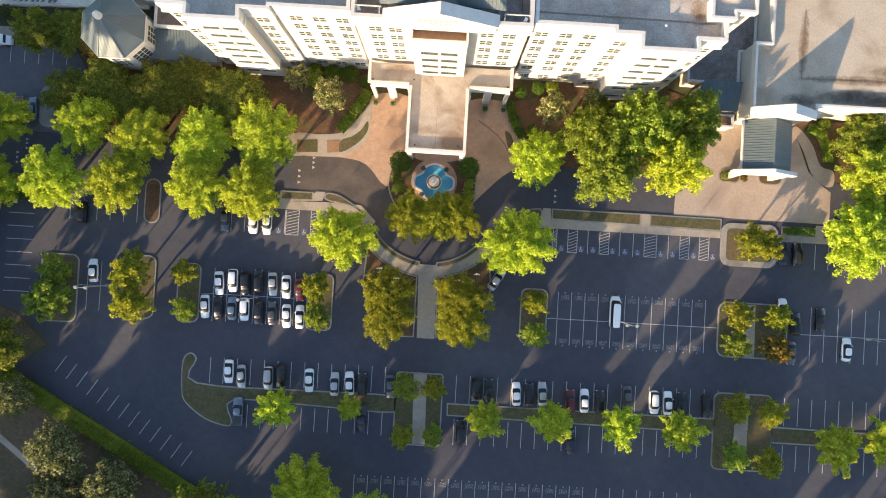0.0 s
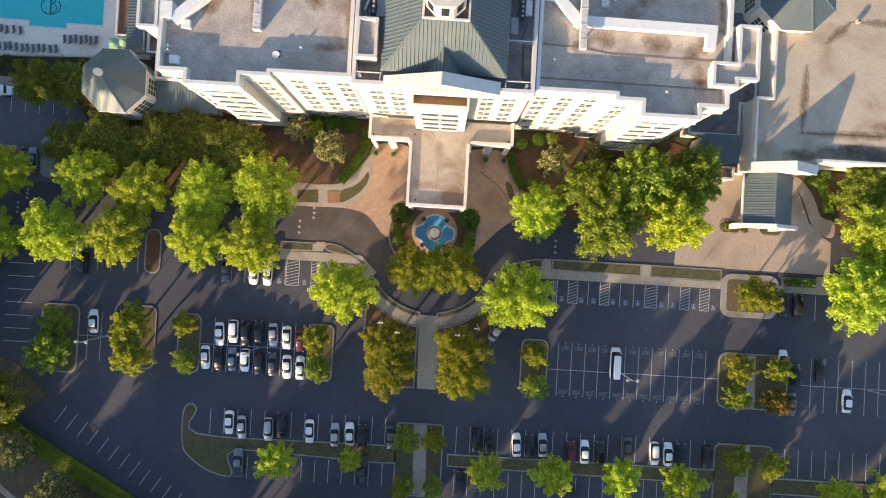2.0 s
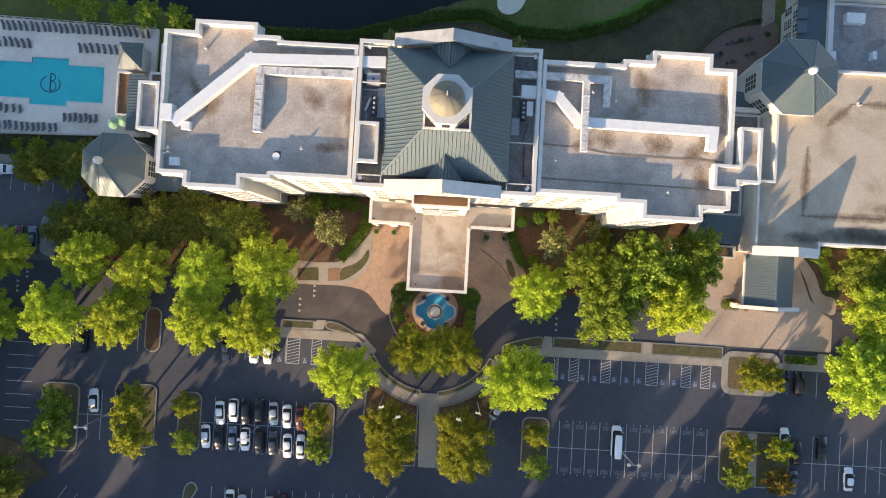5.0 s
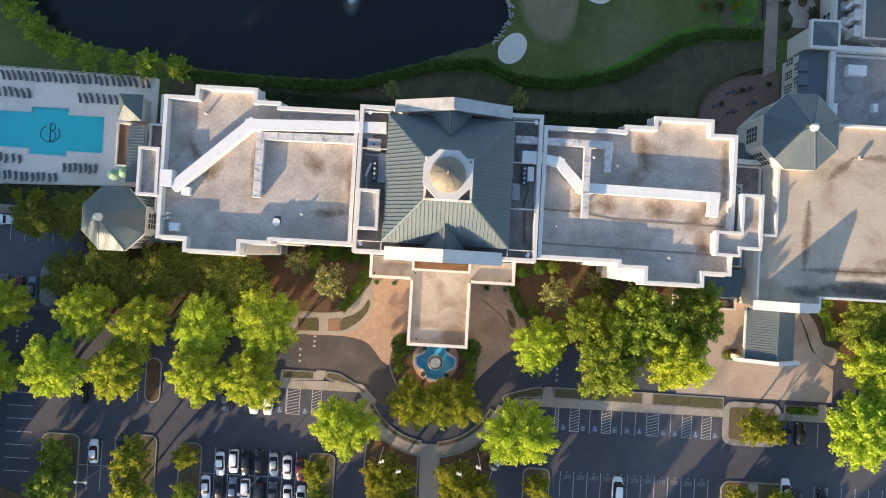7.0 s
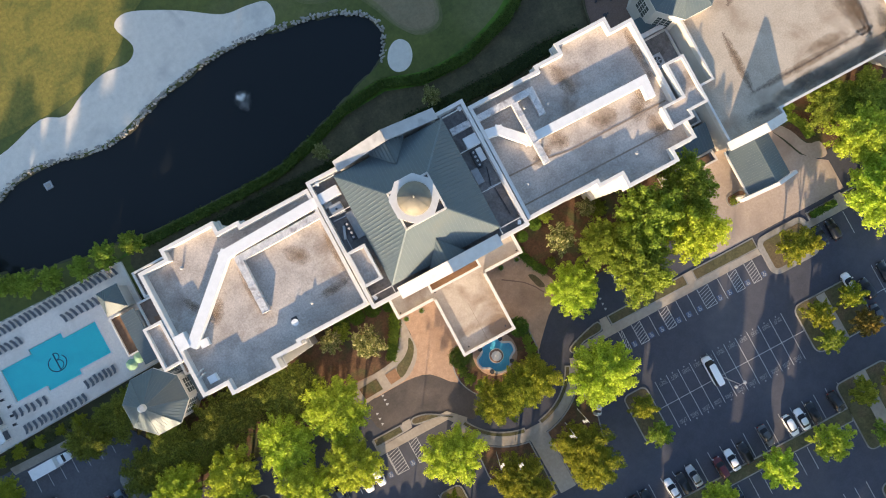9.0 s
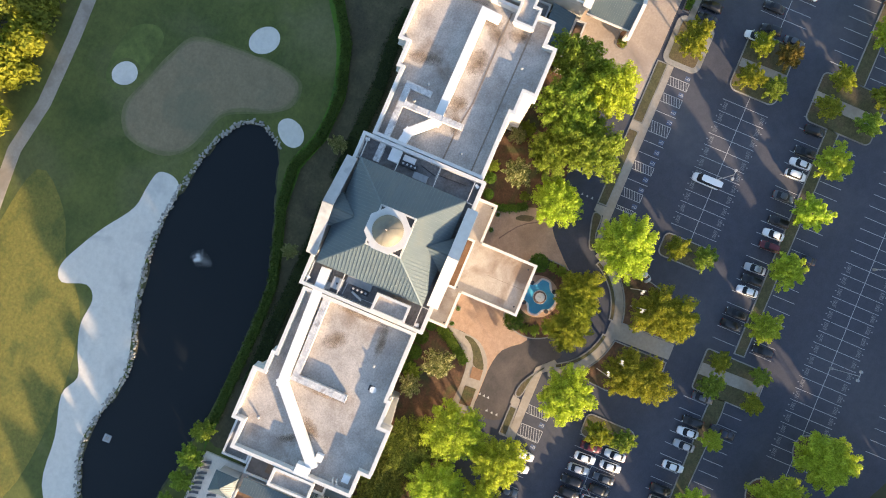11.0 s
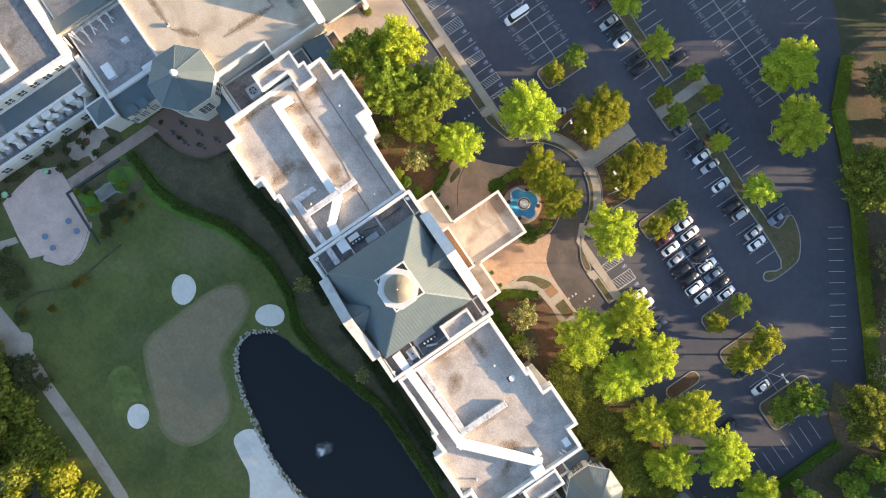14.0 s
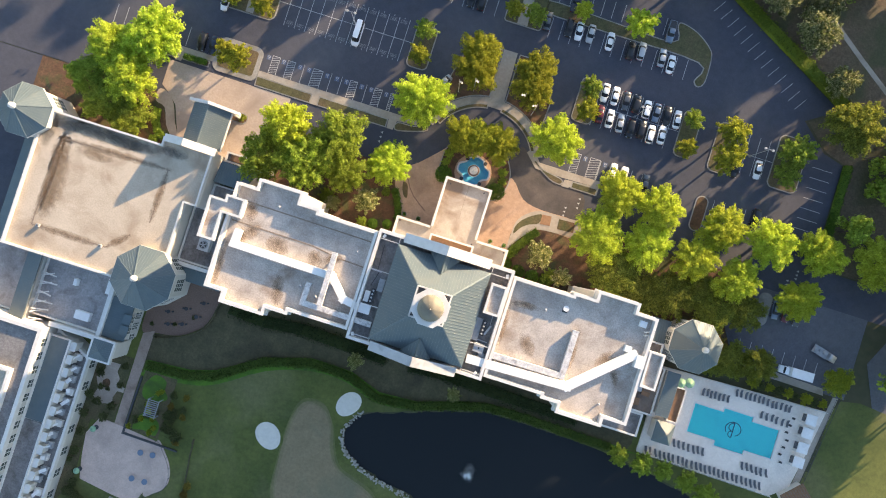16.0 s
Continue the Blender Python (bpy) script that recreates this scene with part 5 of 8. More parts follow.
hedge("hedge", "long clipped hedge beside the car park", [(-50.8, -50.8), (-38, -57.2), (-26.6, -61.8), (-17.5, -71)], 3.0, 1.5, leaf_yellow_hedge, 2)
hedge("hedge", "clipped hedge closing the west edge of the car park", [(-92.6, 4.8), (-92.6, -4), (-92.4, -16)], 2.0, 1.4, leaf_hedge, 3)
hedge("hedge", "clipped hedge north of the west bays", [(-92, 6.6), (-84, 6.8), (-80, 7.0)], 2.4, 1.3, leaf_hedge, 4)
hedge("hedge", "clipped hedge following the pond's near bank", [(-56, 69.4), (-46, 69.2), (-33, 68.9), (-24, 69.2), (-17.6, 70.9), (-6.5, 74.4), (3.2, 75.4), (11.2, 72.2), (21.4, 71.9), (33, 75.3), (43.6, 82.2), (50, 84.3), (60.5, 84.8)], 2.2, 0.8, leaf_bank, 5)
hedge("hedge", "golden curved hedge beside the forecourt", [(73.6, 29.4), (76.0, 28.4), (77.4, 25.6), (77.8, 22.6)], 1.9, 1.3, leaf_yellow_hedge, 6)
hedge("hedge", "golden clipped bush beside the entrance turret", [(75.6, 30.2), (77.4, 30.4)], 1.8, 1.3, leaf_yellow_hedge, 7)
hedge("hedge", "golden clipped bush at the hotel corner", [(52.4, 29.6), (55.4, 29.6)], 2.2, 1.4, leaf_yellow_hedge, 8)
hedge("hedge", "clipped hedge in a kerbed bed", [(69.8, 8.0), (75.7, 8.0)], 1.3, 0.9, leaf_hedge, 9)
hedge("hedge", "clipped hedge along the brick drive", [(-22.6, 23.2), (-20.4, 26.2), (-18.7, 28.8), (-17.2, 31.6)], 2.2, 1.2, leaf_yellow_hedge, 10)
hedge("hedge", "dark clipped hedge along the brick drive", [(11.9, 31.0), (12.4, 28.6), (13.6, 26.0), (14.9, 24.0)], 1.7, 1.1, leaf_hedge, 11)

# near-black leafy strip along the north foot of the hotel
leaf_dark = leafy("near_black_leaves", (0.018, 0.028, 0.008), (0.035, 0.05, 0.014), (0.06, 0.075, 0.02), 0.25)
hedge("hedge", "near-black leafy strip at the foot of the hotel", [(-46, 65.4), (-30, 65.2), (-12, 64.6), (-2, 65.2)], 3.2, 1.2, leaf_dark, 12)
hedge("hedge", "near-black leafy strip at the foot of the hotel", [(4, 65.4), (14, 65.0), (26, 64.6), (36, 65.6), (45, 65.0)], 3.4, 1.2, leaf_dark, 13)

# ---- buildings ----
def ring_wall(bm, outer, t, z0, z1, mi=0):
    """A wall of thickness t along the inside of a closed line."""
    if sum(a[0] * b[1] - b[0] * a[1] for a, b in zip(outer, outer[1:] + outer[:1])) < 0:
        outer = outer[::-1]
    inner = inset(outer, t)
    n = len(outer)
    v = [[bm.verts.new((*p, z)) for p in line] for line in (outer, inner) for z in (z0, z1)]
    for i in range(n):
        j = (i + 1) % n
        for a, b, c, d in ((v[0][i], v[0][j], v[1][j], v[1][i]), (v[1][i], v[1][j], v[3][j], v[3][i]), (v[3][i], v[3][j], v[2][j], v[2][i]), (v[2][i], v[2][j], v[0][j], v[0][i])):
            bm.faces.new((a, b, c, d)).material_index = mi
    return bm


def seams(bm, a, b, c, d, step=0.6, w=0.09, h=0.1):
    """Standing seams up a roof face: a-b is the eave, d above a and c above b the upper edge."""
    a, b, c, d = map(Vector, (a, b, c, d))
    e = (b - a).normalized()
    L, k = (b - a).length, step / 2
    s0, s1 = (d - a).dot(e), (b - c).dot(e)
    rise = d - a - e * s0
    nrm = e.cross(rise).normalized() * (h / 2)
    while k < L:
        f = 1.0
        if s0 > 1e-3:
            f = min(f, k / s0)
        if s1 > 1e-3:
            f = min(f, (L - k) / s1)
        if f > 0.04:
            p = a + e * k + nrm
            beam(bm, p, p + rise * f, w, h)
        k += step
    return bm


def face(bm, *pts, mi=0):
    bm.faces.new([bm.verts.new(p) for p in pts]).material_index = mi
    return bm


def window_unit(parent, x, y, z, w=2.1, h=1.75, cols=2, rows=2, facing="s", cache={}):
    """A framed window set into a wall, with dark panes behind white bars; meshes are shared."""
    key = (w, h, cols, rows)
    if key not in cache:
        f, g = bmesh.new(), bmesh.new()
        gx, gz = [-w / 2 - 0.12], [-h / 2 - 0.16]
        for edges, size, n, bar in ((gx, w, cols, 0.07), (gz, h, rows, 0.045)):
            for k in range(n):
                edges += [-size / 2 + k * size / n + (bar if k else 0), -size / 2 + (k + 1) * size / n - (bar if k < n - 1 else 0)]
        gx.append(w / 2 + 0.12)
        gz.append(h / 2 + 0.16)
        vs = [[f.verts.new((u, -0.09, v)) for u in gx] for v in gz]
        bars = [f.faces.new((vs[j][i], vs[j][i + 1], vs[j + 1][i + 1], vs[j + 1][i])) for j in range(len(gz) - 1) for i in range(len(gx) - 1) if i % 2 == 0 or j % 2 == 0]
        ext = bmesh.ops.extrude_face_region(f, geom=bars)
        bmesh.ops.translate(f, verts=[q for q in ext["geom"] if isinstance(q, bmesh.types.BMVert)], vec=(0, 0.15, 0))
        box(g, -w / 2, w / 2, -0.05, 0.05, -h / 2, h / 2)
        cache[key] = []
        for n, b, m in (("window", f, trim_white), ("pane", g, glass_window)):
            me = bpy.data.meshes.new(n)
            b.to_mesh(me)
            b.free()
            me.materials.append(m)
            cache[key].append(me)
    win = new("window", cache[key][0])
    win.parent = parent
    win.matrix_basis = pose(x, y, z, 0, 0, {"s": 0, "e": 90, "n": 180, "w": 270}[facing])
    pane = new("pane", cache[key][1])
    pane.parent = win
    return win


hotel = thing("hotel_building", "white seven-storey hotel with flat wings and a teal hip roof", "building")
Z_ROOF, Z_PAR = 27.3, 28.8
W_WING = [(-47.3, 35.4), (-43.0, 35.4), (-43.0, 33.5), (-34.0, 33.5), (-34.0, 35.4), (-29.3, 35.4), (-29.3, 36.0), (-16.8, 36.0), (-16.8, 57.2), (-29.0, 57.2), (-29.0, 57.9), (-32.7, 57.9), (-32.7, 59.8), (-42.5, 59.8), (-42.5, 58.0), (-47.3, 58.0)]
E_WING = [(12.1, 35.7), (24.6, 35.7), (24.6, 34.9), (28.8, 34.9), (28.8, 32.6), (38.3, 32.6), (38.3, 34.6), (42.5, 34.6), (42.5, 56.8), (38.7, 56.8), (38.7, 59.0), (29.2, 59.0), (29.2, 57.4), (24.6, 57.4), (24.6, 56.6), (12.1, 56.6)]
C_BLOCK = [(-16.7, 35.0), (12.0, 35.0), (12.0, 58.1), (-16.7, 58.1)]
WING = {}
for nm, line, zr, zp in (("west_wing", W_WING, Z_ROOF, Z_PAR), ("east_wing", E_WING, Z_ROOF, Z_PAR), ("central_block", C_BLOCK, 27.4, 29.1)):
    wing = WING[nm] = part(nm, prismed(inset(line, 0.35), 0.0, zr), stucco, hotel, "white stucco walls")
    part("roof_deck", prismed(inset(line, 0.5), zr - 0.1, zr + 0.06), membrane if nm == "central_block" else roof_gravel, wing, "grey membrane roof" if nm == "central_block" else "stained gravel roof")
    part("parapet", ring_wall(bmesh.new(), inset(line, 0.05), 0.6, zr - 0.9, zp), trim_white, wing)
    part("cornice", ring_wall(bmesh.new(), inset(line, -0.12), 0.5, zr - 1.5, zr - 0.85), trim_white, wing)
    part("string_course", ring_wall(bmesh.new(), inset(line, 0.22), 0.3, 5.2, 5.6), trim_white, wing)
wing_w, wing_e, core = WING["west_wing"], WING["east_wing"], WING["central_block"]
ROWS_Z = (3.0, 7.8, 11.05, 14.3, 17.55, 20.8, 24.1)
for z in ROWS_Z:
    for x, y, par in ((-45.3, 35.75, wing_w), (-31.8, 35.75, wing_w), (-26.4, 36.35, wing_w), (-22.6, 36.35, wing_w), (-18.8, 36.35, wing_w), (14.0, 36.05, wing_e), (18.0, 36.05, wing_e), (21.9, 36.05, wing_e), (40.4, 34.95, wing_e), (26.9, 35.25, wing_e)):
        window_unit(par, x, y, z)
    if z > 9:
        for x in (-13.3, -10.0, 5.1, 8.7):
            window_unit(core, x, 35.35, z)
    for x, y, par in ((-40.1, 33.85, wing_w), (-36.9, 33.85, wing_w), (31.8, 32.95, wing_e), (35.1, 32.95, wing_e)):
        window_unit(par, x, y, z, 2.7, 1.6, 1, 1)
        part("balcony_rail", boxed(x - 1.4, x + 1.4, y - 0.26, y - 0.1, z - 0.95, z - 0.05), trim_white, par)
    if 9 < z < 24:
        for x in (-4.35, -1.0):
            window_unit(core, x, 32.9, z, 2.9, 1.7, 1, 1)
            part("balcony_rail", boxed(x - 1.5, x + 1.5, 32.62, 32.78, z - 1.0, z - 0.1), trim_white, core)
# arched heads over the top loggias
for x, y, par in ((-40.1, 33.8, wing_w), (-36.9, 33.8, wing_w), (31.8, 32.9, wing_e), (35.1, 32.9, wing_e)):
    bm = bmesh.new()
    for k in range(8):
        a0, a1 = radians(180 - 22.5 * k), radians(180 - 22.5 * (k + 1))
        beam(bm, (x + 1.45 * math.cos(a0), y, 24.9 + 0.75 * math.sin(a0)), (x + 1.45 * math.cos(a1), y, 24.9 + 0.75 * math.sin(a1)), 0.2, 0.2)
    part("arch_moulding", bm, trim_white, par)
# projecting entrance bay with its ledge
bay = part("entrance_bay", boxed(-7.2, 1.9, 32.9, 35.4, 0.0, 25.9), stucco, hotel, "white projecting bay")
part("ledge_rim", ring_wall(bmesh.new(), [(-7.3, 32.7), (2.0, 32.7), (2.0, 35.2), (-7.3, 35.2)], 0.35, 25.4, 26.9), trim_white, bay)
part("ledge_floor", boxed(-7.0, 1.7, 33.0, 35.0, 25.8, 26.1), terracotta, bay, "brown gravel ledge")


def pediment(y0, y1, x0, x1, z0, zp, drop, name="pediment", top=None):
    """A gabled parapet: a thick white slab bent over a peak."""
    mid, bm = (x0 + x1) / 2, bmesh.new()
    prof = [(x0, z0 - drop), (x1, z0 - drop), (x1, z0), (mid, zp), (x0, z0)]
    f = [bm.verts.new((x, y0, z)) for x, z in prof]
    b = [bm.verts.new((x, y1, z)) for x, z in prof]
    bm.faces.new(f)
    bm.faces.new(b[::-1])
    for i in range(5):
        j = (i + 1) % 5
        bm.faces.new((f[j], f[i], b[i], b[j]))
    ob = part(name, bm, stucco, hotel)
    cap = bmesh.new()
    for sx, ex in ((x0 - 0.3, mid), (x1 + 0.3, mid)):
        beam(cap, (sx, (y0 + y1) / 2, z0 + 0.05), (ex, (y0 + y1) / 2, zp + 0.15), (y1 - y0) + 0.5, 0.3)
    part("coping", cap, top or trim_white, ob)
    return ob


ped = pediment(34.5, 36.0, -11.2, 6.2, 29.7, 33.2, 3.0)
pediment(57.2, 58.6, -10.8, 6.6, 29.7, 33.0, 3.0, top=coping_grey)
# worn letters on the front gable: plain bars
for k in range(9):
    part("sign_bar", boxed(-5.9 + 0.8 * k, -5.45 + 0.8 * k, 34.4, 34.5, 30.15, 30.75), sign_metal, ped, "weathered gold sign letter")
for k in range(5):
    part("sign_bar", boxed(-4.2 + 0.75 * k, -3.75 + 0.75 * k, 34.4, 34.5, 29.25, 29.65), sign_metal, ped, "weathered gold sign letter")

# hip roof with seams, gables and the cupola
EZ, TZ = 30.3, 35.2
ex0, ex1, ey0, ey1, tx0, tx1, ty0, ty1 = -12.0, 7.4, 36.9, 56.5, -5.7, 1.0, 43.3, 49.3
hip = part("hip_roof", bmesh.new(), teal, hotel, "teal standing-seam metal hip roof")
bm, sm = bmesh.new(), bmesh.new()
quads = (((ex0, ey0), (ex1, ey0), (tx1, ty0), (tx0, ty0)), ((ex1, ey0), (ex1, ey1), (tx1, ty1), (tx1, ty0)), ((ex1, ey1), (ex0, ey1), (tx0, ty1), (tx1, ty1)), ((ex0, ey1), (ex0, ey0), (tx0, ty0), (tx0, ty1)))
for a, b, c, d in quads:
    face(bm, (*a, EZ), (*b, EZ), (*c, TZ), (*d, TZ))
    face(bm, (*b, EZ - 0.3), (*a, EZ - 0.3), (*a, EZ), (*b, EZ))
    seams(sm, (*a, EZ), (*b, EZ), (*c, TZ), (*d, TZ))
    beam(sm, (*a, EZ + 0.06), (*d, TZ + 0.06), 0.25, 0.14)
face(bm, (ex0, ey0, EZ - 0.3), (ex0, ey1, EZ - 0.3), (ex1, ey1, EZ - 0.3), (ex1, ey0, EZ - 0.3))
for y_out, y_in in ((36.0, 40.1), (57.3, 53.1)):  # small gables behind the pediments
    mid, hw, zr = -2.4, 3.1, 32.8
    for s in (-1, 1):
        p = ((mid + s * hw, y_out, EZ - 0.2), (mid, y_out, zr), (mid, y_in, zr), (mid + s * hw, y_out + (y_in - y_out) * 0.12, EZ - 0.2))
        face(bm, *(p if (s > 0) == (y_in > y_out) else p[::-1]))
        n = 6
        for k in range(n):
            t = k / n
            beam(sm, (mid + s * hw * t, y_out, zr + (EZ - 0.2 - zr) * t + 0.05), (mid + s * hw * t, y_in + (y_out - y_in) * 0.88 * t, zr + (EZ - 0.2 - zr) * t + 0.05), 0.09, 0.1)
bm.to_mesh(hip.data)
bm.free()
part("roof_seam", sm, teal_rib, hip, "raised metal seams")
part("roof_base", boxed(ex0 + 0.8, ex1 - 0.8, ey0 + 0.8, ey1 - 0.8, 27.4, EZ - 0.28), stucco, hip)
part("lantern_deck", boxed(tx0, tx1, ty0, ty1, TZ - 0.3, TZ + 0.02), dark_metal, hip, "dark deck under the cupola")
bm = bmesh.new()
for x, y in ((tx0, ty0), (tx1, ty0), (tx1, ty1), (tx0, ty1)):
    box(bm, x - 0.12, x + 0.12, y - 0.12, y + 0.12, TZ, TZ + 0.5)
for a, b in (((tx0, ty0), (tx1, ty0)), ((tx1, ty0), (tx1, ty1)), ((tx1, ty1), (tx0, ty1)), ((tx0, ty1), (tx0, ty0))):
    beam(bm, (*a, TZ + 0.1), (*b, TZ + 0.1), 0.3, 0.22)
part("lantern_kerb", bm, trim_white, hip)
CX, CY = -2.5, 46.25
cup = part("cupola", prismed(ellipse(CX, CY, 3.15, 3.15, 8, 22.5), TZ, 39.7), stucco, hotel, "white octagonal cupola")
part("cornice", prismed(ellipse(CX, CY, 3.65, 3.65, 8, 22.5), 39.7, 40.35), trim_white, cup)
for k in range(8):
    a = radians(45 * k)
    ob = part("opening", boxed(-0.55, 0.55, -0.08, 0.08, -1.3, 1.2), glass_dark, cup, "dark arched opening")
    ob.matrix_basis = Matrix.Translation((CX + 2.93 * math.cos(a), CY + 2.93 * math.sin(a), 37.6)) @ Matrix.Rotation(a + radians(90), 4, "Z")
bm = bmesh.new()
bmesh.ops.create_uvsphere(bm, u_segments=32, v_segments=16, radius=1.0, matrix=Matrix.Translation((CX, CY, 40.3)) @ Matrix.Diagonal((2.45, 2.45, 2.0, 1)))
bmesh.ops.delete(bm, geom=[v for v in bm.verts if v.co.z < 40.25], context="VERTS")
for f in bm.faces:
    f.smooth = True
dome = part("dome", bm, glass_dome, cup, "smoky ribbed dome")
bm = bmesh.new()
for k in range(12):
    a = 6.28319 * k / 12
    for j in range(6):
        e0, e1 = radians(15 * j), radians(15 * (j + 1))
        beam(bm, (CX + 2.47 * math.cos(e0) * math.cos(a), CY + 2.47 * math.cos(e0) * math.sin(a), 40.32 + 2.02 * math.sin(e0)), (CX + 2.47 * math.cos(e1) * math.cos(a), CY + 2.47 * math.cos(e1) * math.sin(a), 40.32 + 2.02 * math.sin(e1)), 0.05, 0.04)
part("dome_rib", bm, glass_dome, dome)
part("finial", tubed(CX, CY, 42.2, 44.4, 0.14, 0.02, 8), pole_metal, dome)

# penthouses on the roofs
def roof_room(line, z0, z1, inner, label):
    ob = part("penthouse", prismed(inset(line, 0.3), z0, inner), stucco, hotel, label)
    part("parapet", ring_wall(bmesh.new(), line, 0.45, inner - 0.6, z1), trim_white, ob)
    part("roof_deck", prismed(inset(line, 0.46), inner, inner + 0.05), roof_gravel, ob)
    return ob


roof_room([(-50.7, 42.0), (-47.4, 42.0), (-47.4, 49.6), (-50.7, 49.6)], 0, 28.9, 28.2, "white stair tower with a sunken roof")
roof_room([(39.2, 37.7), (43.2, 37.7), (43.2, 38.9), (46.4, 38.9), (46.4, 47.5), (43.0, 47.5), (43.0, 41.6), (39.2, 41.6)], 0, 29.9, 29.3, "white stair tower with an angled gravel roof")
roof_room([(-16.0, 38.6), (-12.7, 38.6), (-12.7, 44.8), (-16.0, 44.8)], 27.2, 30.9, 30.2, "white roof room with a sunken top")
# railings and supports across the side roofs
for a, b in (((-16.2, 36.9), (-12, 36.9)), ((7.4, 36.8), (11.6, 36.8)), ((7.4, 56.8), (11.6, 56.8)), ((-16.2, 57), (-12, 57)), ((-12.2, 35.4), (-12.2, 36.9)), ((7.4, 35.4), (7.4, 36.8)), ((7.4, 50.4), (11.6, 50.4)), ((7.4, 43.2), (11.6, 43.2)), ((-16.2, 51.3), (-12, 51.3)), ((7.4, 57), (7.4, 58)), ((-12, 57), (-12, 58))):
    bm = beam(bmesh.new(), (*a, 29.0), (*b, 29.0), 0.14, 0.14)
    for p in (a, b):
        box(bm, p[0] - 0.06, p[0] + 0.06, p[1] - 0.06, p[1] + 0.06, 27.4, 29.0)
    part("roof_railing", bm, trim_white, core)


def rooftop_unit(x0, x1, y0, y1, z, h, mat, fans=0, label="grey rooftop air conditioning unit"):
    ob = tagged(link_mesh("air_conditioner", boxed(x0, x1, y0, y1, z, z + h), mat), label, "air conditioner", "rooftop machines")
    for k in range(fans):
        t = (k + 0.5) / fans
        along = (y1 - y0) > (x1 - x0)
        fx, fy = ((x0 + x1) / 2, y0 + (y1 - y0) * t) if along else (x0 + (x1 - x0) * t, (y0 + y1) / 2)
        part("fan_grille", tubed(fx, fy, z + h, z + h + 0.08, 0.2, 0.17, 10), coping_grey if mat is dark_metal else dark_metal, ob)
    part("skid", boxed(x0 + 0.1, x1 - 0.1, y0 + 0.1, y1 - 0.1, z - 0.06, z + 0.02), dark_metal, ob)
    return ob


for a in ((-15.3, -13.2, 51.1, 52.9, 27.5, 1.3, machine_grey, 1), (-13.5, -12.1, 46.2, 50.8, 27.5, 0.5, machine_grey, 0), (-14.4, -13.55, 46.4, 49.5, 27.5, 0.9, dark_metal, 4), (-15.9, -14.6, 52.9, 53.7, 27.5, 0.6, machine_grey, 0),
          (9.0, 11.3, 50.5, 52.4, 27.5, 1.1, duct_metal, 0), (9.1, 9.9, 47.05, 50.0, 27.5, 0.9, dark_metal, 4), (10.0, 11.0, 47.8, 50.0, 27.5, 0.7, duct_metal, 0), (7.8, 9.0, 44.7, 47.3, 27.5, 0.4, machine_grey, 0)):
    rooftop_unit(*a)
for x0, y0, x1, y1, w, mat in ((-15.4, 47.1, -14.6, 49.2, 0.4, trim_white), (-15.7, 50.6, -13.4, 50.5, 0.16, pole_metal), (-15.2, 44.9, -15.2, 47.0, 0.12, pole_metal), (9.6, 43.6, 10.4, 46.6, 0.14, dark_metal), (10.2, 38.0, 10.0, 43.0, 0.12, dark_metal), (9.0, 43.5, 11.4, 43.4, 0.1, pole_metal)):
    tagged(link_mesh("roof_pipe", beam(bmesh.new(), (x0, y0, 27.46 + w / 2 + 0.06), (x1, y1, 27.46 + w / 2 + 0.06), w, w), mat), "pipe run lying on the grey membrane roof", "pipe", "roof pipes")
for x, y, turn in ((-15.0, 57.2, 150), (-15.4, 36.3, 20), (10.8, 57.1, 200), (10.6, 36.0, -25)):
    ob = thing("floodlight", "white floodlight on a short post at the roof corner", "floodlight", "roof floodlights")
    part("post", tubed(0, 0, 0, 1.2, 0.06, 0.06, 8), trim_white, ob)
    part("head", beam(bmesh.new(), (0, -0.15, 1.35), (0, 0.55, 1.15), 0.5, 0.32), duct_metal, ob)
    part("bracket", boxed(-0.3, 0.3, -0.06, 0.06, 1.1, 1.2), machine_grey, ob)
    ob.matrix_basis = pose(x, y, 27.45, 0, 0, turn)
for x, y in ((-44.8, 37.4), (-43.3, 43.1)):
    rooftop_unit(x - 0.7, x + 0.7, y - 0.65, y + 0.65, Z_ROOF + 0.1, 0.8, duct_metal, 0, "small white roof hatch box")
for k in range(6):
    tagged(link_mesh("vent_pipe", tubed(-46.6 + 0.45 * (k % 3), 38.4 + 0.7 * (k // 3) + 0.2 * (k % 3), Z_ROOF, Z_ROOF + 1.3, 0.13, 0.13, 8), trim_white), "slim white vent pipe on the gravel roof", "vent", "roof vents")
for x, y in ((-41, 55.6), (-25, 40.6), (15, 41), (33, 37), (20.4, 52.2), (24, 51), (10.6, 36.1), (-15.9, 36.3), (10.8, 57.2), (-15.8, 57.4)):
    ob = tagged(link_mesh("roof_vent", tubed(x, y, Z_ROOF, Z_ROOF + 0.6, 0.16, 0.16, 8), machine_grey), "short metal vent with a cowl on the roof", "vent", "roof vents")
    part("cowl", tubed(x, y, Z_ROOF + 0.6, Z_ROOF + 0.85, 0.32, 0.1, 8), machine_grey, ob)


dish = thing("satellite_dish", "white satellite dish on a dark foot on the gravel roof", "satellite dish")
part("reflector", tubed(0, 0, 0.55, 0.75, 0.25, 0.6, 16), duct_metal, dish)
part("mast", tubed(0, 0, 0, 0.6, 0.07, 0.07, 8), pole_metal, dish)
part("foot", boxed(-0.5, 0.5, -0.2, 0.9, 0, 0.12), dark_metal, dish)
part("feed_arm", beam(bmesh.new(), (0, 0.5, 0.6), (0, 0.1, 1.15), 0.06, 0.06), pole_metal, dish)
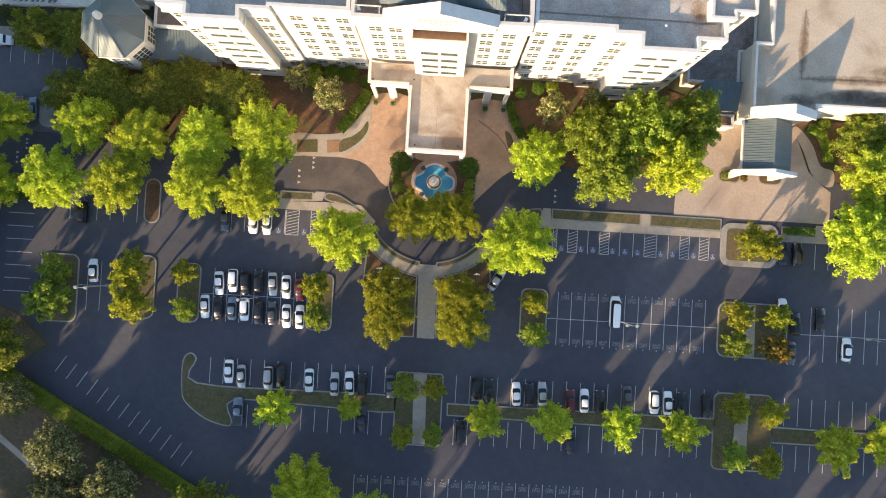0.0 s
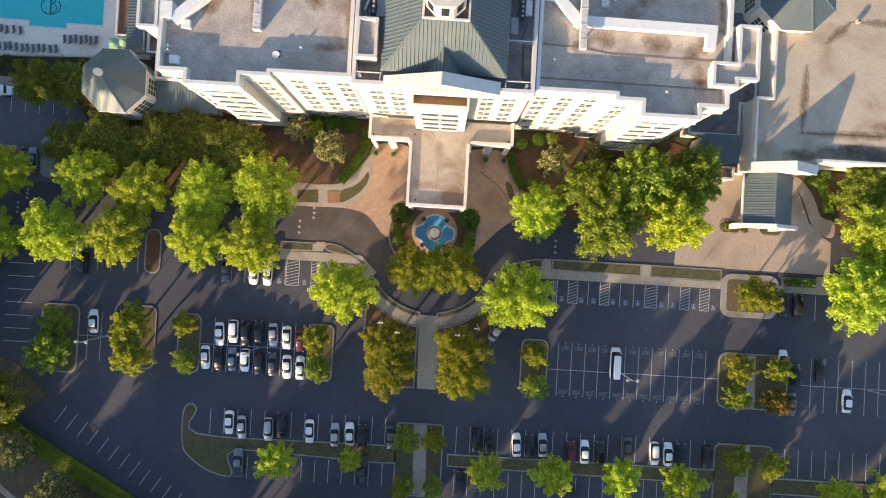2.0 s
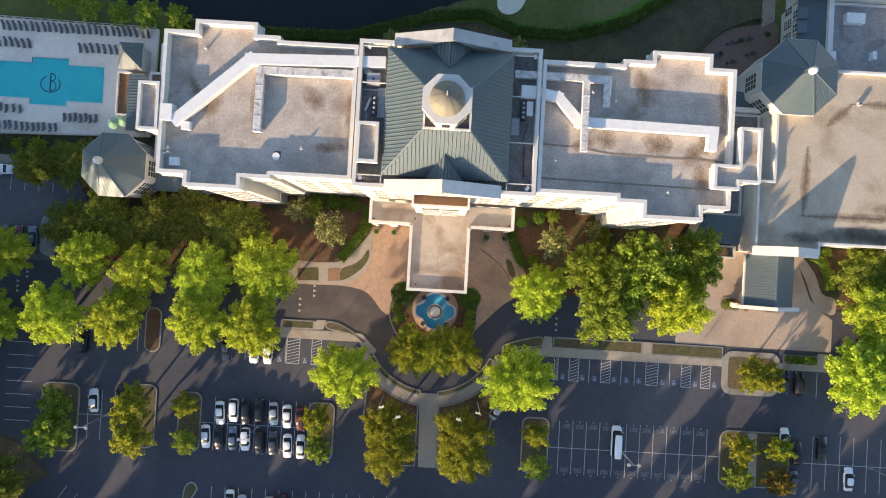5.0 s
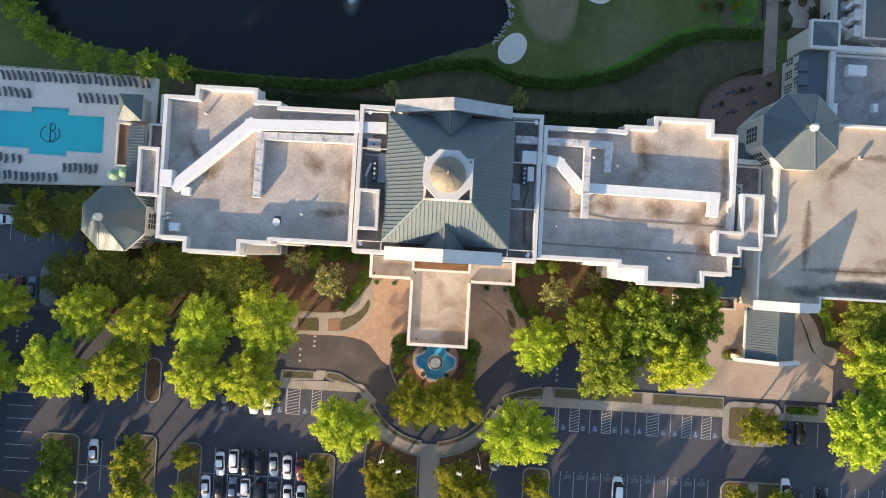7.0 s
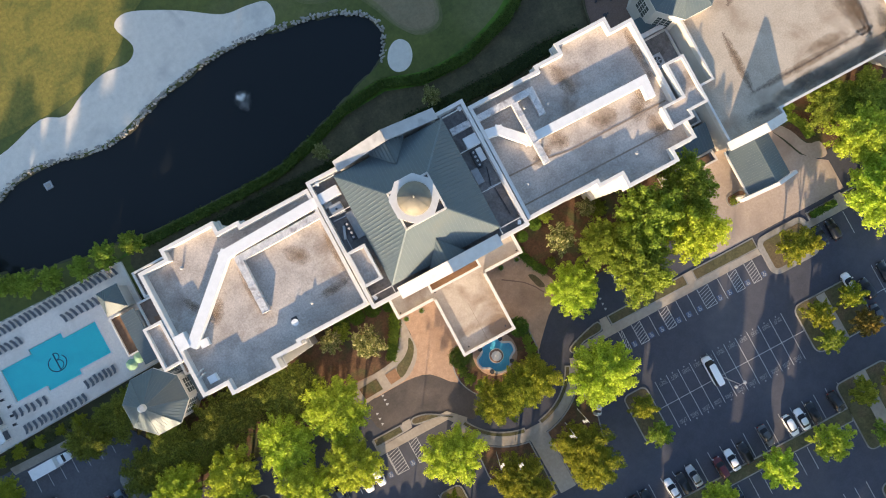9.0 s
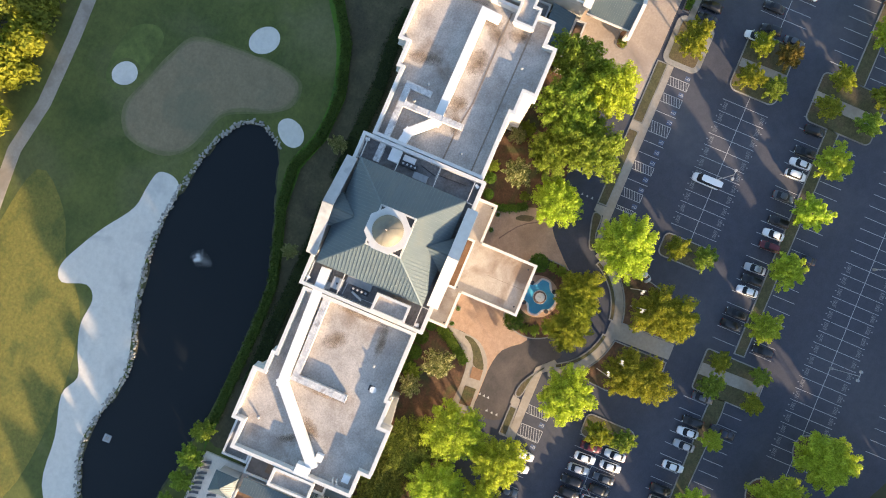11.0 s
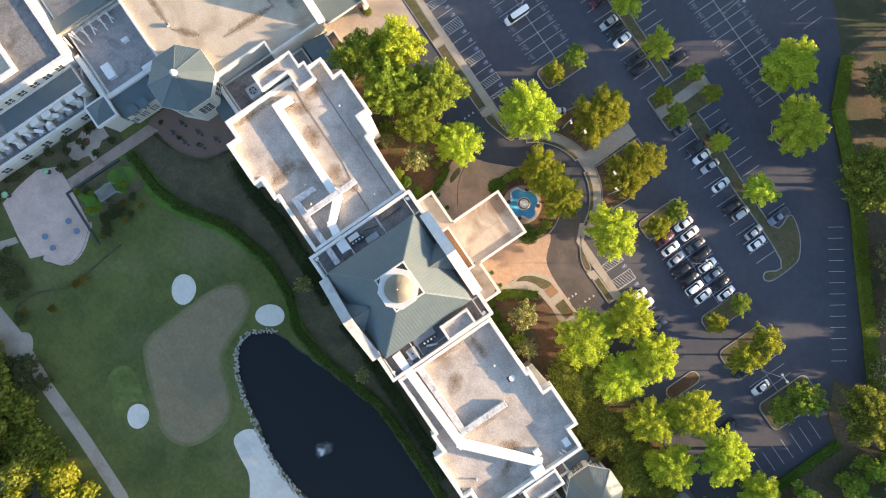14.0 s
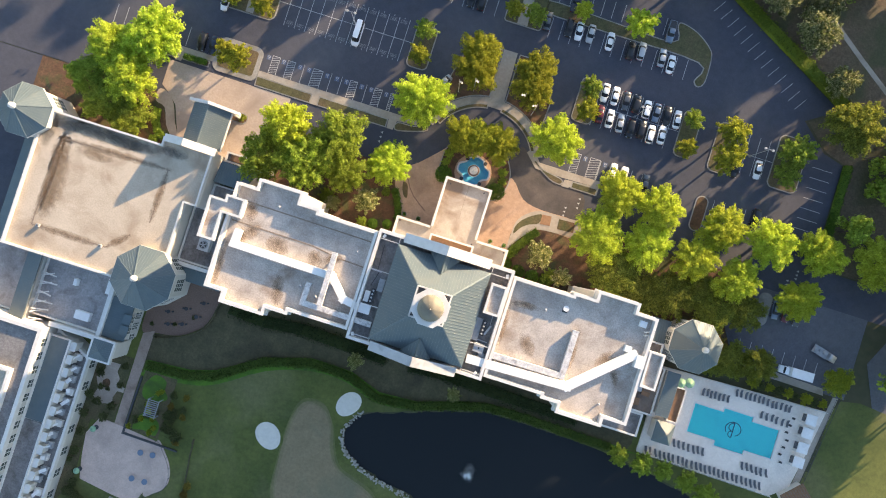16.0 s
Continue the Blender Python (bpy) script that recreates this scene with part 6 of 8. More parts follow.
dish.matrix_basis = pose(-28.87, 39.1, Z_ROOF + 0.06, 0, 0, 0)


def duct(pts, w, h, mat, label, z=Z_ROOF + 0.25):
    """A boxed air duct along the roof on short feet, with joint flanges."""
    ob = thing("air_duct", label, "duct", "roof ducts")
    for i, (a, b) in enumerate(zip(pts, pts[1:])):
        bm = bmesh.new()
        d = (Vector(b) - Vector(a)).normalized() * (w / 2 - 0.02 * i)
        beam(bm, (a[0] - d.x * (i > 0), a[1] - d.y * (i > 0), z + h / 2 + 0.004 * i), (b[0] + d.x * (i < len(pts) - 2), b[1] + d.y * (i < len(pts) - 2), z + h / 2 + 0.004 * i), w - 0.01 * i, h)
        run = part("duct_run", bm, mat, ob)
        L = math.dist(a, b)
        for k in range(1, int(L / 2.4) + 1 if mat is duct_patched else 1):
            p = Vector(a).lerp(Vector(b), k * 2.4 / L if k * 2.4 < L else 1)
            e = (Vector(b) - Vector(a)).normalized()
            part("flange", beam(bmesh.new(), (p.x - e.x * 0.05, p.y - e.y * 0.05, z + h / 2), (p.x + e.x * 0.05, p.y + e.y * 0.05, z + h / 2), w + 0.1, h + 0.1), mat, run)
            part("foot", boxed(p.x - 0.15, p.x + 0.15, p.y - 0.15, p.y + 0.15, Z_ROOF, z), dark_metal, run)
    return ob


duct([(-12.5, 54.7), (-33.6, 54.0), (-45.2, 43.4)], 1.7, 1.3, duct_metal, "large white air duct bent across the gravel roof")
rooftop_unit(-47.0, -45.2, 43.6, 46.2, Z_ROOF + 0.1, 1.6, duct_metal, 0, "white duct plenum box on the roof")
duct([(-17.4, 52.6), (-32.0, 52.4), (-32.1, 42.8)], 1.2, 1.0, duct_patched, "patched foil air duct with a long branch")
duct([(11.4, 51.5), (14.8, 50.9), (18.4, 47.2), (39.4, 46.9), (39.2, 43.8)], 1.5, 1.1, duct_metal, "large white air duct bent across the gravel roof")
duct([(7.9, 54.2), (22.5, 54.1), (22.4, 49.8)], 1.1, 0.9, duct_patched, "patched foil air duct with a hooked end")
duct([(18.9, 53.4), (19.0, 42.4)], 1.0, 0.9, duct_patched, "straight patched foil air duct crossing another", Z_ROOF + 1.45)
# seams and dirt lines on the east roof
for pts in (((13, 43.6), (18.5, 43.4), (24, 42.6), (41.5, 42.4)), ((13, 38.2), (41, 37.9)),):
    for a, b in zip(pts, pts[1:]):
        bm = bmesh.new()
        beam(bm, (*a, Z_ROOF + 0.07), (*b, Z_ROOF + 0.07), 0.28, 0.06)
        part("roof_joint", bm, roof_dirt, wing_e)



def soft_patch(name, c1, c2, most):
    """A thin stain or painted shade whose edge fades out unevenly."""
    m, nt, b = nodes_of(name, 0.95)
    tc = nt.nodes.new("ShaderNodeTexCoord")
    n1 = nt.nodes.new("ShaderNodeTexNoise")
    n1.inputs["Scale"].default_value, n1.inputs["Detail"].default_value, n1.inputs["Roughness"].default_value = 0.7, 6, 0.6
    nt.links.new(tc.outputs["Object"], n1.inputs["Vector"])
    ramp = nt.nodes.new("ShaderNodeValToRGB")
    ramp.color_ramp.elements[0].color, ramp.color_ramp.elements[1].color = (*c1, 1), (*c2, 1)
    nt.links.new(n1.outputs["Fac"], ramp.inputs["Fac"])
    nt.links.new(ramp.outputs["Color"], b.inputs["Base Color"])
    sub, length = nt.nodes.new("ShaderNodeVectorMath"), nt.nodes.new("ShaderNodeVectorMath")
    sub.operation, length.operation = "MULTIPLY_ADD", "LENGTH"
    sub.inputs[1].default_value, sub.inputs[2].default_value = (2, 2, 0), (-1, -1, 0)
    nt.links.new(tc.outputs["Generated"], sub.inputs[0])
    nt.links.new(sub.outputs[0], length.inputs[0])
    wide, rag, cut = (nt.nodes.new("ShaderNodeMapRange") for _ in range(3))
    for node, row in ((wide, (0.1, 1.0, 1.0, 0.0)), (rag, (0.3, 0.7, -0.35, 0.35))):
        for key, v in zip(("From Min", "From Max", "To Min", "To Max"), row):
            node.inputs[key].default_value = v
    nt.links.new(length.outputs["Value"], wide.inputs["Value"])
    nt.links.new(n1.outputs["Fac"], rag.inputs["Value"])
    add, edge = nt.nodes.new("ShaderNodeMath"), nt.nodes.new("ShaderNodeMath")
    edge.operation = "MULTIPLY"
    nt.links.new(wide.outputs["Result"], add.inputs[0])
    nt.links.new(rag.outputs["Result"], add.inputs[1])
    for key, v in zip(("From Min", "From Max", "To Min", "To Max"), (0.0, 1.3, 0.0, most)):
        cut.inputs[key].default_value = v
    nt.links.new(add.outputs[0], cut.inputs["Value"])
    rim = nt.nodes.new("ShaderNodeMapRange")
    for key, v in zip(("From Min", "From Max", "To Min", "To Max"), (0.0, 0.3, 0.0, 1.0)):
        rim.inputs[key].default_value = v
    nt.links.new(wide.outputs["Result"], rim.inputs["Value"])
    nt.links.new(cut.outputs["Result"], edge.inputs[0])
    nt.links.new(rim.outputs["Result"], edge.inputs[1])
    clear, mix = nt.nodes.new("ShaderNodeBsdfTransparent"), nt.nodes.new("ShaderNodeMixShader")
    nt.links.new(edge.outputs[0], mix.inputs["Fac"])
    nt.links.new(clear.outputs[0], mix.inputs[1])
    nt.links.new(b.outputs[0], mix.inputs[2])
    nt.links.new(mix.outputs[0], nt.nodes["Material Output"].inputs["Surface"])
    return m


soft_brown = soft_patch("faded_brown_stain", (0.20, 0.115, 0.055), (0.36, 0.245, 0.15), 0.42)
# dark tone for shade painted along the annexe parapet
soft_shade = soft_patch("faded_parapet_shade", (0.08, 0.075, 0.075), (0.18, 0.165, 0.15), 0.45)


def blot(parent, x, y, rx, ry, z, mat, seed, label, turn=0.0):
    """A faded stain or painted shade lying on a flat roof."""
    ob = part("roof_stain", prismed(ellipse(0, 0, rx * 1.9, ry * 1.9, 24), 0, 0.012 + 0.0012 * (seed % 7)), mat, parent, label)
    ob.matrix_basis = pose(x, y, z, 0, 0, turn)


for k, (x, y, rx, ry, turn) in enumerate(((31.0, 44.6, 1.6, 1.3, 0), (23.0, 44.8, 1.0, 1.2, 20), (36.8, 43.2, 1.3, 0.9, 60), (38.6, 45.2, 0.6, 1.4, 0), (41.2, 52.0, 0.5, 3.4, 0), (19.4, 44.0, 1.3, 0.7, 30), (38.2, 39.4, 0.8, 1.5, 10), (28.2, 53.5, 0.8, 2.2, 10))):
    blot(wing_e, x, y, rx, ry, Z_ROOF + 0.066, soft_brown, k + 3, "brown stain on the gravel roof", turn)
for k, (x, y, rx, ry, turn) in enumerate(((-23.6, 48.6, 0.9, 1.6, 40), (-39.6, 46.6, 0.8, 1.6, -40), (-32.9, 47.5, 0.5, 3.0, 0), (-42.6, 49.6, 0.5, 1.2, 30), (-21.0, 41.0, 1.8, 0.5, 5), (-17.8, 46.0, 0.5, 3.2, 0))):
    blot(wing_w, x, y, rx, ry, Z_ROOF + 0.066, soft_brown, k + 13, "brown stain on the gravel roof", turn)

# entrance canopy
can = thing("entrance_canopy", "white entrance canopy with stained flat roof on square piers", "canopy")
TEE = [(-8.3, 18.2), (3.1, 18.2), (3.1, 30.5), (11.3, 30.5), (11.3, 34.9), (-16.1, 34.9), (-16.1, 30.5), (-8.3, 30.5)]
ob = part("roof_slab", prismed(inset(TEE, 0.2), 8.9, 9.5), stucco, can)
part("roof_deck", prismed(inset(TEE, 0.45), 9.49, 9.56), canopy_roof_mat, ob, "rust-stained flat roof")
bm = bmesh.new()
for a, b in zip(TEE, TEE[1:] + TEE[:1]):
    if a[1] > 34 and b[1] > 34:
        continue
    d = (Vector(b) - Vector(a)).normalized()
    o = Vector((-d.y, d.x)) * 0.27
    e = d * 0.27
    h = 0.003 * (abs(d.x) > 0.5)
    beam(bm, (a[0] + o.x, a[1] + o.y, 9.45 + h), (b[0] + o.x, b[1] + o.y, 9.45 + h), 0.54, 1.4)
part("parapet", bm, trim_white, ob)
for x, y in ((-6.6, 19.4), (1.6, 19.6), (-15.2, 31.4), (10.4, 31.4), (-7.4, 31.8)):
    part("roof_drain", tubed(x, y, 9.5, 9.6, 0.18, 0.18, 10), dark_metal, ob)
part("roof_joint", boxed(-2.75, -2.68, 18.8, 27.0, 9.5, 9.572), roof_dirt, ob)


def arch_side(a, b, z0, z1, deep=0.6):
    """A deep lintel with haunches between two piers."""
    a, b = Vector(a), Vector(b)
    L, d = (b - a).length, (b - a).normalized()
    bm = bmesh.new()
    r = L / 2 - 0.7
    for k in range(12):
        t0, t1 = k / 12, (k + 1) / 12
        s0, s1 = -r * math.cos(math.pi * t0), -r * math.cos(math.pi * t1)
        h = z1 - 0.9 - 0.35 * (abs(t0 + t1 - 1) > 0.8)
        m0, m1 = a + d * (L / 2 + s0), a + d * (L / 2 + s1)
        beam(bm, (m0.x, m0.y, (h + z1) / 2), (m1.x, m1.y, (h + z1) / 2), deep, z1 - h)
    for p, q in ((a, a + d * 0.72), (b - d * 0.72, b)):
        beam(bm, (p.x, p.y, z1 / 2), (q.x, q.y, z1 / 2), deep, z1)
    return bm


for a, b, zt in (((-8.0, 18.5), (-8.0, 24.6), 8.8), ((-8.0, 24.6), (-8.0, 30.6), 8.8), ((2.8, 18.5), (2.8, 24.6), 8.8), ((2.8, 24.6), (2.8, 30.6), 8.8), ((-8.0, 18.5), (2.8, 18.5), 8.8), ((-15.8, 30.8), (-11.9, 30.8), 8.8), ((-11.9, 30.8), (-8.0, 30.8), 8.8), ((2.9, 30.8), (6.9, 30.8), 8.8), ((6.9, 30.8), (11.0, 30.8), 8.8)):
    part("lintel_wall", arch_side(a, b, 3.2, zt), stucco, can)
for x in (-15.6, -12.0, 6.9, 10.6):
    ob = thing("planter", "round stone urn with a clipped plant", "planter", "entrance planters")
    part("urn", tubed(x, 29.3, 0.04, 0.9, 0.4, 0.62, 14), kerb_mat, ob)
    lf = new("plant", leaf_cloud("plant", np.random.default_rng(int(x * 10) + 400), [(x, 29.3, 1.1, 0.5)], 220, 0.12, leaf_hedge))
    lf.parent = ob

# octagonal turrets
def turret(x, y, r, z_eave, z_top, label, turn=22.5):
    ob = thing("turret_pavilion", label, "pavilion")
    part("wall", prismed(ellipse(x, y, r - 0.6, r - 0.6, 8, turn), 0, z_eave - 0.1), stucco, ob)
    part("eave", prismed(ellipse(x, y, r + 0.05, r + 0.05, 8, turn), z_eave - 0.35, z_eave - 0.02), trim_white, ob)
    bm, sm = bmesh.new(), bmesh.new()
    p = ellipse(x, y, r, r, 8, turn)
    for a, b in zip(p, p[1:] + p[:1]):
        face(bm, (*a, z_eave), (*b, z_eave), (x, y, z_top))
        e = (Vector(b) - Vector(a)).length
        seams(sm, (*a, z_eave), (*b, z_eave), (x, y, z_top), (x, y, z_top), 0.62, 0.06, 0.04)
        beam(sm, (*a, z_eave + 0.05), (x, y, z_top + 0.05), 0.2, 0.12)
    rf = part("roof", bm, teal, ob, "teal standing-seam octagonal roof")
    part("roof_seam", sm, teal_rib, rf)
    cap = tube(bmesh.new(), x, y, z_top - 0.35, z_top + 0.5, 0.75, 0.65, 12)
    tube(cap, x, y, z_top + 0.5, z_top + 1.0, 0.65, 0.1, 12)
    part("finial", cap, trim_white, ob, "white cap")
    for k in range(8):
        a = radians(45 * k + turn + 22.5)
        rr = (r - 0.6) * math.cos(radians(22.5)) - 0.02
        w = window_unit(ob, x + rr * math.cos(a), y + rr * math.sin(a), z_eave * 0.55, 3.0, 3.8, 3, 4)
        w.matrix_basis = Matrix.Translation((x + rr * math.cos(a), y + rr * math.sin(a), z_eave * 0.55)) @ Matrix.Rotation(a + radians(90), 4, "Z")
    return ob


turret(-65.3, 38.8, 6.5, 8.9, 14.0, "octagonal pavilion with a teal metal roof near the pool")
turret(63.2, 62.4, 7.7, 11.0, 14.9, "octagonal turret with a teal metal roof on the annexe")
turret(101.6, 33.4, 6.6, 11.0, 15.0, "octagonal turret with a teal metal roof at the annexe corner")


def low_block(name, line, z, label, roof, wall=stucco, par=0.5, parent=None, t=0.4):
    ob = thing(name, label, "building")
    part("wall", prismed(inset(line, 0.1), 0, z), wall, ob)
    part("roof_deck", prismed(inset(line, 0.3), z - 0.05, z + 0.06), roof, ob)
    if par:
        part("parapet", ring_wall(bmesh.new(), line, t, z - 0.6, z + par), trim_white, ob)
    return ob


def lean_roof(name, a, b, c, d, za, zc, label, mat=teal):
    """A metal roof slope from eave a-b up to c-d, closed below by a wall."""
    ob = thing(name, label, "roof")
    bm = bmesh.new()
    face(bm, (*a, za), (*b, za), (*c, zc), (*d, zc))
    face(bm, (*a, za - 0.25), (*d, zc - 0.25), (*c, zc - 0.25), (*b, za - 0.25))
    for p, q, zp, zq in ((a, b, za, za), (b, c, za, zc), (c, d, zc, zc), (d, a, zc, za)):
        face(bm, (*p, zp - 0.25), (*q, zq - 0.25), (*q, zq), (*p, zp))
    rf = part("roof", bm, mat, ob)
    part("roof_seam", seams(bmesh.new(), (*a, za), (*b, za), (*c, zc), (*d, zc), 0.6, 0.07, 0.08), teal_rib, rf)
    part("wall", prismed(inset([a, b, c, d], 0.3), 0, min(za, zc) - 0.24), stucco, ob)
    return ob


# low link between the pavilion, the hotel and the pool
lean_roof("link_roof", (-60.6, 34.8), (-47.4, 34.8), (-47.4, 40.5), (-60.0, 40.5), 3.2, 4.4, "low teal metal roof between pavilion and hotel")
low_block("link_building", [(-59.5, 40.6), (-50.9, 40.6), (-50.9, 46.0), (-59.5, 46.0)], 5.0, "low white link building with a brown floor", court_deck)
lean_roof("pool_link_roof", (-62.6, 46.4), (-62.6, 57.6), (-66.0, 57.6), (-66.0, 46.4), 5.0, 4.6, "narrow teal metal roof beside the pool deck")
low_block("pool_store", [(-69.2, 49.6), (-66.4, 49.6), (-66.4, 58.4), (-69.2, 58.4)], 2.6, "narrow open store with white walls and dark floor", wood_brown, par=0.5, t=0.3)
low_block("pool_court", [(-62.3, 46.2), (-50.9, 46.2), (-50.9, 58.4), (-62.3, 58.4)], 3.4, "low service court with a brown deck", court_deck)
low_block("pool_stair", [(-60.5, 58.6), (-47.5, 58.6), (-47.5, 64.4), (-60.5, 64.4)], 3.0, "low grey terrace block beside the pool", membrane)


rng = random.Random(61)
for k in range(12):
    x, y = rng.uniform(-61.0, -52.5), rng.uniform(47.4, 57.2)
    ob = thing("storage_crate", "weathered timber crate on the brown court deck", "crate", "court crates")
    w, d, h = rng.uniform(0.5, 1.3), rng.uniform(0.5, 1.0), rng.uniform(0.5, 1.1)
    part("box", boxed(-w, w, -d, d, 0, h), (wood_brown, machine_grey, canvas_white, dark_metal)[k % 4], ob)
    part("lid", boxed(-w - 0.05, w + 0.05, -d - 0.05, d + 0.05, h, h + 0.08), (machine_grey, wood_brown, trim_white, wood_brown)[k % 4], ob)
    ob.matrix_basis = pose(x, y, 3.46, 0, 0, rng.uniform(-30, 30))


def hip_hut(name, x0, x1, y0, y1, z, zt, label):
    ob = thing(name, label, "pavilion")
    part("wall", boxed(x0 + 0.4, x1 - 0.4, y0 + 0.4, y1 - 0.4, 0, z - 0.2), stucco, ob)
    bm, sm, c = bmesh.new(), bmesh.new(), ((x0 + x1) / 2, (y0 + y1) / 2)
    p = [(x0, y0), (x1, y0), (x1, y1), (x0, y1)]
    for a, b in zip(p, p[1:] + p[:1]):
        face(bm, (*a, z), (*b, z), (*c, zt))
        face(bm, (*b, z - 0.2), (*a, z - 0.2), (*a, z), (*b, z))
        seams(sm, (*a, z), (*b, z), (*c, zt), (*c, zt), 0.5, 0.06, 0.07)
    face(bm, *[(*q, z - 0.2) for q in p[::-1]])
    rf = part("roof", bm, teal, ob, "teal metal hip roof")
    part("roof_seam", sm, teal_rib, rf)
    part("fascia", ring_wall(bmesh.new(), p, 0.25, z - 0.45, z - 0.02), trim_white, ob)
    return ob


hip_hut("pool_hut", -68.3, -63.6, 58.6, 63.8, 4.6, 7.0, "small square pool hut with a teal hip roof")
tower = hip_hut("garden_tower", 65.9, 70.8, 79.7, 84.4, 8.8, 9.9, "square white garden tower with a teal hip roof")
for y in (81.0, 83.1):
    for z in (2.2, 6.2):
        window_unit(tower, 66.4, y, z, 1.3, 2.4, 2, 3, "w")
part("parapet", ring_wall(bmesh.new(), [(65.5, 79.3), (71.2, 79.3), (71.2, 84.8), (65.5, 84.8)], 0.42, 8.0, 8.9), trim_white, tower, "white coping round the tower roof")

# annexe
ANNEX = [(57.2, 29.3), (69.6, 29.3), (69.6, 31.3), (98.6, 31.3), (98.6, 64.8), (60.2, 64.8), (60.2, 43.0), (57.2, 43.0)]
annex = low_block("annexe_building", ANNEX, 8.6, "large flat-roofed white annexe with a pale gravel roof", annex_roof_mat, par=0.8, t=0.45)
# dirty roof joints on the annexe, with grit lying along them
rng = random.Random(33)
for pts in (((66.5, 36.6), (92.5, 37.0)), ((92.5, 37.0), (93.4, 58.6)), ((93.4, 58.6), (75.0, 58.6)), ((75.0, 58.6), (70.2, 54.0)), ((66.5, 36.6), (66.8, 50.0))):
    n = max(6, int(math.dist(*pts) / 1.2))
    e = (Vector(pts[1]) - Vector(pts[0])).normalized()
    o = Vector((-e.y, e.x))
    L = math.dist(*pts)
    c = Vector(pts[0]).lerp(Vector(pts[1]), 0.5)
    blot(annex, c.x, c.y, L * 0.3, 0.6, 8.664, soft_brown, n, "brown stain along a roof joint", math.degrees(math.atan2(e.y, e.x)))
    bm = bmesh.new()
    for k in range(int(L / 0.55)):  # short ticks of caught grit across the joint
        p = Vector(pts[0]).lerp(Vector(pts[1]), (k + rng.uniform(0.2, 0.8)) * 0.55 / L)
        a, b = p + o * rng.uniform(0.05, 0.42), p - o * rng.uniform(0.05, 0.42)
        beam(bm, (a.x, a.y, 8.66), (b.x, b.y, 8.66), rng.uniform(0.1, 0.24), 0.03 + 0.01 * rng.random())
    tagged(part("roof_dirt", bm, roof_dirt, annex, "gritty dirt along a roof joint"), kind="stuff")
    part("roof_joint", prismed([tuple(Vector(pts[0]) + o * 0.12), tuple(Vector(pts[1]) + o * 0.12), tuple(Vector(pts[1]) - o * 0.12), tuple(Vector(pts[0]) - o * 0.12)], 8.6, 8.676), roof_dirt, annex)
# smudges that paint the soft shadow along the south parapet
for k, (x, y, rx, ry, turn) in enumerate(((73.5, 33.2, 2.6, 0.9, 5), (79.0, 33.6, 2.4, 1.1, -8), (85.5, 33.0, 3.4, 0.8, 0), (92.0, 33.6, 2.6, 1.2, 12), (96.4, 36.0, 1.0, 2.6, 0), (66.5, 32.4, 2.2, 0.8, 0))):
    blot(annex, x, y, rx, ry, 8.664, soft_shade, k + 23, "dark smudge with the parapet's shade painted in", turn)
for k, (x, y, rx, ry, turn) in enumerate(((91.2, 46.0, 1.6, 6.0, 4), (92.0, 41.0, 1.4, 3.0, 4), (83.0, 33.4, 9.0, 1.2, 0), (84.0, 38.4, 3.0, 1.0, 0), (91.6, 52.0, 1.1, 3.0, 0))):
    blot(annex, x, y, rx, ry, 8.664, soft_brown, k + 33, "brown stain on the pale gravel roof", turn)
for x, y in ((76, 58.6), (91.5, 58.4)):
    rooftop_unit(x - 0.35, x + 0.35, y - 0.35, y + 0.35, 8.72, 0.7, machine_grey, 1, "small grey roof fan on the annexe")
ob = thing("annexe_gable", "white gabled parapet over the side entrance", "gable")
bm = bmesh.new()
prof = [(57.0, 7.6), (69.0, 7.6), (69.0, 9.3), (63.2, 12.8), (57.0, 9.3)]
f = [bm.verts.new((x, 28.8, z)) for x, z in prof]
b = [bm.verts.new((x, 30.2, z)) for x, z in prof]
bm.faces.new(f)
bm.faces.new(b[::-1])
for i in range(5):
    bm.faces.new((f[(i + 1) % 5], f[i], b[i], b[(i + 1) % 5]))
part("gable_wall", bm, stucco, ob)
bm = bmesh.new()
beam(bm, (56.7, 29.5, 9.3), (63.2, 29.5, 12.95), 1.8, 0.25)
beam(bm, (69.3, 29.5, 9.3), (63.2, 29.5, 12.95), 1.8, 0.25)
part("coping", bm, trim_white, ob)
# side porch
porch = thing("side_porch", "side entrance porch with a teal gabled metal roof", "canopy")
bm, sm = bmesh.new(), bmesh.new()
PX0, PX1, PXM, PY0, PY1, PE, PR = 57.3, 66.7, 62.0, 18.8, 28.8, 6.3, 8.8
for a, b, c, d in (((PX0, PY1), (PX0, PY0), (PXM, PY0), (PXM, PY1)), ((PX1, PY0), (PX1, PY1), (PXM, PY1), (PXM, PY0))):
    face(bm, (*a, PE), (*b, PE), (*c, PR), (*d, PR))
    face(bm, (*b, PE - 0.2), (*a, PE - 0.2), (*d, PR - 0.2), (*c, PR - 0.2))
    face(bm, (*b, PE - 0.2), (*a, PE - 0.2), (*a, PE), (*b, PE))
    seams(sm, (*a, PE), (*b, PE), (*c, PR), (*d, PR), 0.5, 0.07, 0.08)
beam(sm, (PXM, PY0, PR + 0.04), (PXM, PY1, PR + 0.04), 0.24, 0.12)
rf = part("roof", bm, teal, porch, "teal standing-seam gabled roof")
part("roof_seam", sm, teal_rib, rf)
part("fascia", boxed(PX0 - 0.25, PX0 + 0.1, PY0, PY1, PE - 0.5, PE - 0.02), trim_white, porch)
bm = bmesh.new()
prof = [(55.6, 5.0), (68.0, 5.0), (68.0, 6.5), (62.0, 9.6), (55.6, 6.5)]
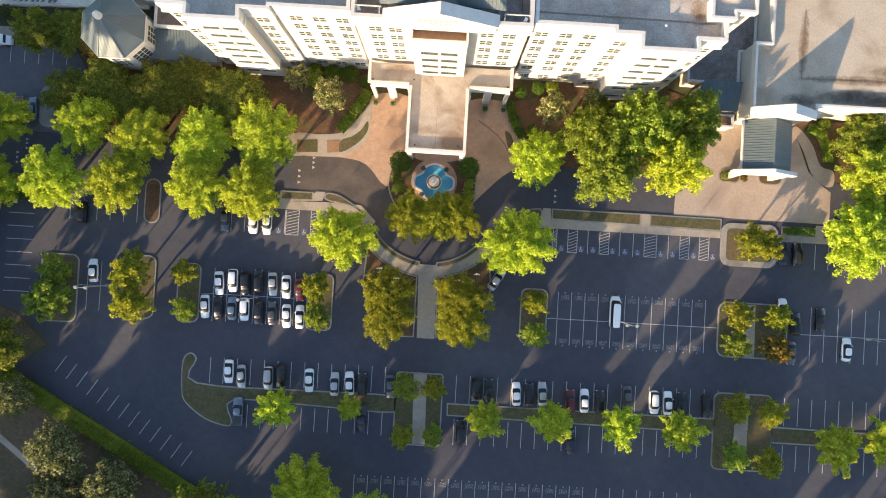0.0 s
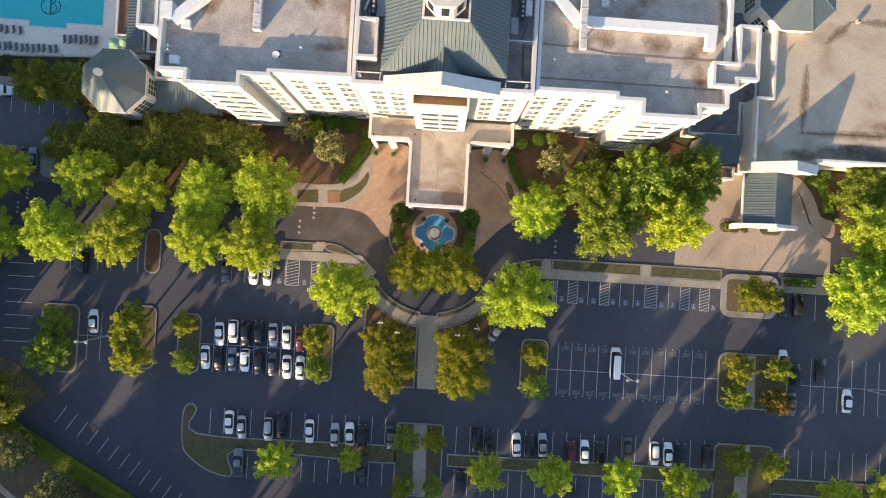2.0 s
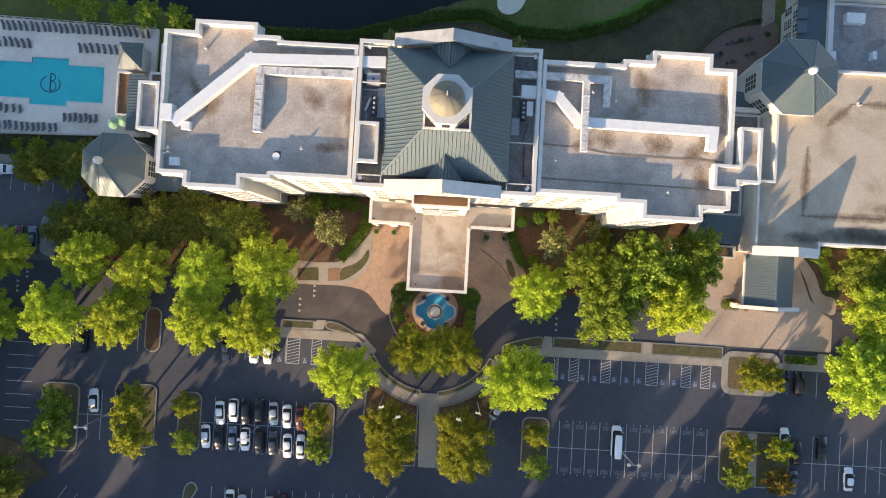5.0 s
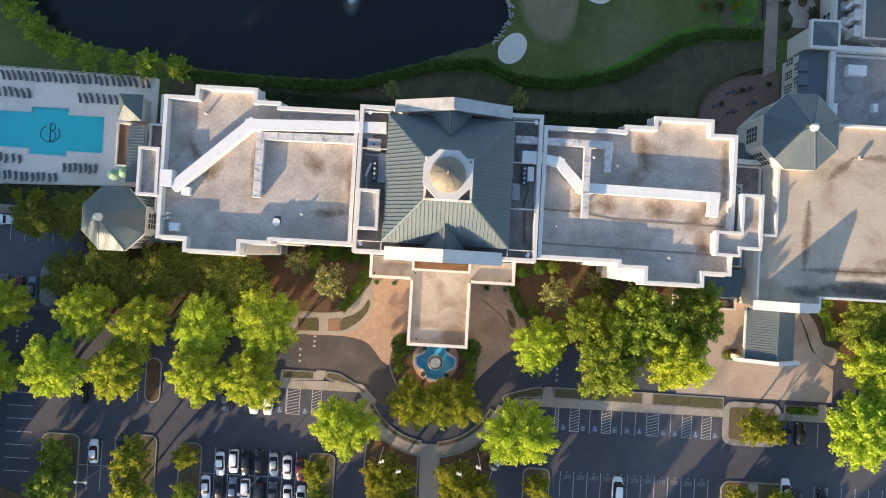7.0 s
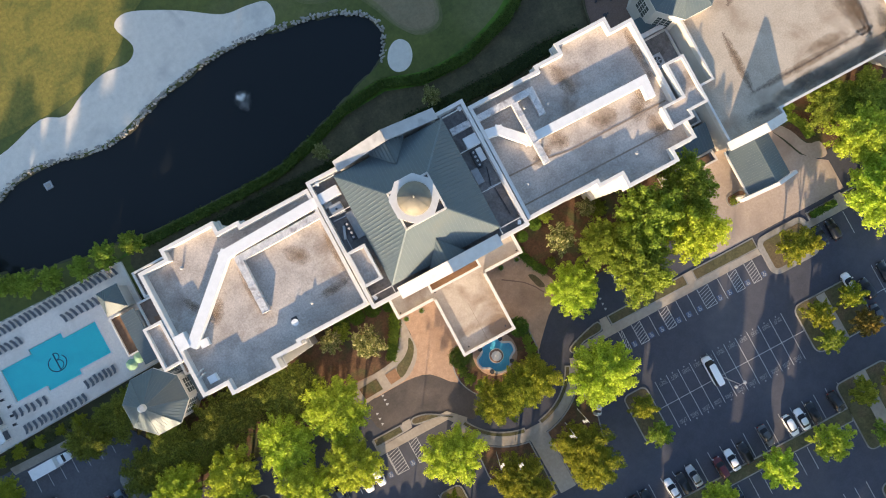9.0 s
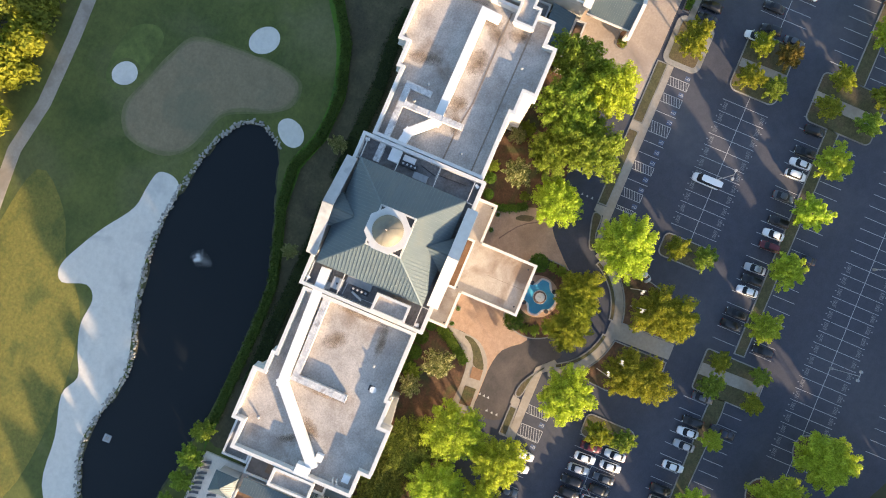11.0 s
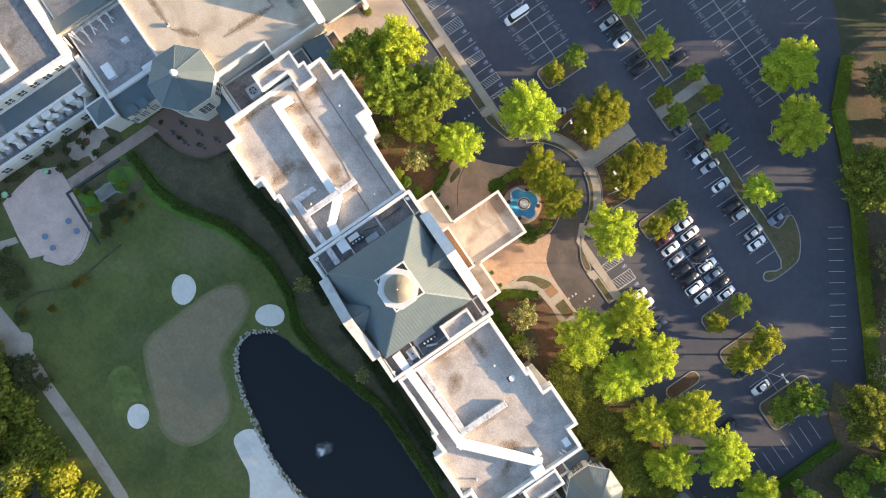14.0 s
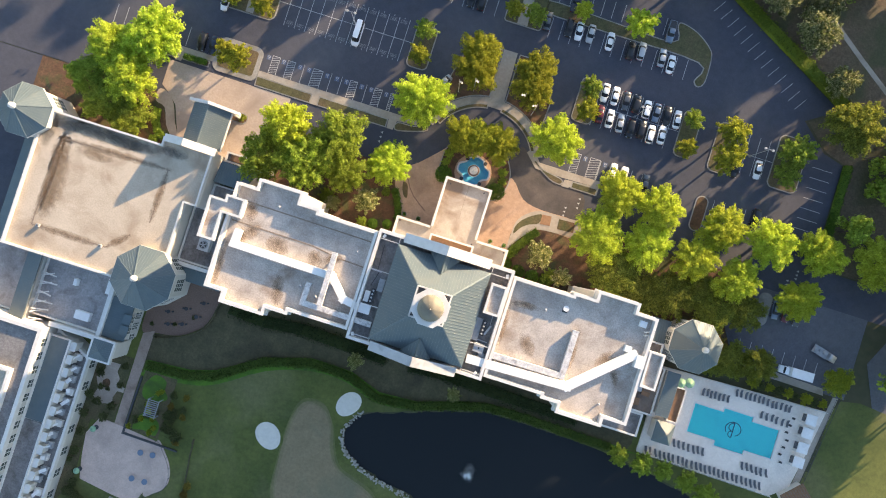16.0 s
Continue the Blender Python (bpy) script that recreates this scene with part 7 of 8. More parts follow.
f = [bm.verts.new((x, 18.2, z)) for x, z in prof]
b = [bm.verts.new((x, 18.9, z)) for x, z in prof]
bm.faces.new(f)
bm.faces.new(b[::-1])
for i in range(5):
    bm.faces.new((f[(i + 1) % 5], f[i], b[i], b[(i + 1) % 5]))
part("gable_wall", bm, trim_white, porch)
for x in (57.4, 66.2):
    part("pier", boxed(x - 0.5, x + 0.5, 18.1, 19.0, 0, 5.1), stucco, porch)
island(rounded(55.6, 60.2, 17.2, 20.0, 1.3), mulch, "kerbed bed at the foot of the side porch")
island(rounded(63.8, 68.8, 17.2, 20.0, 1.3), mulch, "kerbed bed at the foot of the side porch")
plant("dim", 56.6, 18.6, 1.0, 0)
plant("rust", 60.4, 18.3, 0.9, 0)

# service yard between hotel and annexe
low_block("service_yard", [(46.6, 36.4), (57.0, 36.4), (57.0, 42.9), (60.0, 42.9), (60.0, 56.8), (46.6, 56.8)], 3.6, "low grey service roof between hotel and annexe", membrane)
low_block("yard_wall", [(50.4, 56.9), (60.0, 56.9), (60.0, 57.8), (50.4, 57.8)], 5.2, "white wall closing the service yard", trim_white, par=0.1)
lean_roof("yard_roof", (48.0, 61.4), (56.4, 61.4), (58.4, 58.0), (48.0, 58.0), 3.6, 4.6, "small teal metal roof beside the service yard")
lean_roof("service_roof", (46.8, 30.6), (56.4, 30.6), (56.4, 36.0), (49.0, 36.0), 5.2, 6.6, "low teal metal roof beside the hotel")
low_block("loading_bay", [(45.0, 27.8), (56.6, 27.8), (56.6, 30.4), (45.0, 30.4)], 3.0, "white loading bay with a brown crate", membrane)
tagged(link_mesh("crate", boxed(52.0, 55.2, 28.4, 29.8, 3.06, 3.9), wood_brown), "brown timber crate on the loading bay", "crate")
cooler = tagged(link_mesh("cooling_unit", boxed(53.0, 55.8, 50.0, 52.9, 3.66, 5.2), coping_grey), "pale grey cooling unit with a large round fan", "air conditioner", "rooftop machines")
part("fan_ring", tubed(54.4, 51.45, 5.2, 5.5, 1.05, 1.0, 20), machine_grey, cooler)
fan = part("fan_throat", tubed(54.4, 51.45, 5.5, 5.53, 0.86, 0.86, 20), dark_metal, cooler)
for k in range(5):
    c, d = math.cos(1.2566 * k), math.sin(1.2566 * k)
    part("blade", beam(bmesh.new(), (54.4 + 0.1 * c, 51.45 + 0.1 * d, 5.55), (54.4 + 0.8 * c, 51.45 + 0.8 * d, 5.55), 0.26, 0.03), machine_grey, fan)
rooftop_unit(52.6, 53.4, 44.6, 45.4, 3.7, 0.9, duct_metal, 0, "small white roof vent box")

# north-east hotel ranges and their courts
low_block("court_roof", [(70.6, 65.0), (89.2, 65.0), (89.2, 79.6), (70.6, 79.6)], 5.0, "flat grey service roof behind the annexe", pale_membrane, par=0.6)
for a in ((71.6, 73.0, 66.0, 69.6), (74.8, 78.4, 75.4, 77.4), (80.2, 81.0, 68.4, 70.0)):
    rooftop_unit(a[0], a[1], a[2], a[3], 5.12, 1.2, duct_metal, 0, "white rooftop air handler")
lean_roof("long_roof", (89.2, 65.0), (89.2, 92.0), (93.4, 92.0), (93.4, 65.0), 7.7, 6.6, "long narrow teal metal roof")
rng = random.Random(21)
rack = thing("pipe_rack", "tangle of pale pipes and braces along the service roof", "pipework")
for k in range(9):
    y = 69.0 + 2.3 * k
    part("pipe", beam(bmesh.new(), (88.8, y, 6.4), (86.0 - rng.uniform(0, 1.6), y + rng.uniform(-1, 1.2), 5.5), 0.28, 0.24), trim_white, rack)
    part("brace", beam(bmesh.new(), (88.8, y + 0.9, 6.4), (86.4, y - 0.2, 5.5), 0.28, 0.24), trim_white, rack)
gallery = lean_roof("gallery_roof", (65.2, 69.4), (65.2, 79.4), (70.5, 79.4), (70.5, 69.4), 6.2, 6.7, "white gallery with arched windows under a teal metal roof")
for y in (73.2, 75.9):
    window_unit(gallery, 65.45, y, 2.5, 1.7, 2.5, 3, 4, "w")
    part("arch_head", prismed([(65.28, y - 0.9), (65.5, y - 0.9), (65.5, y + 0.9), (65.28, y + 0.9)], 3.95, 4.3), trim_white, gallery)
for y in (73.8, 76.6):
    dormer = part("dormer", boxed(64.9, 66.6, y - 1.0, y + 1.0, 4.9, 6.7), stucco, gallery, "white dormer with a teal cap")
    part("cap", boxed(64.7, 66.7, y - 1.15, y + 1.15, 6.7, 6.85), teal, dormer)
    window_unit(dormer, 64.95, y, 5.8, 1.5, 1.3, 2, 2, "w")
for y in (70.6, 78.6):
    window_unit(gallery, 65.45, y, 2.6, 1.4, 2.2, 2, 3, "w")
part("parapet", boxed(70.5, 71.5, 66.6, 79.5, 4.0, 7.4), trim_white, gallery, "broad white parapet")
low_block("garden_wall", [(70.9, 79.7), (83.0, 79.7), (83.0, 80.7), (70.9, 80.7)], 7.2, "broad white coped wall beside the garden tower", trim_white, par=0.1)
low_range = low_block("range_building", [(72.6, 86.0), (82.0, 81.2), (82.0, 126.0), (72.6, 126.0)], 4.0, "white guest range with balconies and a dark teal roof", membrane, par=0.7, t=0.6)
up = part("upper_storey", boxed(76.8, 82.0, 82.6, 126.0, 3.9, 6.4), stucco, low_range)
part("teal_roof", boxed(77.2, 81.8, 83.0, 103.4, 6.38, 6.6), teal, up, "flat dark teal metal roof")
part("grey_roof", boxed(77.2, 81.8, 103.6, 125.6, 6.38, 6.56), membrane, up)
for x in (76.7, 81.8):
    part("parapet", boxed(x, x + 0.45, 82.5, 126.0, 6.2, 7.1), trim_white, up)
high_range = low_block("high_range", [(82.2, 81.0), (112.0, 81.0), (112.0, 126.0), (82.2, 126.0)], 9.4, "white upper guest range with a grey roof", membrane, par=0.8, t=0.9)
for k in range(12):
    window_unit(high_range, 82.3, 84.6 + 3.4 * k, 7.8, 1.9, 2.2, 2, 2, "w")
for k in range(13):
    y = 84.0 + 3.22 * k
    bay = part("bay_window", boxed(75.5, 76.9, y - 0.95, y + 0.95, 3.9, 6.5), stucco, up, "white bay window")
    window_unit(bay, 75.6, y, 5.2, 1.5, 1.8, 2, 2, "w")
    part("cap", boxed(75.35, 77.2, y - 1.1, y + 1.1, 6.5, 6.62), trim_white, bay)
for k in range(7):
    window_unit(low_range, 72.72, 88.0 + 5.6 * k, 2.3, 2.0, 2.2, 2, 2, "w")
low_block("roof_court", [(86.0, 92.0), (98.0, 92.0), (98.0, 106.0), (86.0, 106.0)], 9.7, "pale sunken court roof with a yellow lit floor", annex_roof_mat, par=0.9, t=0.7)
rng = random.Random(5)
for k in range(14):
    x, y = 74.2 + rng.uniform(0, 1.6), 86.4 + 2.85 * k + rng.uniform(-0.4, 0.4)
    ob = thing("balcony", "small white balcony with a canvas screen", "balcony", "range balconies")
    part("slab", boxed(x - 0.9, x + 0.9, y - 0.8, y + 0.8, 4.06, 4.9), machine_grey if k % 3 else trim_white, ob)
    bm = beam(bmesh.new(), (x - rng.uniform(0.3, 0.9), y - rng.uniform(0.2, 0.9), 5.6), (x + rng.uniform(0.2, 0.9), y + rng.uniform(-0.3, 0.8), 5.9), rng.uniform(0.4, 1.1), 0.08)
    part("screen", bm, canvas_white, ob)
    part("post", boxed(x - 0.06, x + 0.06, y - 0.3, y - 0.18, 4.9, 5.75), trim_white, ob)
low_block("east_court", [(93.6, 65.0), (125.0, 65.0), (125.0, 80.8), (93.6, 80.8)], 3.8, "grey flat roofs of the service court", pale_membrane, par=0.4)

lean_roof("east_eave_roof", (98.9, 37.5), (98.9, 64.4), (102.6, 64.4), (102.6, 37.5), 7.8, 6.8, "long teal metal eave roof on the far side of the annexe")

# garden, terrace and patio
sheet("patio", spline([(61.0, 76.6), (55, 75.4), (50.2, 71.6), (48.6, 66.6), (48.8, 62), (56, 57.2), (63, 60), (64.8, 70), (64.6, 77)], 4), 0.06, patio_mat, "dark brick patio behind the turret", "paving")
bm = bmesh.new()
arcp = spline([(61.0, 76.8), (55, 75.8), (49.9, 71.9), (48.2, 66.6), (48.6, 62.0)], 6)[:24]
for a, b in zip(arcp, arcp[1:]):
    beam(bm, (*a, 0.45), (*b, 0.45), 0.26, 0.9)
tagged(link_mesh("patio_wall", bm, berm_mat), "low curved stone wall round the patio", "wall", kind="structure")
sheet("garden_path", [(61.4, 76.2), (64.1, 77.6), (64.0, 101.6), (61.6, 102.4)], 0.07, garden_brick, "straight pinkish garden path", "paving")
sheet("garden_bed", [(64.3, 84.4), (73.0, 84.4), (73.0, 126), (69.6, 118), (70, 102), (64.3, 101.4)], 0.05, grass_dull, "dull planted garden beds", "planting bed")
sheet("garden_court", [(69.6, 97.9), (71.2, 96.2), (70.6, 94), (71.8, 91.5), (70.6, 89.4), (70.1, 86.8), (67, 86.8), (67.2, 88.8), (66.1, 90.3), (66.4, 91.8), (64.2, 92.2), (64.2, 93.4), (65.8, 93.4), (66.4, 95.2), (66.0, 96.9), (67.8, 97.2)], 0.075, drive_mat, "pale paved garden court with a stepped outline", "paving")
sheet("court_bed", ellipse(69.0, 92.3, 1.0, 1.2, 12), 0.12, mulch, "round brown bed in the garden court", "planting bed")
for k, (x, y, r) in enumerate(((65.4, 86.6, 1.0), (71.6, 86.4, 1.2), (65.2, 91.6, 0.9), (65.6, 97, 1.2), (66.6, 100, 1.3), (71.8, 95.6, 1.2), (71.6, 100.6, 1.2), (71, 105, 1.2), (70.8, 110, 1.3), (68, 93.4, 0.6), (62.6, 74.6, 0.6), (57, 73, 0.6), (53, 70, 0.6))):
    plant("shrub", x, y, r, k)
ROUND = spline([(52.6, 102.4), (49.3, 104.7), (47.0, 108.4), (46.7, 112.2), (49.1, 114.8), (51.9, 115.5)], 5)[:26]
sheet("terrace", [(70, 105.6), (67.8, 100.9), (62.7, 101.3)] + ROUND + [(53.2, 118.8), (59.3, 118.3), (68, 116.9), (69.3, 111)], 0.12, terrace_mat, "round-ended pink paved terrace", "paving", 0.2)
tr = thing("terrace_railing", "low dark railing round the terrace end", "railing")
for a, b in zip(ROUND, ROUND[1:]):
    part("rail", beam(bmesh.new(), (*a, 1.0), (*b, 1.0), 0.07, 0.05), dark_metal, tr)
for p in ROUND[::3]:
    part("post", boxed(p[0] - 0.06, p[0] + 0.06, p[1] - 0.06, p[1] + 0.06, 0.1, 1.02), dark_metal, tr)
sheet("terrace_lawn", spline([(50.9, 100.6), (45.6, 103.2), (43.4, 109), (43.2, 115.3), (45.2, 118.4), (48.4, 121.4), (52.6, 120), (54, 116), (55, 106), (53.4, 101.6)], 4), 0.026, grass_golf, "shaded green lawn round the terrace end", "lawn")
EDGE = spline([(43.9, 100.3), (43.4, 103.6), (42.7, 109), (42.5, 115.3), (44.0, 118.8), (45.5, 122.8), (45.2, 127)], 5)[:31]
for a, b in zip(EDGE, EDGE[1:]):
    tagged(link_mesh("edging_stone", beam(bmesh.new(), (*a, 0.1), (*b, 0.1), 0.3, 0.24), berm_mat), "dark edging stone round the terrace lawn", "edging", kind="structure")
sheet("garden_link_path", [(58.0, 119.0), (59.5, 118.9), (61.2, 124), (64, 131), (62, 131.5), (59.2, 124.8)], 0.05, walk_mat, "short pale path beside the terrace", "pavement")
sheet("path_pad", spline([(46, 134), (41.4, 133), (38.8, 129.2), (36.2, 129.4), (34, 132), (36, 136), (44, 137.4)], 4), 0.042, walk_mat, "wide grey pad of the cart path", "pavement")
for k, (x, y, r) in enumerate(((54, 122.4, 1.8), (51.6, 125.3, 2.0), (51.0, 121.9, 1.3), (48.2, 126.2, 1.8), (47.9, 122.8, 1.2), (56.2, 124.2, 1.6), (57.5, 121.6, 1.2), (54.4, 128.6, 2.2), (59.6, 128.4, 2.0), (66, 121.6, 1.8), (69.5, 120, 1.5), (63.4, 121.4, 1.3), (32.2, 131.6, 2.6), (42, 127.6, 1.8), (26.3, 131.4, 2.2), (30.4, 134.0, 3.0), (27.6, 135.6, 2.6), (35.0, 135.8, 2.4))):
    plant("shrub", x, y, r, k)
for x, y in ((39.9, 120.4), (41.4, 110.2), (41.6, 112.4), (43.0, 126.5)):
    plant("rust", x, y, 1.1, 0)
for x, y in ((67.6, 103.2), (68.3, 114.2)):
    ob = thing("terrace_parasol", "pale green parasol over a terrace table", "parasol", "terrace parasols")
    bm = bmesh.new()
    p = ellipse(x, y, 0.8, 0.8, 8)
    for a, b in zip(p, p[1:] + p[:1]):
        face(bm, (*a, 2.3), (*b, 2.3), (x, y, 2.8))
        face(bm, (*b, 2.16), (*a, 2.16), (*a, 2.3), (*b, 2.3))
    part("canopy", bm, canvas_green, ob)
    part("pole", tubed(x, y, 0.12, 2.75, 0.03, 0.03, 8), pole_metal, ob)
    part("table", tubed(x, y, 0.8, 0.84, 0.6, 0.6, 12), dark_metal, ob)
sheet("garden_bed_low", [(52.2, 86.2), (60.6, 86.2), (60.7, 101.6), (52.4, 101.8)], 0.048, grass_dull, "dim planted bed round the fresh turf", "planting bed")
sheet("garden_turf", spline([(59.4, 101.0), (58.5, 97.2), (56.4, 96.4), (53.6, 97.8), (53.0, 99.6), (53.6, 101.3), (56.6, 100.7)], 4), 0.06, grass_bright, "small ragged patch of fresh bright turf", "lawn")
sheet("garden_turf_north", spline([(59.0, 92.9), (59.9, 90.6), (59.2, 88.4), (57.6, 86.6), (54.8, 87.4), (54.4, 89.6), (53.2, 91.6), (55.8, 93.2)], 4), 0.06, grass_bright, "second ragged patch of fresh bright turf", "lawn")
sheet("garden_fence_walk", [(60.7, 88), (61.1, 88), (61.4, 103.0), (46.8, 103.4), (46.8, 103.0), (60.9, 102.5)], 0.4, dark_metal, "low dark edging round the garden turf", "edging", 0.5)
perg = thing("pergola", "dark timber pergola over the bright turf", "pergola")
for k in range(9):
    part("slat", boxed(53.9, 56.9, 92.0 + 0.5 * k, 92.14 + 0.5 * k, 2.3, 2.45), machine_grey, perg)
for x in (54.1, 56.7):
    part("rail", boxed(x - 0.08, x + 0.08, 91.8, 96.4, 2.12, 2.3), machine_grey, perg)
    for y in (92.0, 96.2):
        part("post", boxed(x - 0.09, x + 0.09, y - 0.09, y + 0.09, 0.06, 2.2), machine_grey, perg)
for k in range(14):
    rr = random.Random(k)
    plant("gold" if k % 3 else "shrub", 53 + rr.uniform(0, 7.4), 88.6 + rr.uniform(0, 12.4), 0.8, k)
for k, (x, y) in enumerate(((52.4, 69.6), (55.2, 72.4), (58.6, 73.4), (51.6, 65.8), (55.4, 68.4), (59.4, 70.4))):
    ob = thing("patio_table", "dark metal patio table with two stools", "table", "patio tables")
    part("tabletop", tubed(x, y, 0.78, 0.82, 0.5, 0.5, 12), dark_metal, ob)
    part("column", tubed(x, y, 0.1, 0.78, 0.06, 0.06, 8), dark_metal, ob)
    for sx in (-1, 1):
        part("stool", tubed(x + sx * 0.85, y + 0.2 * sx, 0.1, 0.52, 0.2, 0.24, 10), dark_metal, ob)
rr = random.Random(77)
for k in range(16):
    plant("rust" if k % 4 == 0 else "shrub", 47.4 + rr.uniform(0, 5.0), 88.4 + rr.uniform(0, 13.0), rr.uniform(0.8, 1.5), k)
for k in range(9):
    plant("shrub", 67.2 + rr.uniform(0, 4.6), 99.6 + 2.6 * k if k > 3 else 86.0 + 3.6 * k, rr.uniform(0.8, 1.3), k)
for x, y in ((55.2, 105.9), (52.1, 105.6), (55.3, 112.6), (52.0, 112.5)):
    ob = thing("terrace_table", "round terrace table with a blue cloth", "table", "terrace tables")
    part("tabletop", tubed(x, y, 0.82, 0.86, 0.75, 0.75, 16), PAINTS["blue"], ob)
    part("column", tubed(x, y, 0.12, 0.82, 0.08, 0.08, 8), dark_metal, ob)

# ---- pool ----
DZ = 0.5  # deck height above the ground
pool_n = [(-95.5, 60.0), (-88.4, 60.0), (-88.4, 61.1), (-80.8, 61.1), (-80.8, 59.8), (-73.4, 59.8), (-73.4, 56.0)]
pool_s = [(-73.4, 56.0), (-73.4, 52.4), (-80.8, 52.4), (-80.8, 51.4), (-88.4, 51.4), (-88.4, 52.6), (-95.5, 52.6), (-95.5, 56.0)]
bm = bmesh.new()
prism(bm, [(-103.6, 56.0), (-95.5, 56.0)] + pool_n + [(-62.8, 56.0), (-62.8, 68.3), (-97.6, 69.0), (-101.8, 65.6)], -0.05, DZ)
prism(bm, [(-105.4, 44.6), (-63.2, 46.0), (-62.8, 56.0)] + pool_s + [(-103.6, 56.0)], -0.05, DZ)
tagged(link_mesh("pool_deck", bm, deck_mat), "pale concrete pool deck", "paving", kind="structure")
basin = [(-95.5, 52.6), (-88.4, 52.6), (-88.4, 51.4), (-80.8, 51.4), (-80.8, 52.4), (-73.4, 52.4), (-73.4, 59.8), (-80.8, 59.8), (-80.8, 61.1), (-88.4, 61.1), (-88.4, 60.0), (-95.5, 60.0)]
tagged(link_mesh("pool_floor", prismed(basin, -0.04, 0.05), pool_tile), "bright blue plaster pool floor", "pool", kind="structure")
bm = bmesh.new()
face(bm, *[(*p, 0.38) for p in basin])
pw = tagged(link_mesh("water_pool", bm, pool_water), "clear water of the swimming pool", "water", kind="structure")
pw.visible_shadow = False
tagged(link_mesh("pool_coping", ring_wall(bmesh.new(), inset(basin, -0.35), 0.33, 0.3, DZ + 0.03), trim_white), "pale coping round the pool", "coping", kind="structure")
bm = bmesh.new()
for k in range(3):
    box(bm, -88.3, -80.9, 60.9 - 0.35 * (k + 1), 60.9 - 0.35 * k, 0.0, 0.34 - 0.09 * k)
tagged(link_mesh("pool_steps", bm, pool_tile), "blue tiled steps into the pool", "steps", kind="structure")
bm = bmesh.new()
for k in range(22):  # emblem on the pool floor: an open ring with a bar and two loops
    a0, a1 = radians(115 + 13 * k), radians(128 + 13 * k)
    beam(bm, (-84.5 + 2.0 * math.cos(a0), 55.8 + 1.7 * math.sin(a0), 0.06), (-84.5 + 2.0 * math.cos(a1), 55.8 + 1.7 * math.sin(a1), 0.06), 0.2, 0.03)
for cy, r in ((57.2, 0.8), (55.4, 1.0)):
    for k in range(8):
        a0, a1 = radians(-90 + 22.5 * k), radians(-67.5 + 22.5 * k)
        beam(bm, (-84.4 + 1.1 * r * math.cos(a0), cy + r * math.sin(a0), 0.062), (-84.4 + 1.1 * r * math.cos(a1), cy + r * math.sin(a1), 0.062), 0.18, 0.03)
beam(bm, (-84.5, 54.2, 0.064), (-84.5, 58.0, 0.064), 0.26, 0.03)
tagged(link_mesh("pool_emblem", bm, tile_navy), "navy tiled emblem on the pool floor", "emblem", kind="structure")


def lounger(x, y, turn):
    ob = thing("sun_lounger", "grey sling sun lounger on the pool deck", "lounger", "pool loungers")
    bm = bmesh.new()
    for s in (-0.3, 0.3):
        beam(bm, (s, -0.95, 0.32), (s, 0.35, 0.32), 0.06, 0.06)
    part("frame", bm, pole_metal, ob)
    part("seat", boxed(-0.28, 0.28, -0.95, 0.3, 0.33, 0.38), cushion, ob)
    bk = bmesh.new()
    beam(bk, (0, 0.3, 0.36), (0, 0.95, 0.78), 0.56, 0.05)
    part("backrest", bk, cushion, ob)
    for sx in (-0.3, 0.3):
        for sy in (-0.85, 0.3):
            part("leg", boxed(sx - 0.03, sx + 0.03, sy - 0.03, sy + 0.03, 0, 0.32), pole_metal, ob)
    ob.matrix_basis = pose(x, y, DZ, 0, 0, turn)
    return ob


first = None
rng = random.Random(9)
for x0, x1, n, y, turn in ((-94.4, -64.8, 26, 67.2, 14), (-95.0, -88.8, 6, 63.7, 14), (-78.4, -71.0, 7, 63.4, 14), (-96.6, -89.8, 6, 50.2, 190), (-80.6, -74.2, 7, 49.0, 190), (-96.2, -82.4, 13, 46.7, 190)):
    for k in range(n):
        x = x0 + (x1 - x0) * k / (n - 1) + rng.uniform(-0.1, 0.1)
        if first is None:
            first = lounger(x, y, turn)
        else:
            copy_thing(first, pose(x, y + rng.uniform(-0.15, 0.15), DZ, 0, 0, turn + rng.uniform(-6, 6)))
for k, y in enumerate((47.5, 50.9, 54.7, 58.4)):
    ob = thing("cabana", "white canvas cabana on four posts", "cabana", "pool cabanas")
    bm = bmesh.new()
    p = [(-102.1, y - 1.3), (-99.5, y - 1.3), (-99.5, y + 1.3), (-102.1, y + 1.3)]
    for a, b in zip(p, p[1:] + p[:1]):
        face(bm, (*a, 2.9), (*b, 2.9), (-100.8, y, 3.2))
        face(bm, (*b, 2.6), (*a, 2.6), (*a, 2.9), (*b, 2.9))
    part("canopy", bm, canvas_white, ob)
    for x, yy in p:
        part("post", boxed(x - 0.05 + 0.1 * (x < -101), x + 0.05 + 0.1 * (x < -101), yy - 0.05, yy + 0.05, DZ, 2.65), trim_white, ob)
    part("daybed", boxed(-101.7, -100.0, y - 0.9, y + 0.9, DZ, DZ + 0.45), cushion, ob)
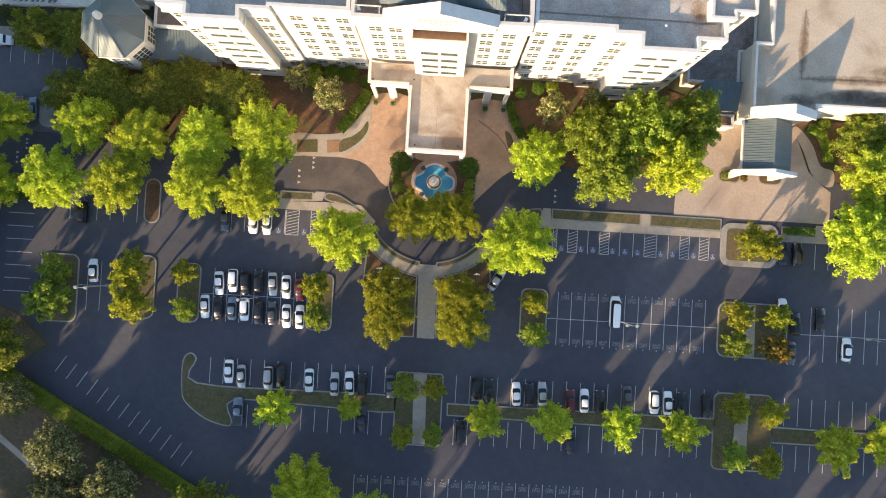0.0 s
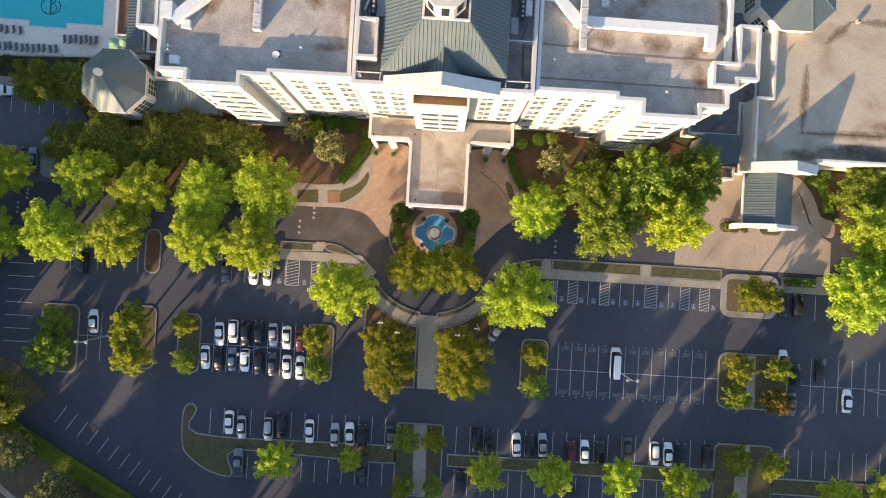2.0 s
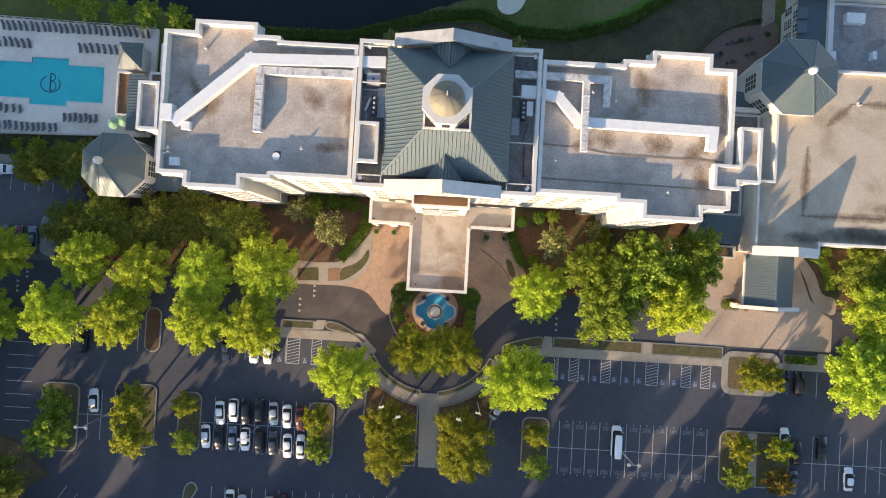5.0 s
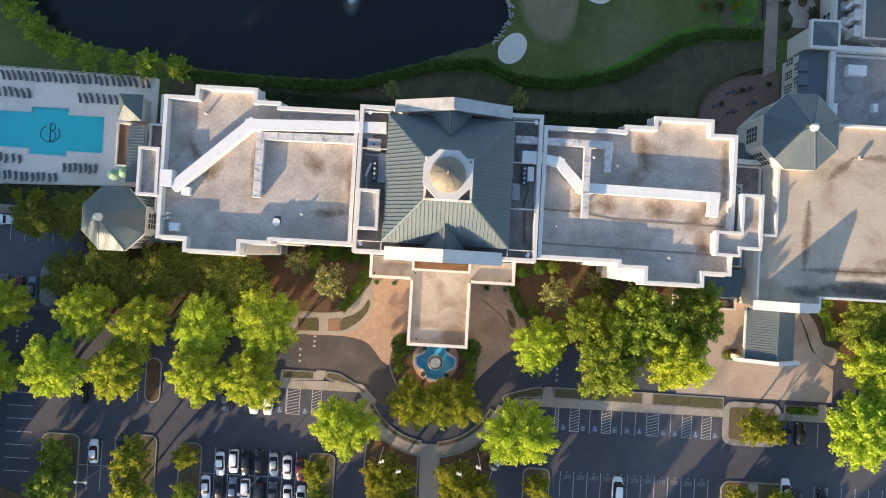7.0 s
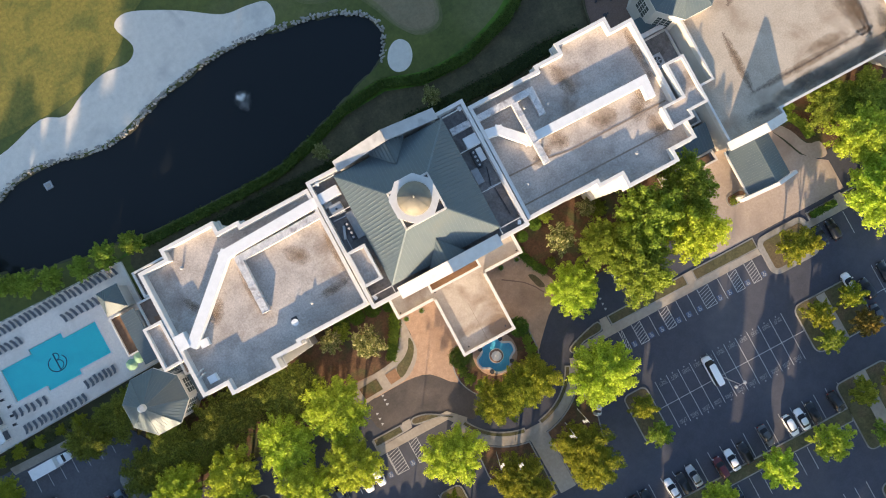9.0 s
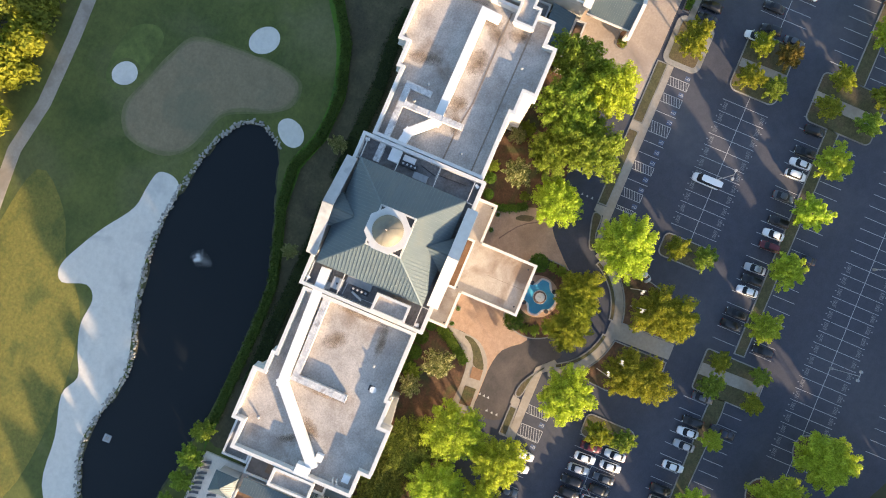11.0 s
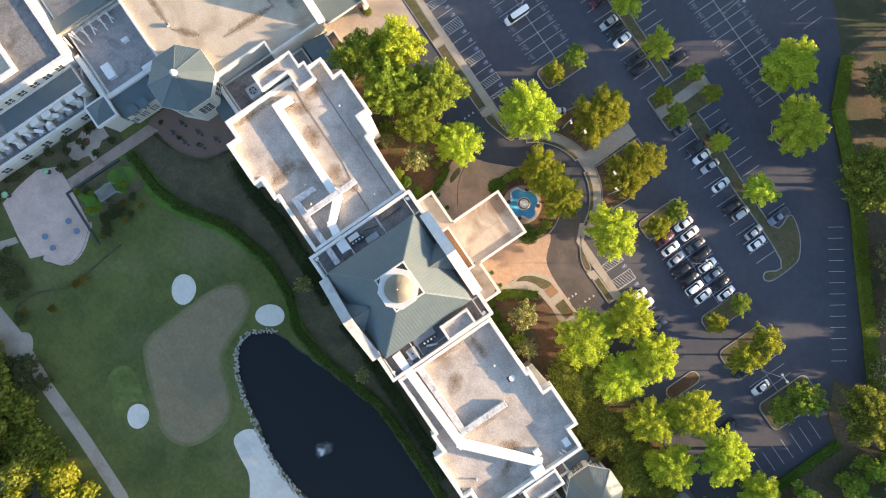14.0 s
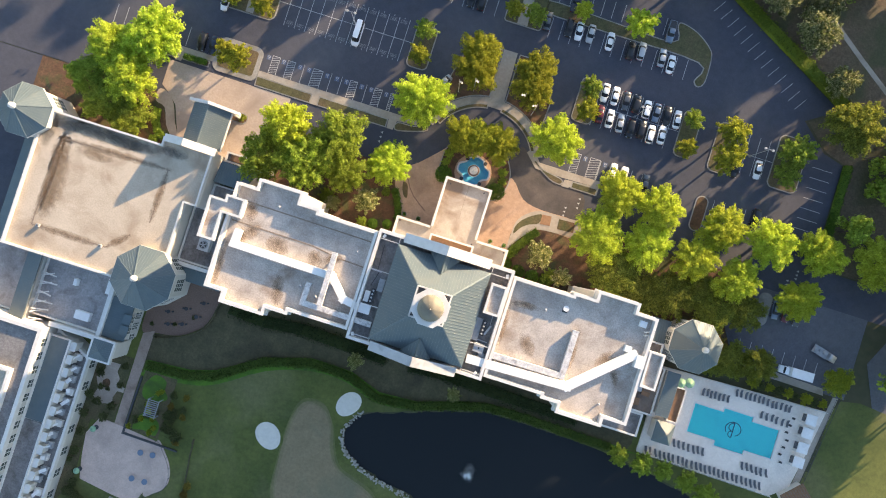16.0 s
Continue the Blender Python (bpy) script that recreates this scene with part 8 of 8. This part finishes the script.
for x, y in ((-69.4, 47.9), (-67.4, 48.5)):
    ob = thing("parasol", "green canvas parasol over a table", "parasol", "green parasols")
    bm = bmesh.new()
    p = ellipse(x, y, 1.25, 1.25, 8)
    for a, b in zip(p, p[1:] + p[:1]):
        face(bm, (*a, 2.9), (*b, 2.9), (x, y, 3.4))
        face(bm, (*b, 2.72), (*a, 2.72), (*a, 2.9), (*b, 2.9))
    part("canopy", bm, canvas_green, ob)
    part("pole", tubed(x, y, DZ, 3.3, 0.03, 0.03, 8), pole_metal, ob)
    part("table", tubed(x, y, 1.18, 1.22, 0.5, 0.5, 12), trim_white, ob)
for k in range(7):
    x, y = -97.6 + 0.35 * (k % 3), 48.6 + 1.9 * k
    ob = thing("pool_chair", "dark pool chair beside the cabanas", "chair", "pool chairs")
    part("seat", boxed(x - 0.25, x + 0.25, y - 0.25, y + 0.25, DZ + 0.38, DZ + 0.44), dark_metal, ob)
    part("backrest", boxed(x - 0.28, x - 0.22, y - 0.25, y + 0.25, DZ + 0.44, DZ + 0.85), dark_metal, ob)
    for sx in (-0.22, 0.22):
        for sy in (-0.22, 0.22):
            part("leg", boxed(x + sx - 0.02, x + sx + 0.02, y + sy - 0.02, y + sy + 0.02, DZ, DZ + 0.38), dark_metal, ob)


def railing(a, b, z, high, mat, label, step=1.8):
    ob = thing("fence", label, "fence")
    L = math.dist(a, b)
    n = int(L / step)
    for zz in (0.15, high):
        bm = bmesh.new()
        beam(bm, (*a, z + zz), (*b, z + zz), 0.08, 0.06)
        part("rail", bm, mat, ob)
    for k in range(n + 1):
        p = Vector(a).lerp(Vector(b), k / n)
        part("post", boxed(p.x - 0.05, p.x + 0.05, p.y - 0.05, p.y + 0.05, z - 0.3, z + high + 0.05), mat, ob)
    return ob


railing((-97.6, 68.9), (-63, 68.2), DZ, 1.1, trim_white, "white pool fence along the pond side")
railing((-105.3, 44.8), (-64, 46.1), DZ, 1.1, trim_white, "white pool fence along the car park side")
railing((-107.2, 41), (-104.2, 65.6), 0.02, 1.3, dark_metal, "dark metal fence beside the lawn")
sheet("path_lawn", [(-107.6, 40.6), (-106.2, 40.6), (-102.4, 65.6), (-104.0, 66)], 0.05, walk_mat, "narrow concrete path behind the cabanas", "pavement")
lean_roof("pump_house_roof", (-99.0, 67.6), (-103.6, 63.0), (-106.2, 66.0), (-101.6, 70.6), 2.6, 3.6, "small brown roof beside the pool", wood_brown)

# ---- fountain in the drive ----
fx, fy = FOUNT
ft = thing("fountain", "blue-tiled fountain basin with a tiered stone bowl", "fountain")
lobe = spline([(fx, fy + 4.0), (fx + 2.0, fy + 3.2), (fx + 2.6, fy + 1.9), (fx + 4.1, fy + 1.0), (fx + 4.1, fy - 1.0), (fx + 2.6, fy - 2.0), (fx + 1.8, fy - 3.4), (fx, fy - 4.0), (fx - 1.8, fy - 3.4), (fx - 2.6, fy - 2.0), (fx - 4.1, fy - 1.0), (fx - 4.1, fy + 1.0), (fx - 2.6, fy + 1.9), (fx - 2.0, fy + 3.2)], 4)
part("basin_wall", ring_wall(bmesh.new(), lobe, 0.4, 0.0, 0.7), trim_white, ft)
part("basin_floor", prismed(inset(lobe, 0.35), 0.0, 0.3), fount_tile, ft, "bright blue basin floor")
bm = bmesh.new()
face(bm, *[(*p, 0.55) for p in inset(lobe, 0.38)])
w = part("basin_water", bm, pool_water, ft)
w.visible_shadow = False
bowl = bmesh.new()
for z0, z1, r0, r1 in ((0.3, 1.0, 0.5, 0.4), (1.0, 1.25, 0.6, 1.5), (1.25, 1.4, 1.55, 1.55), (1.4, 1.75, 0.9, 1.0), (1.75, 1.9, 1.05, 1.05), (1.9, 2.3, 0.2, 0.1)):
    tube(bowl, fx, fy, z0, z1, r0, r1, 20)
part("bowl_pool", tubed(fx, fy, 1.36, 1.42, 1.42, 1.42, 20), patio_mat, ft, "dark wet ring of the bowl")
part("bowl", bowl, sand, ft, "tiered cream stone bowl")
for sx in (-1, 1):
    for sy in (2.7, -2.6):
        part("urn", tubed(fx + sx * 2.35, fy + sy, 0.0, 1.0, 0.4, 0.5, 12), dark_metal, ft, "dark urn")
sheet("fountain_paving", ellipse(fx, fy + 0.3, 4.7, 4.7, 28), 0.2, brick_mat, "brick paving round the fountain", "paving", 0.1)

# ---- lamps, flags, pond ----
def lot_lamp(x, y, turn=0):
    ob = thing("street_lamp", "double-headed car park lamp on a tall grey pole", "lamp", "car park lamps")
    part("base", tubed(0, 0, 0, 0.7, 0.32, 0.3, 12), kerb_mat, ob)
    part("pole", tubed(0, 0, 0.6, 9.0, 0.1, 0.07, 10), pole_metal, ob)
    bm = bmesh.new()
    beam(bm, (-0.7, 0, 8.95), (0.7, 0, 8.95), 0.08, 0.08)
    part("arm", bm, pole_metal, ob)
    for s in (-0.95, 0.95):
        part("lamp_head", tubed(s, 0, 8.8, 9.1, 0.34, 0.28, 12), machine_grey, ob)
    ob.matrix_basis = pose(x, y, 0.02, 0, 0, turn)
    return ob


lamp = lot_lamp(-68.2, -11.2)
for x, y in ((36.6, -12.4), (88.0, -13.2), (32.1, -53.0), (-37.4, -11.8), (8, -52.4)):
    copy_thing(lamp, pose(x, y, 0.02))
for x, y, s in ((-12.3, -4.3, 1), (-9.0, -6.0, 1), (7.0, -4.4, -1), (3.4, -5.8, -1)):
    ob = thing("flagpole", "white flagpole with a limp pale flag", "flagpole", "flagpoles")
    part("pole", tubed(x, y, 0.1, 10.0, 0.09, 0.05, 10), trim_white, ob)
    part("ball", tubed(x, y, 10.0, 10.2, 0.1, 0.06, 8), pole_metal, ob)
    bm = bmesh.new()
    pr = None
    for k in range(6):
        px, py = x + s * (0.08 + 0.16 * k), y + 0.14 * math.sin(2.4 * k)
        q = (bm.verts.new((px, py, 9.6 - 0.12 * k)), bm.verts.new((px, py, 8.2 - 0.2 * k)))
        if pr:
            bm.faces.new((pr[0], q[0], q[1], pr[1]))
        pr = q
    bmesh.ops.solidify(bm, geom=bm.faces[:], thickness=0.02)
    part("flag", bm, canvas_white, ob)
white_spray = surface("white_spray", (0.82, 0.85, 0.88), (0.92, 0.94, 0.96), 2.0, 0.5, 0.0)
rs = np.random.default_rng(3)
sp = new("fountain_spray", leaf_cloud("fountain_spray", rs, [(-24.4, 86.6, 0.4, 0.55), (-24.4, 86.6, 1.2, 0.4), (-24.5, 86.7, 2.0, 0.25), (-23.8, 87.2, 0.1, 0.5), (-24.9, 87.3, 0.1, 0.5)], 2600, 0.05, white_spray))
mist = new("mist", leaf_cloud("mist", rs, [(-24.4, 86.6, 0.0, 1.7), (-24.6, 85.6, -0.2, 1.4), (-24.4, 87.6, -0.1, 1.3), (-23.6, 86.8, 0.0, 1.4), (-24.3, 84.8, -0.2, 1.1)], 2200, 0.035, white_spray, 0.4))
mist.parent = sp
tagged(sp, "white water spray over the pond", "fountain", kind="stuff")
ob = tagged(link_mesh("pump_raft", boxed(-69.8, -68.2, 89.1, 90.7, -0.5, -0.1), machine_grey), "square grey float on the pond", "raft")
part("lid", boxed(-69.4, -68.6, 89.5, 90.3, -0.1, 0.05), kerb_mat, ob)
# rocks along the sandy shore
bm = bmesh.new()
rng = random.Random(12)
shore = [p for p in POND if p[1] > 85 or p[0] > 4]
for k in range(len(shore) - 1):
    a, b = Vector(shore[k]), Vector(shore[k + 1])
    if (a - b).length > 6:
        continue
    for j in range(int((b - a).length / 0.16)):
        p = a.lerp(b, rng.random()) + Vector((rng.uniform(-0.5, 0.5), rng.uniform(-0.3, 0.9)))
        r = rng.uniform(0.18, 0.5)
        bmesh.ops.create_icosphere(bm, subdivisions=1, radius=r, matrix=Matrix.Translation((p.x, p.y, -0.15 + 0.3 * rng.random())) @ Euler((rng.random() * 3, rng.random() * 3, 0)).to_matrix().to_4x4() @ Matrix.Diagonal((1, rng.uniform(0.6, 1), rng.uniform(0.5, 0.8), 1)))
tagged(link_mesh("shore_rocks", bm, rock_mat), "row of pale boulders along the pond shore", "rocks", kind="stuff")
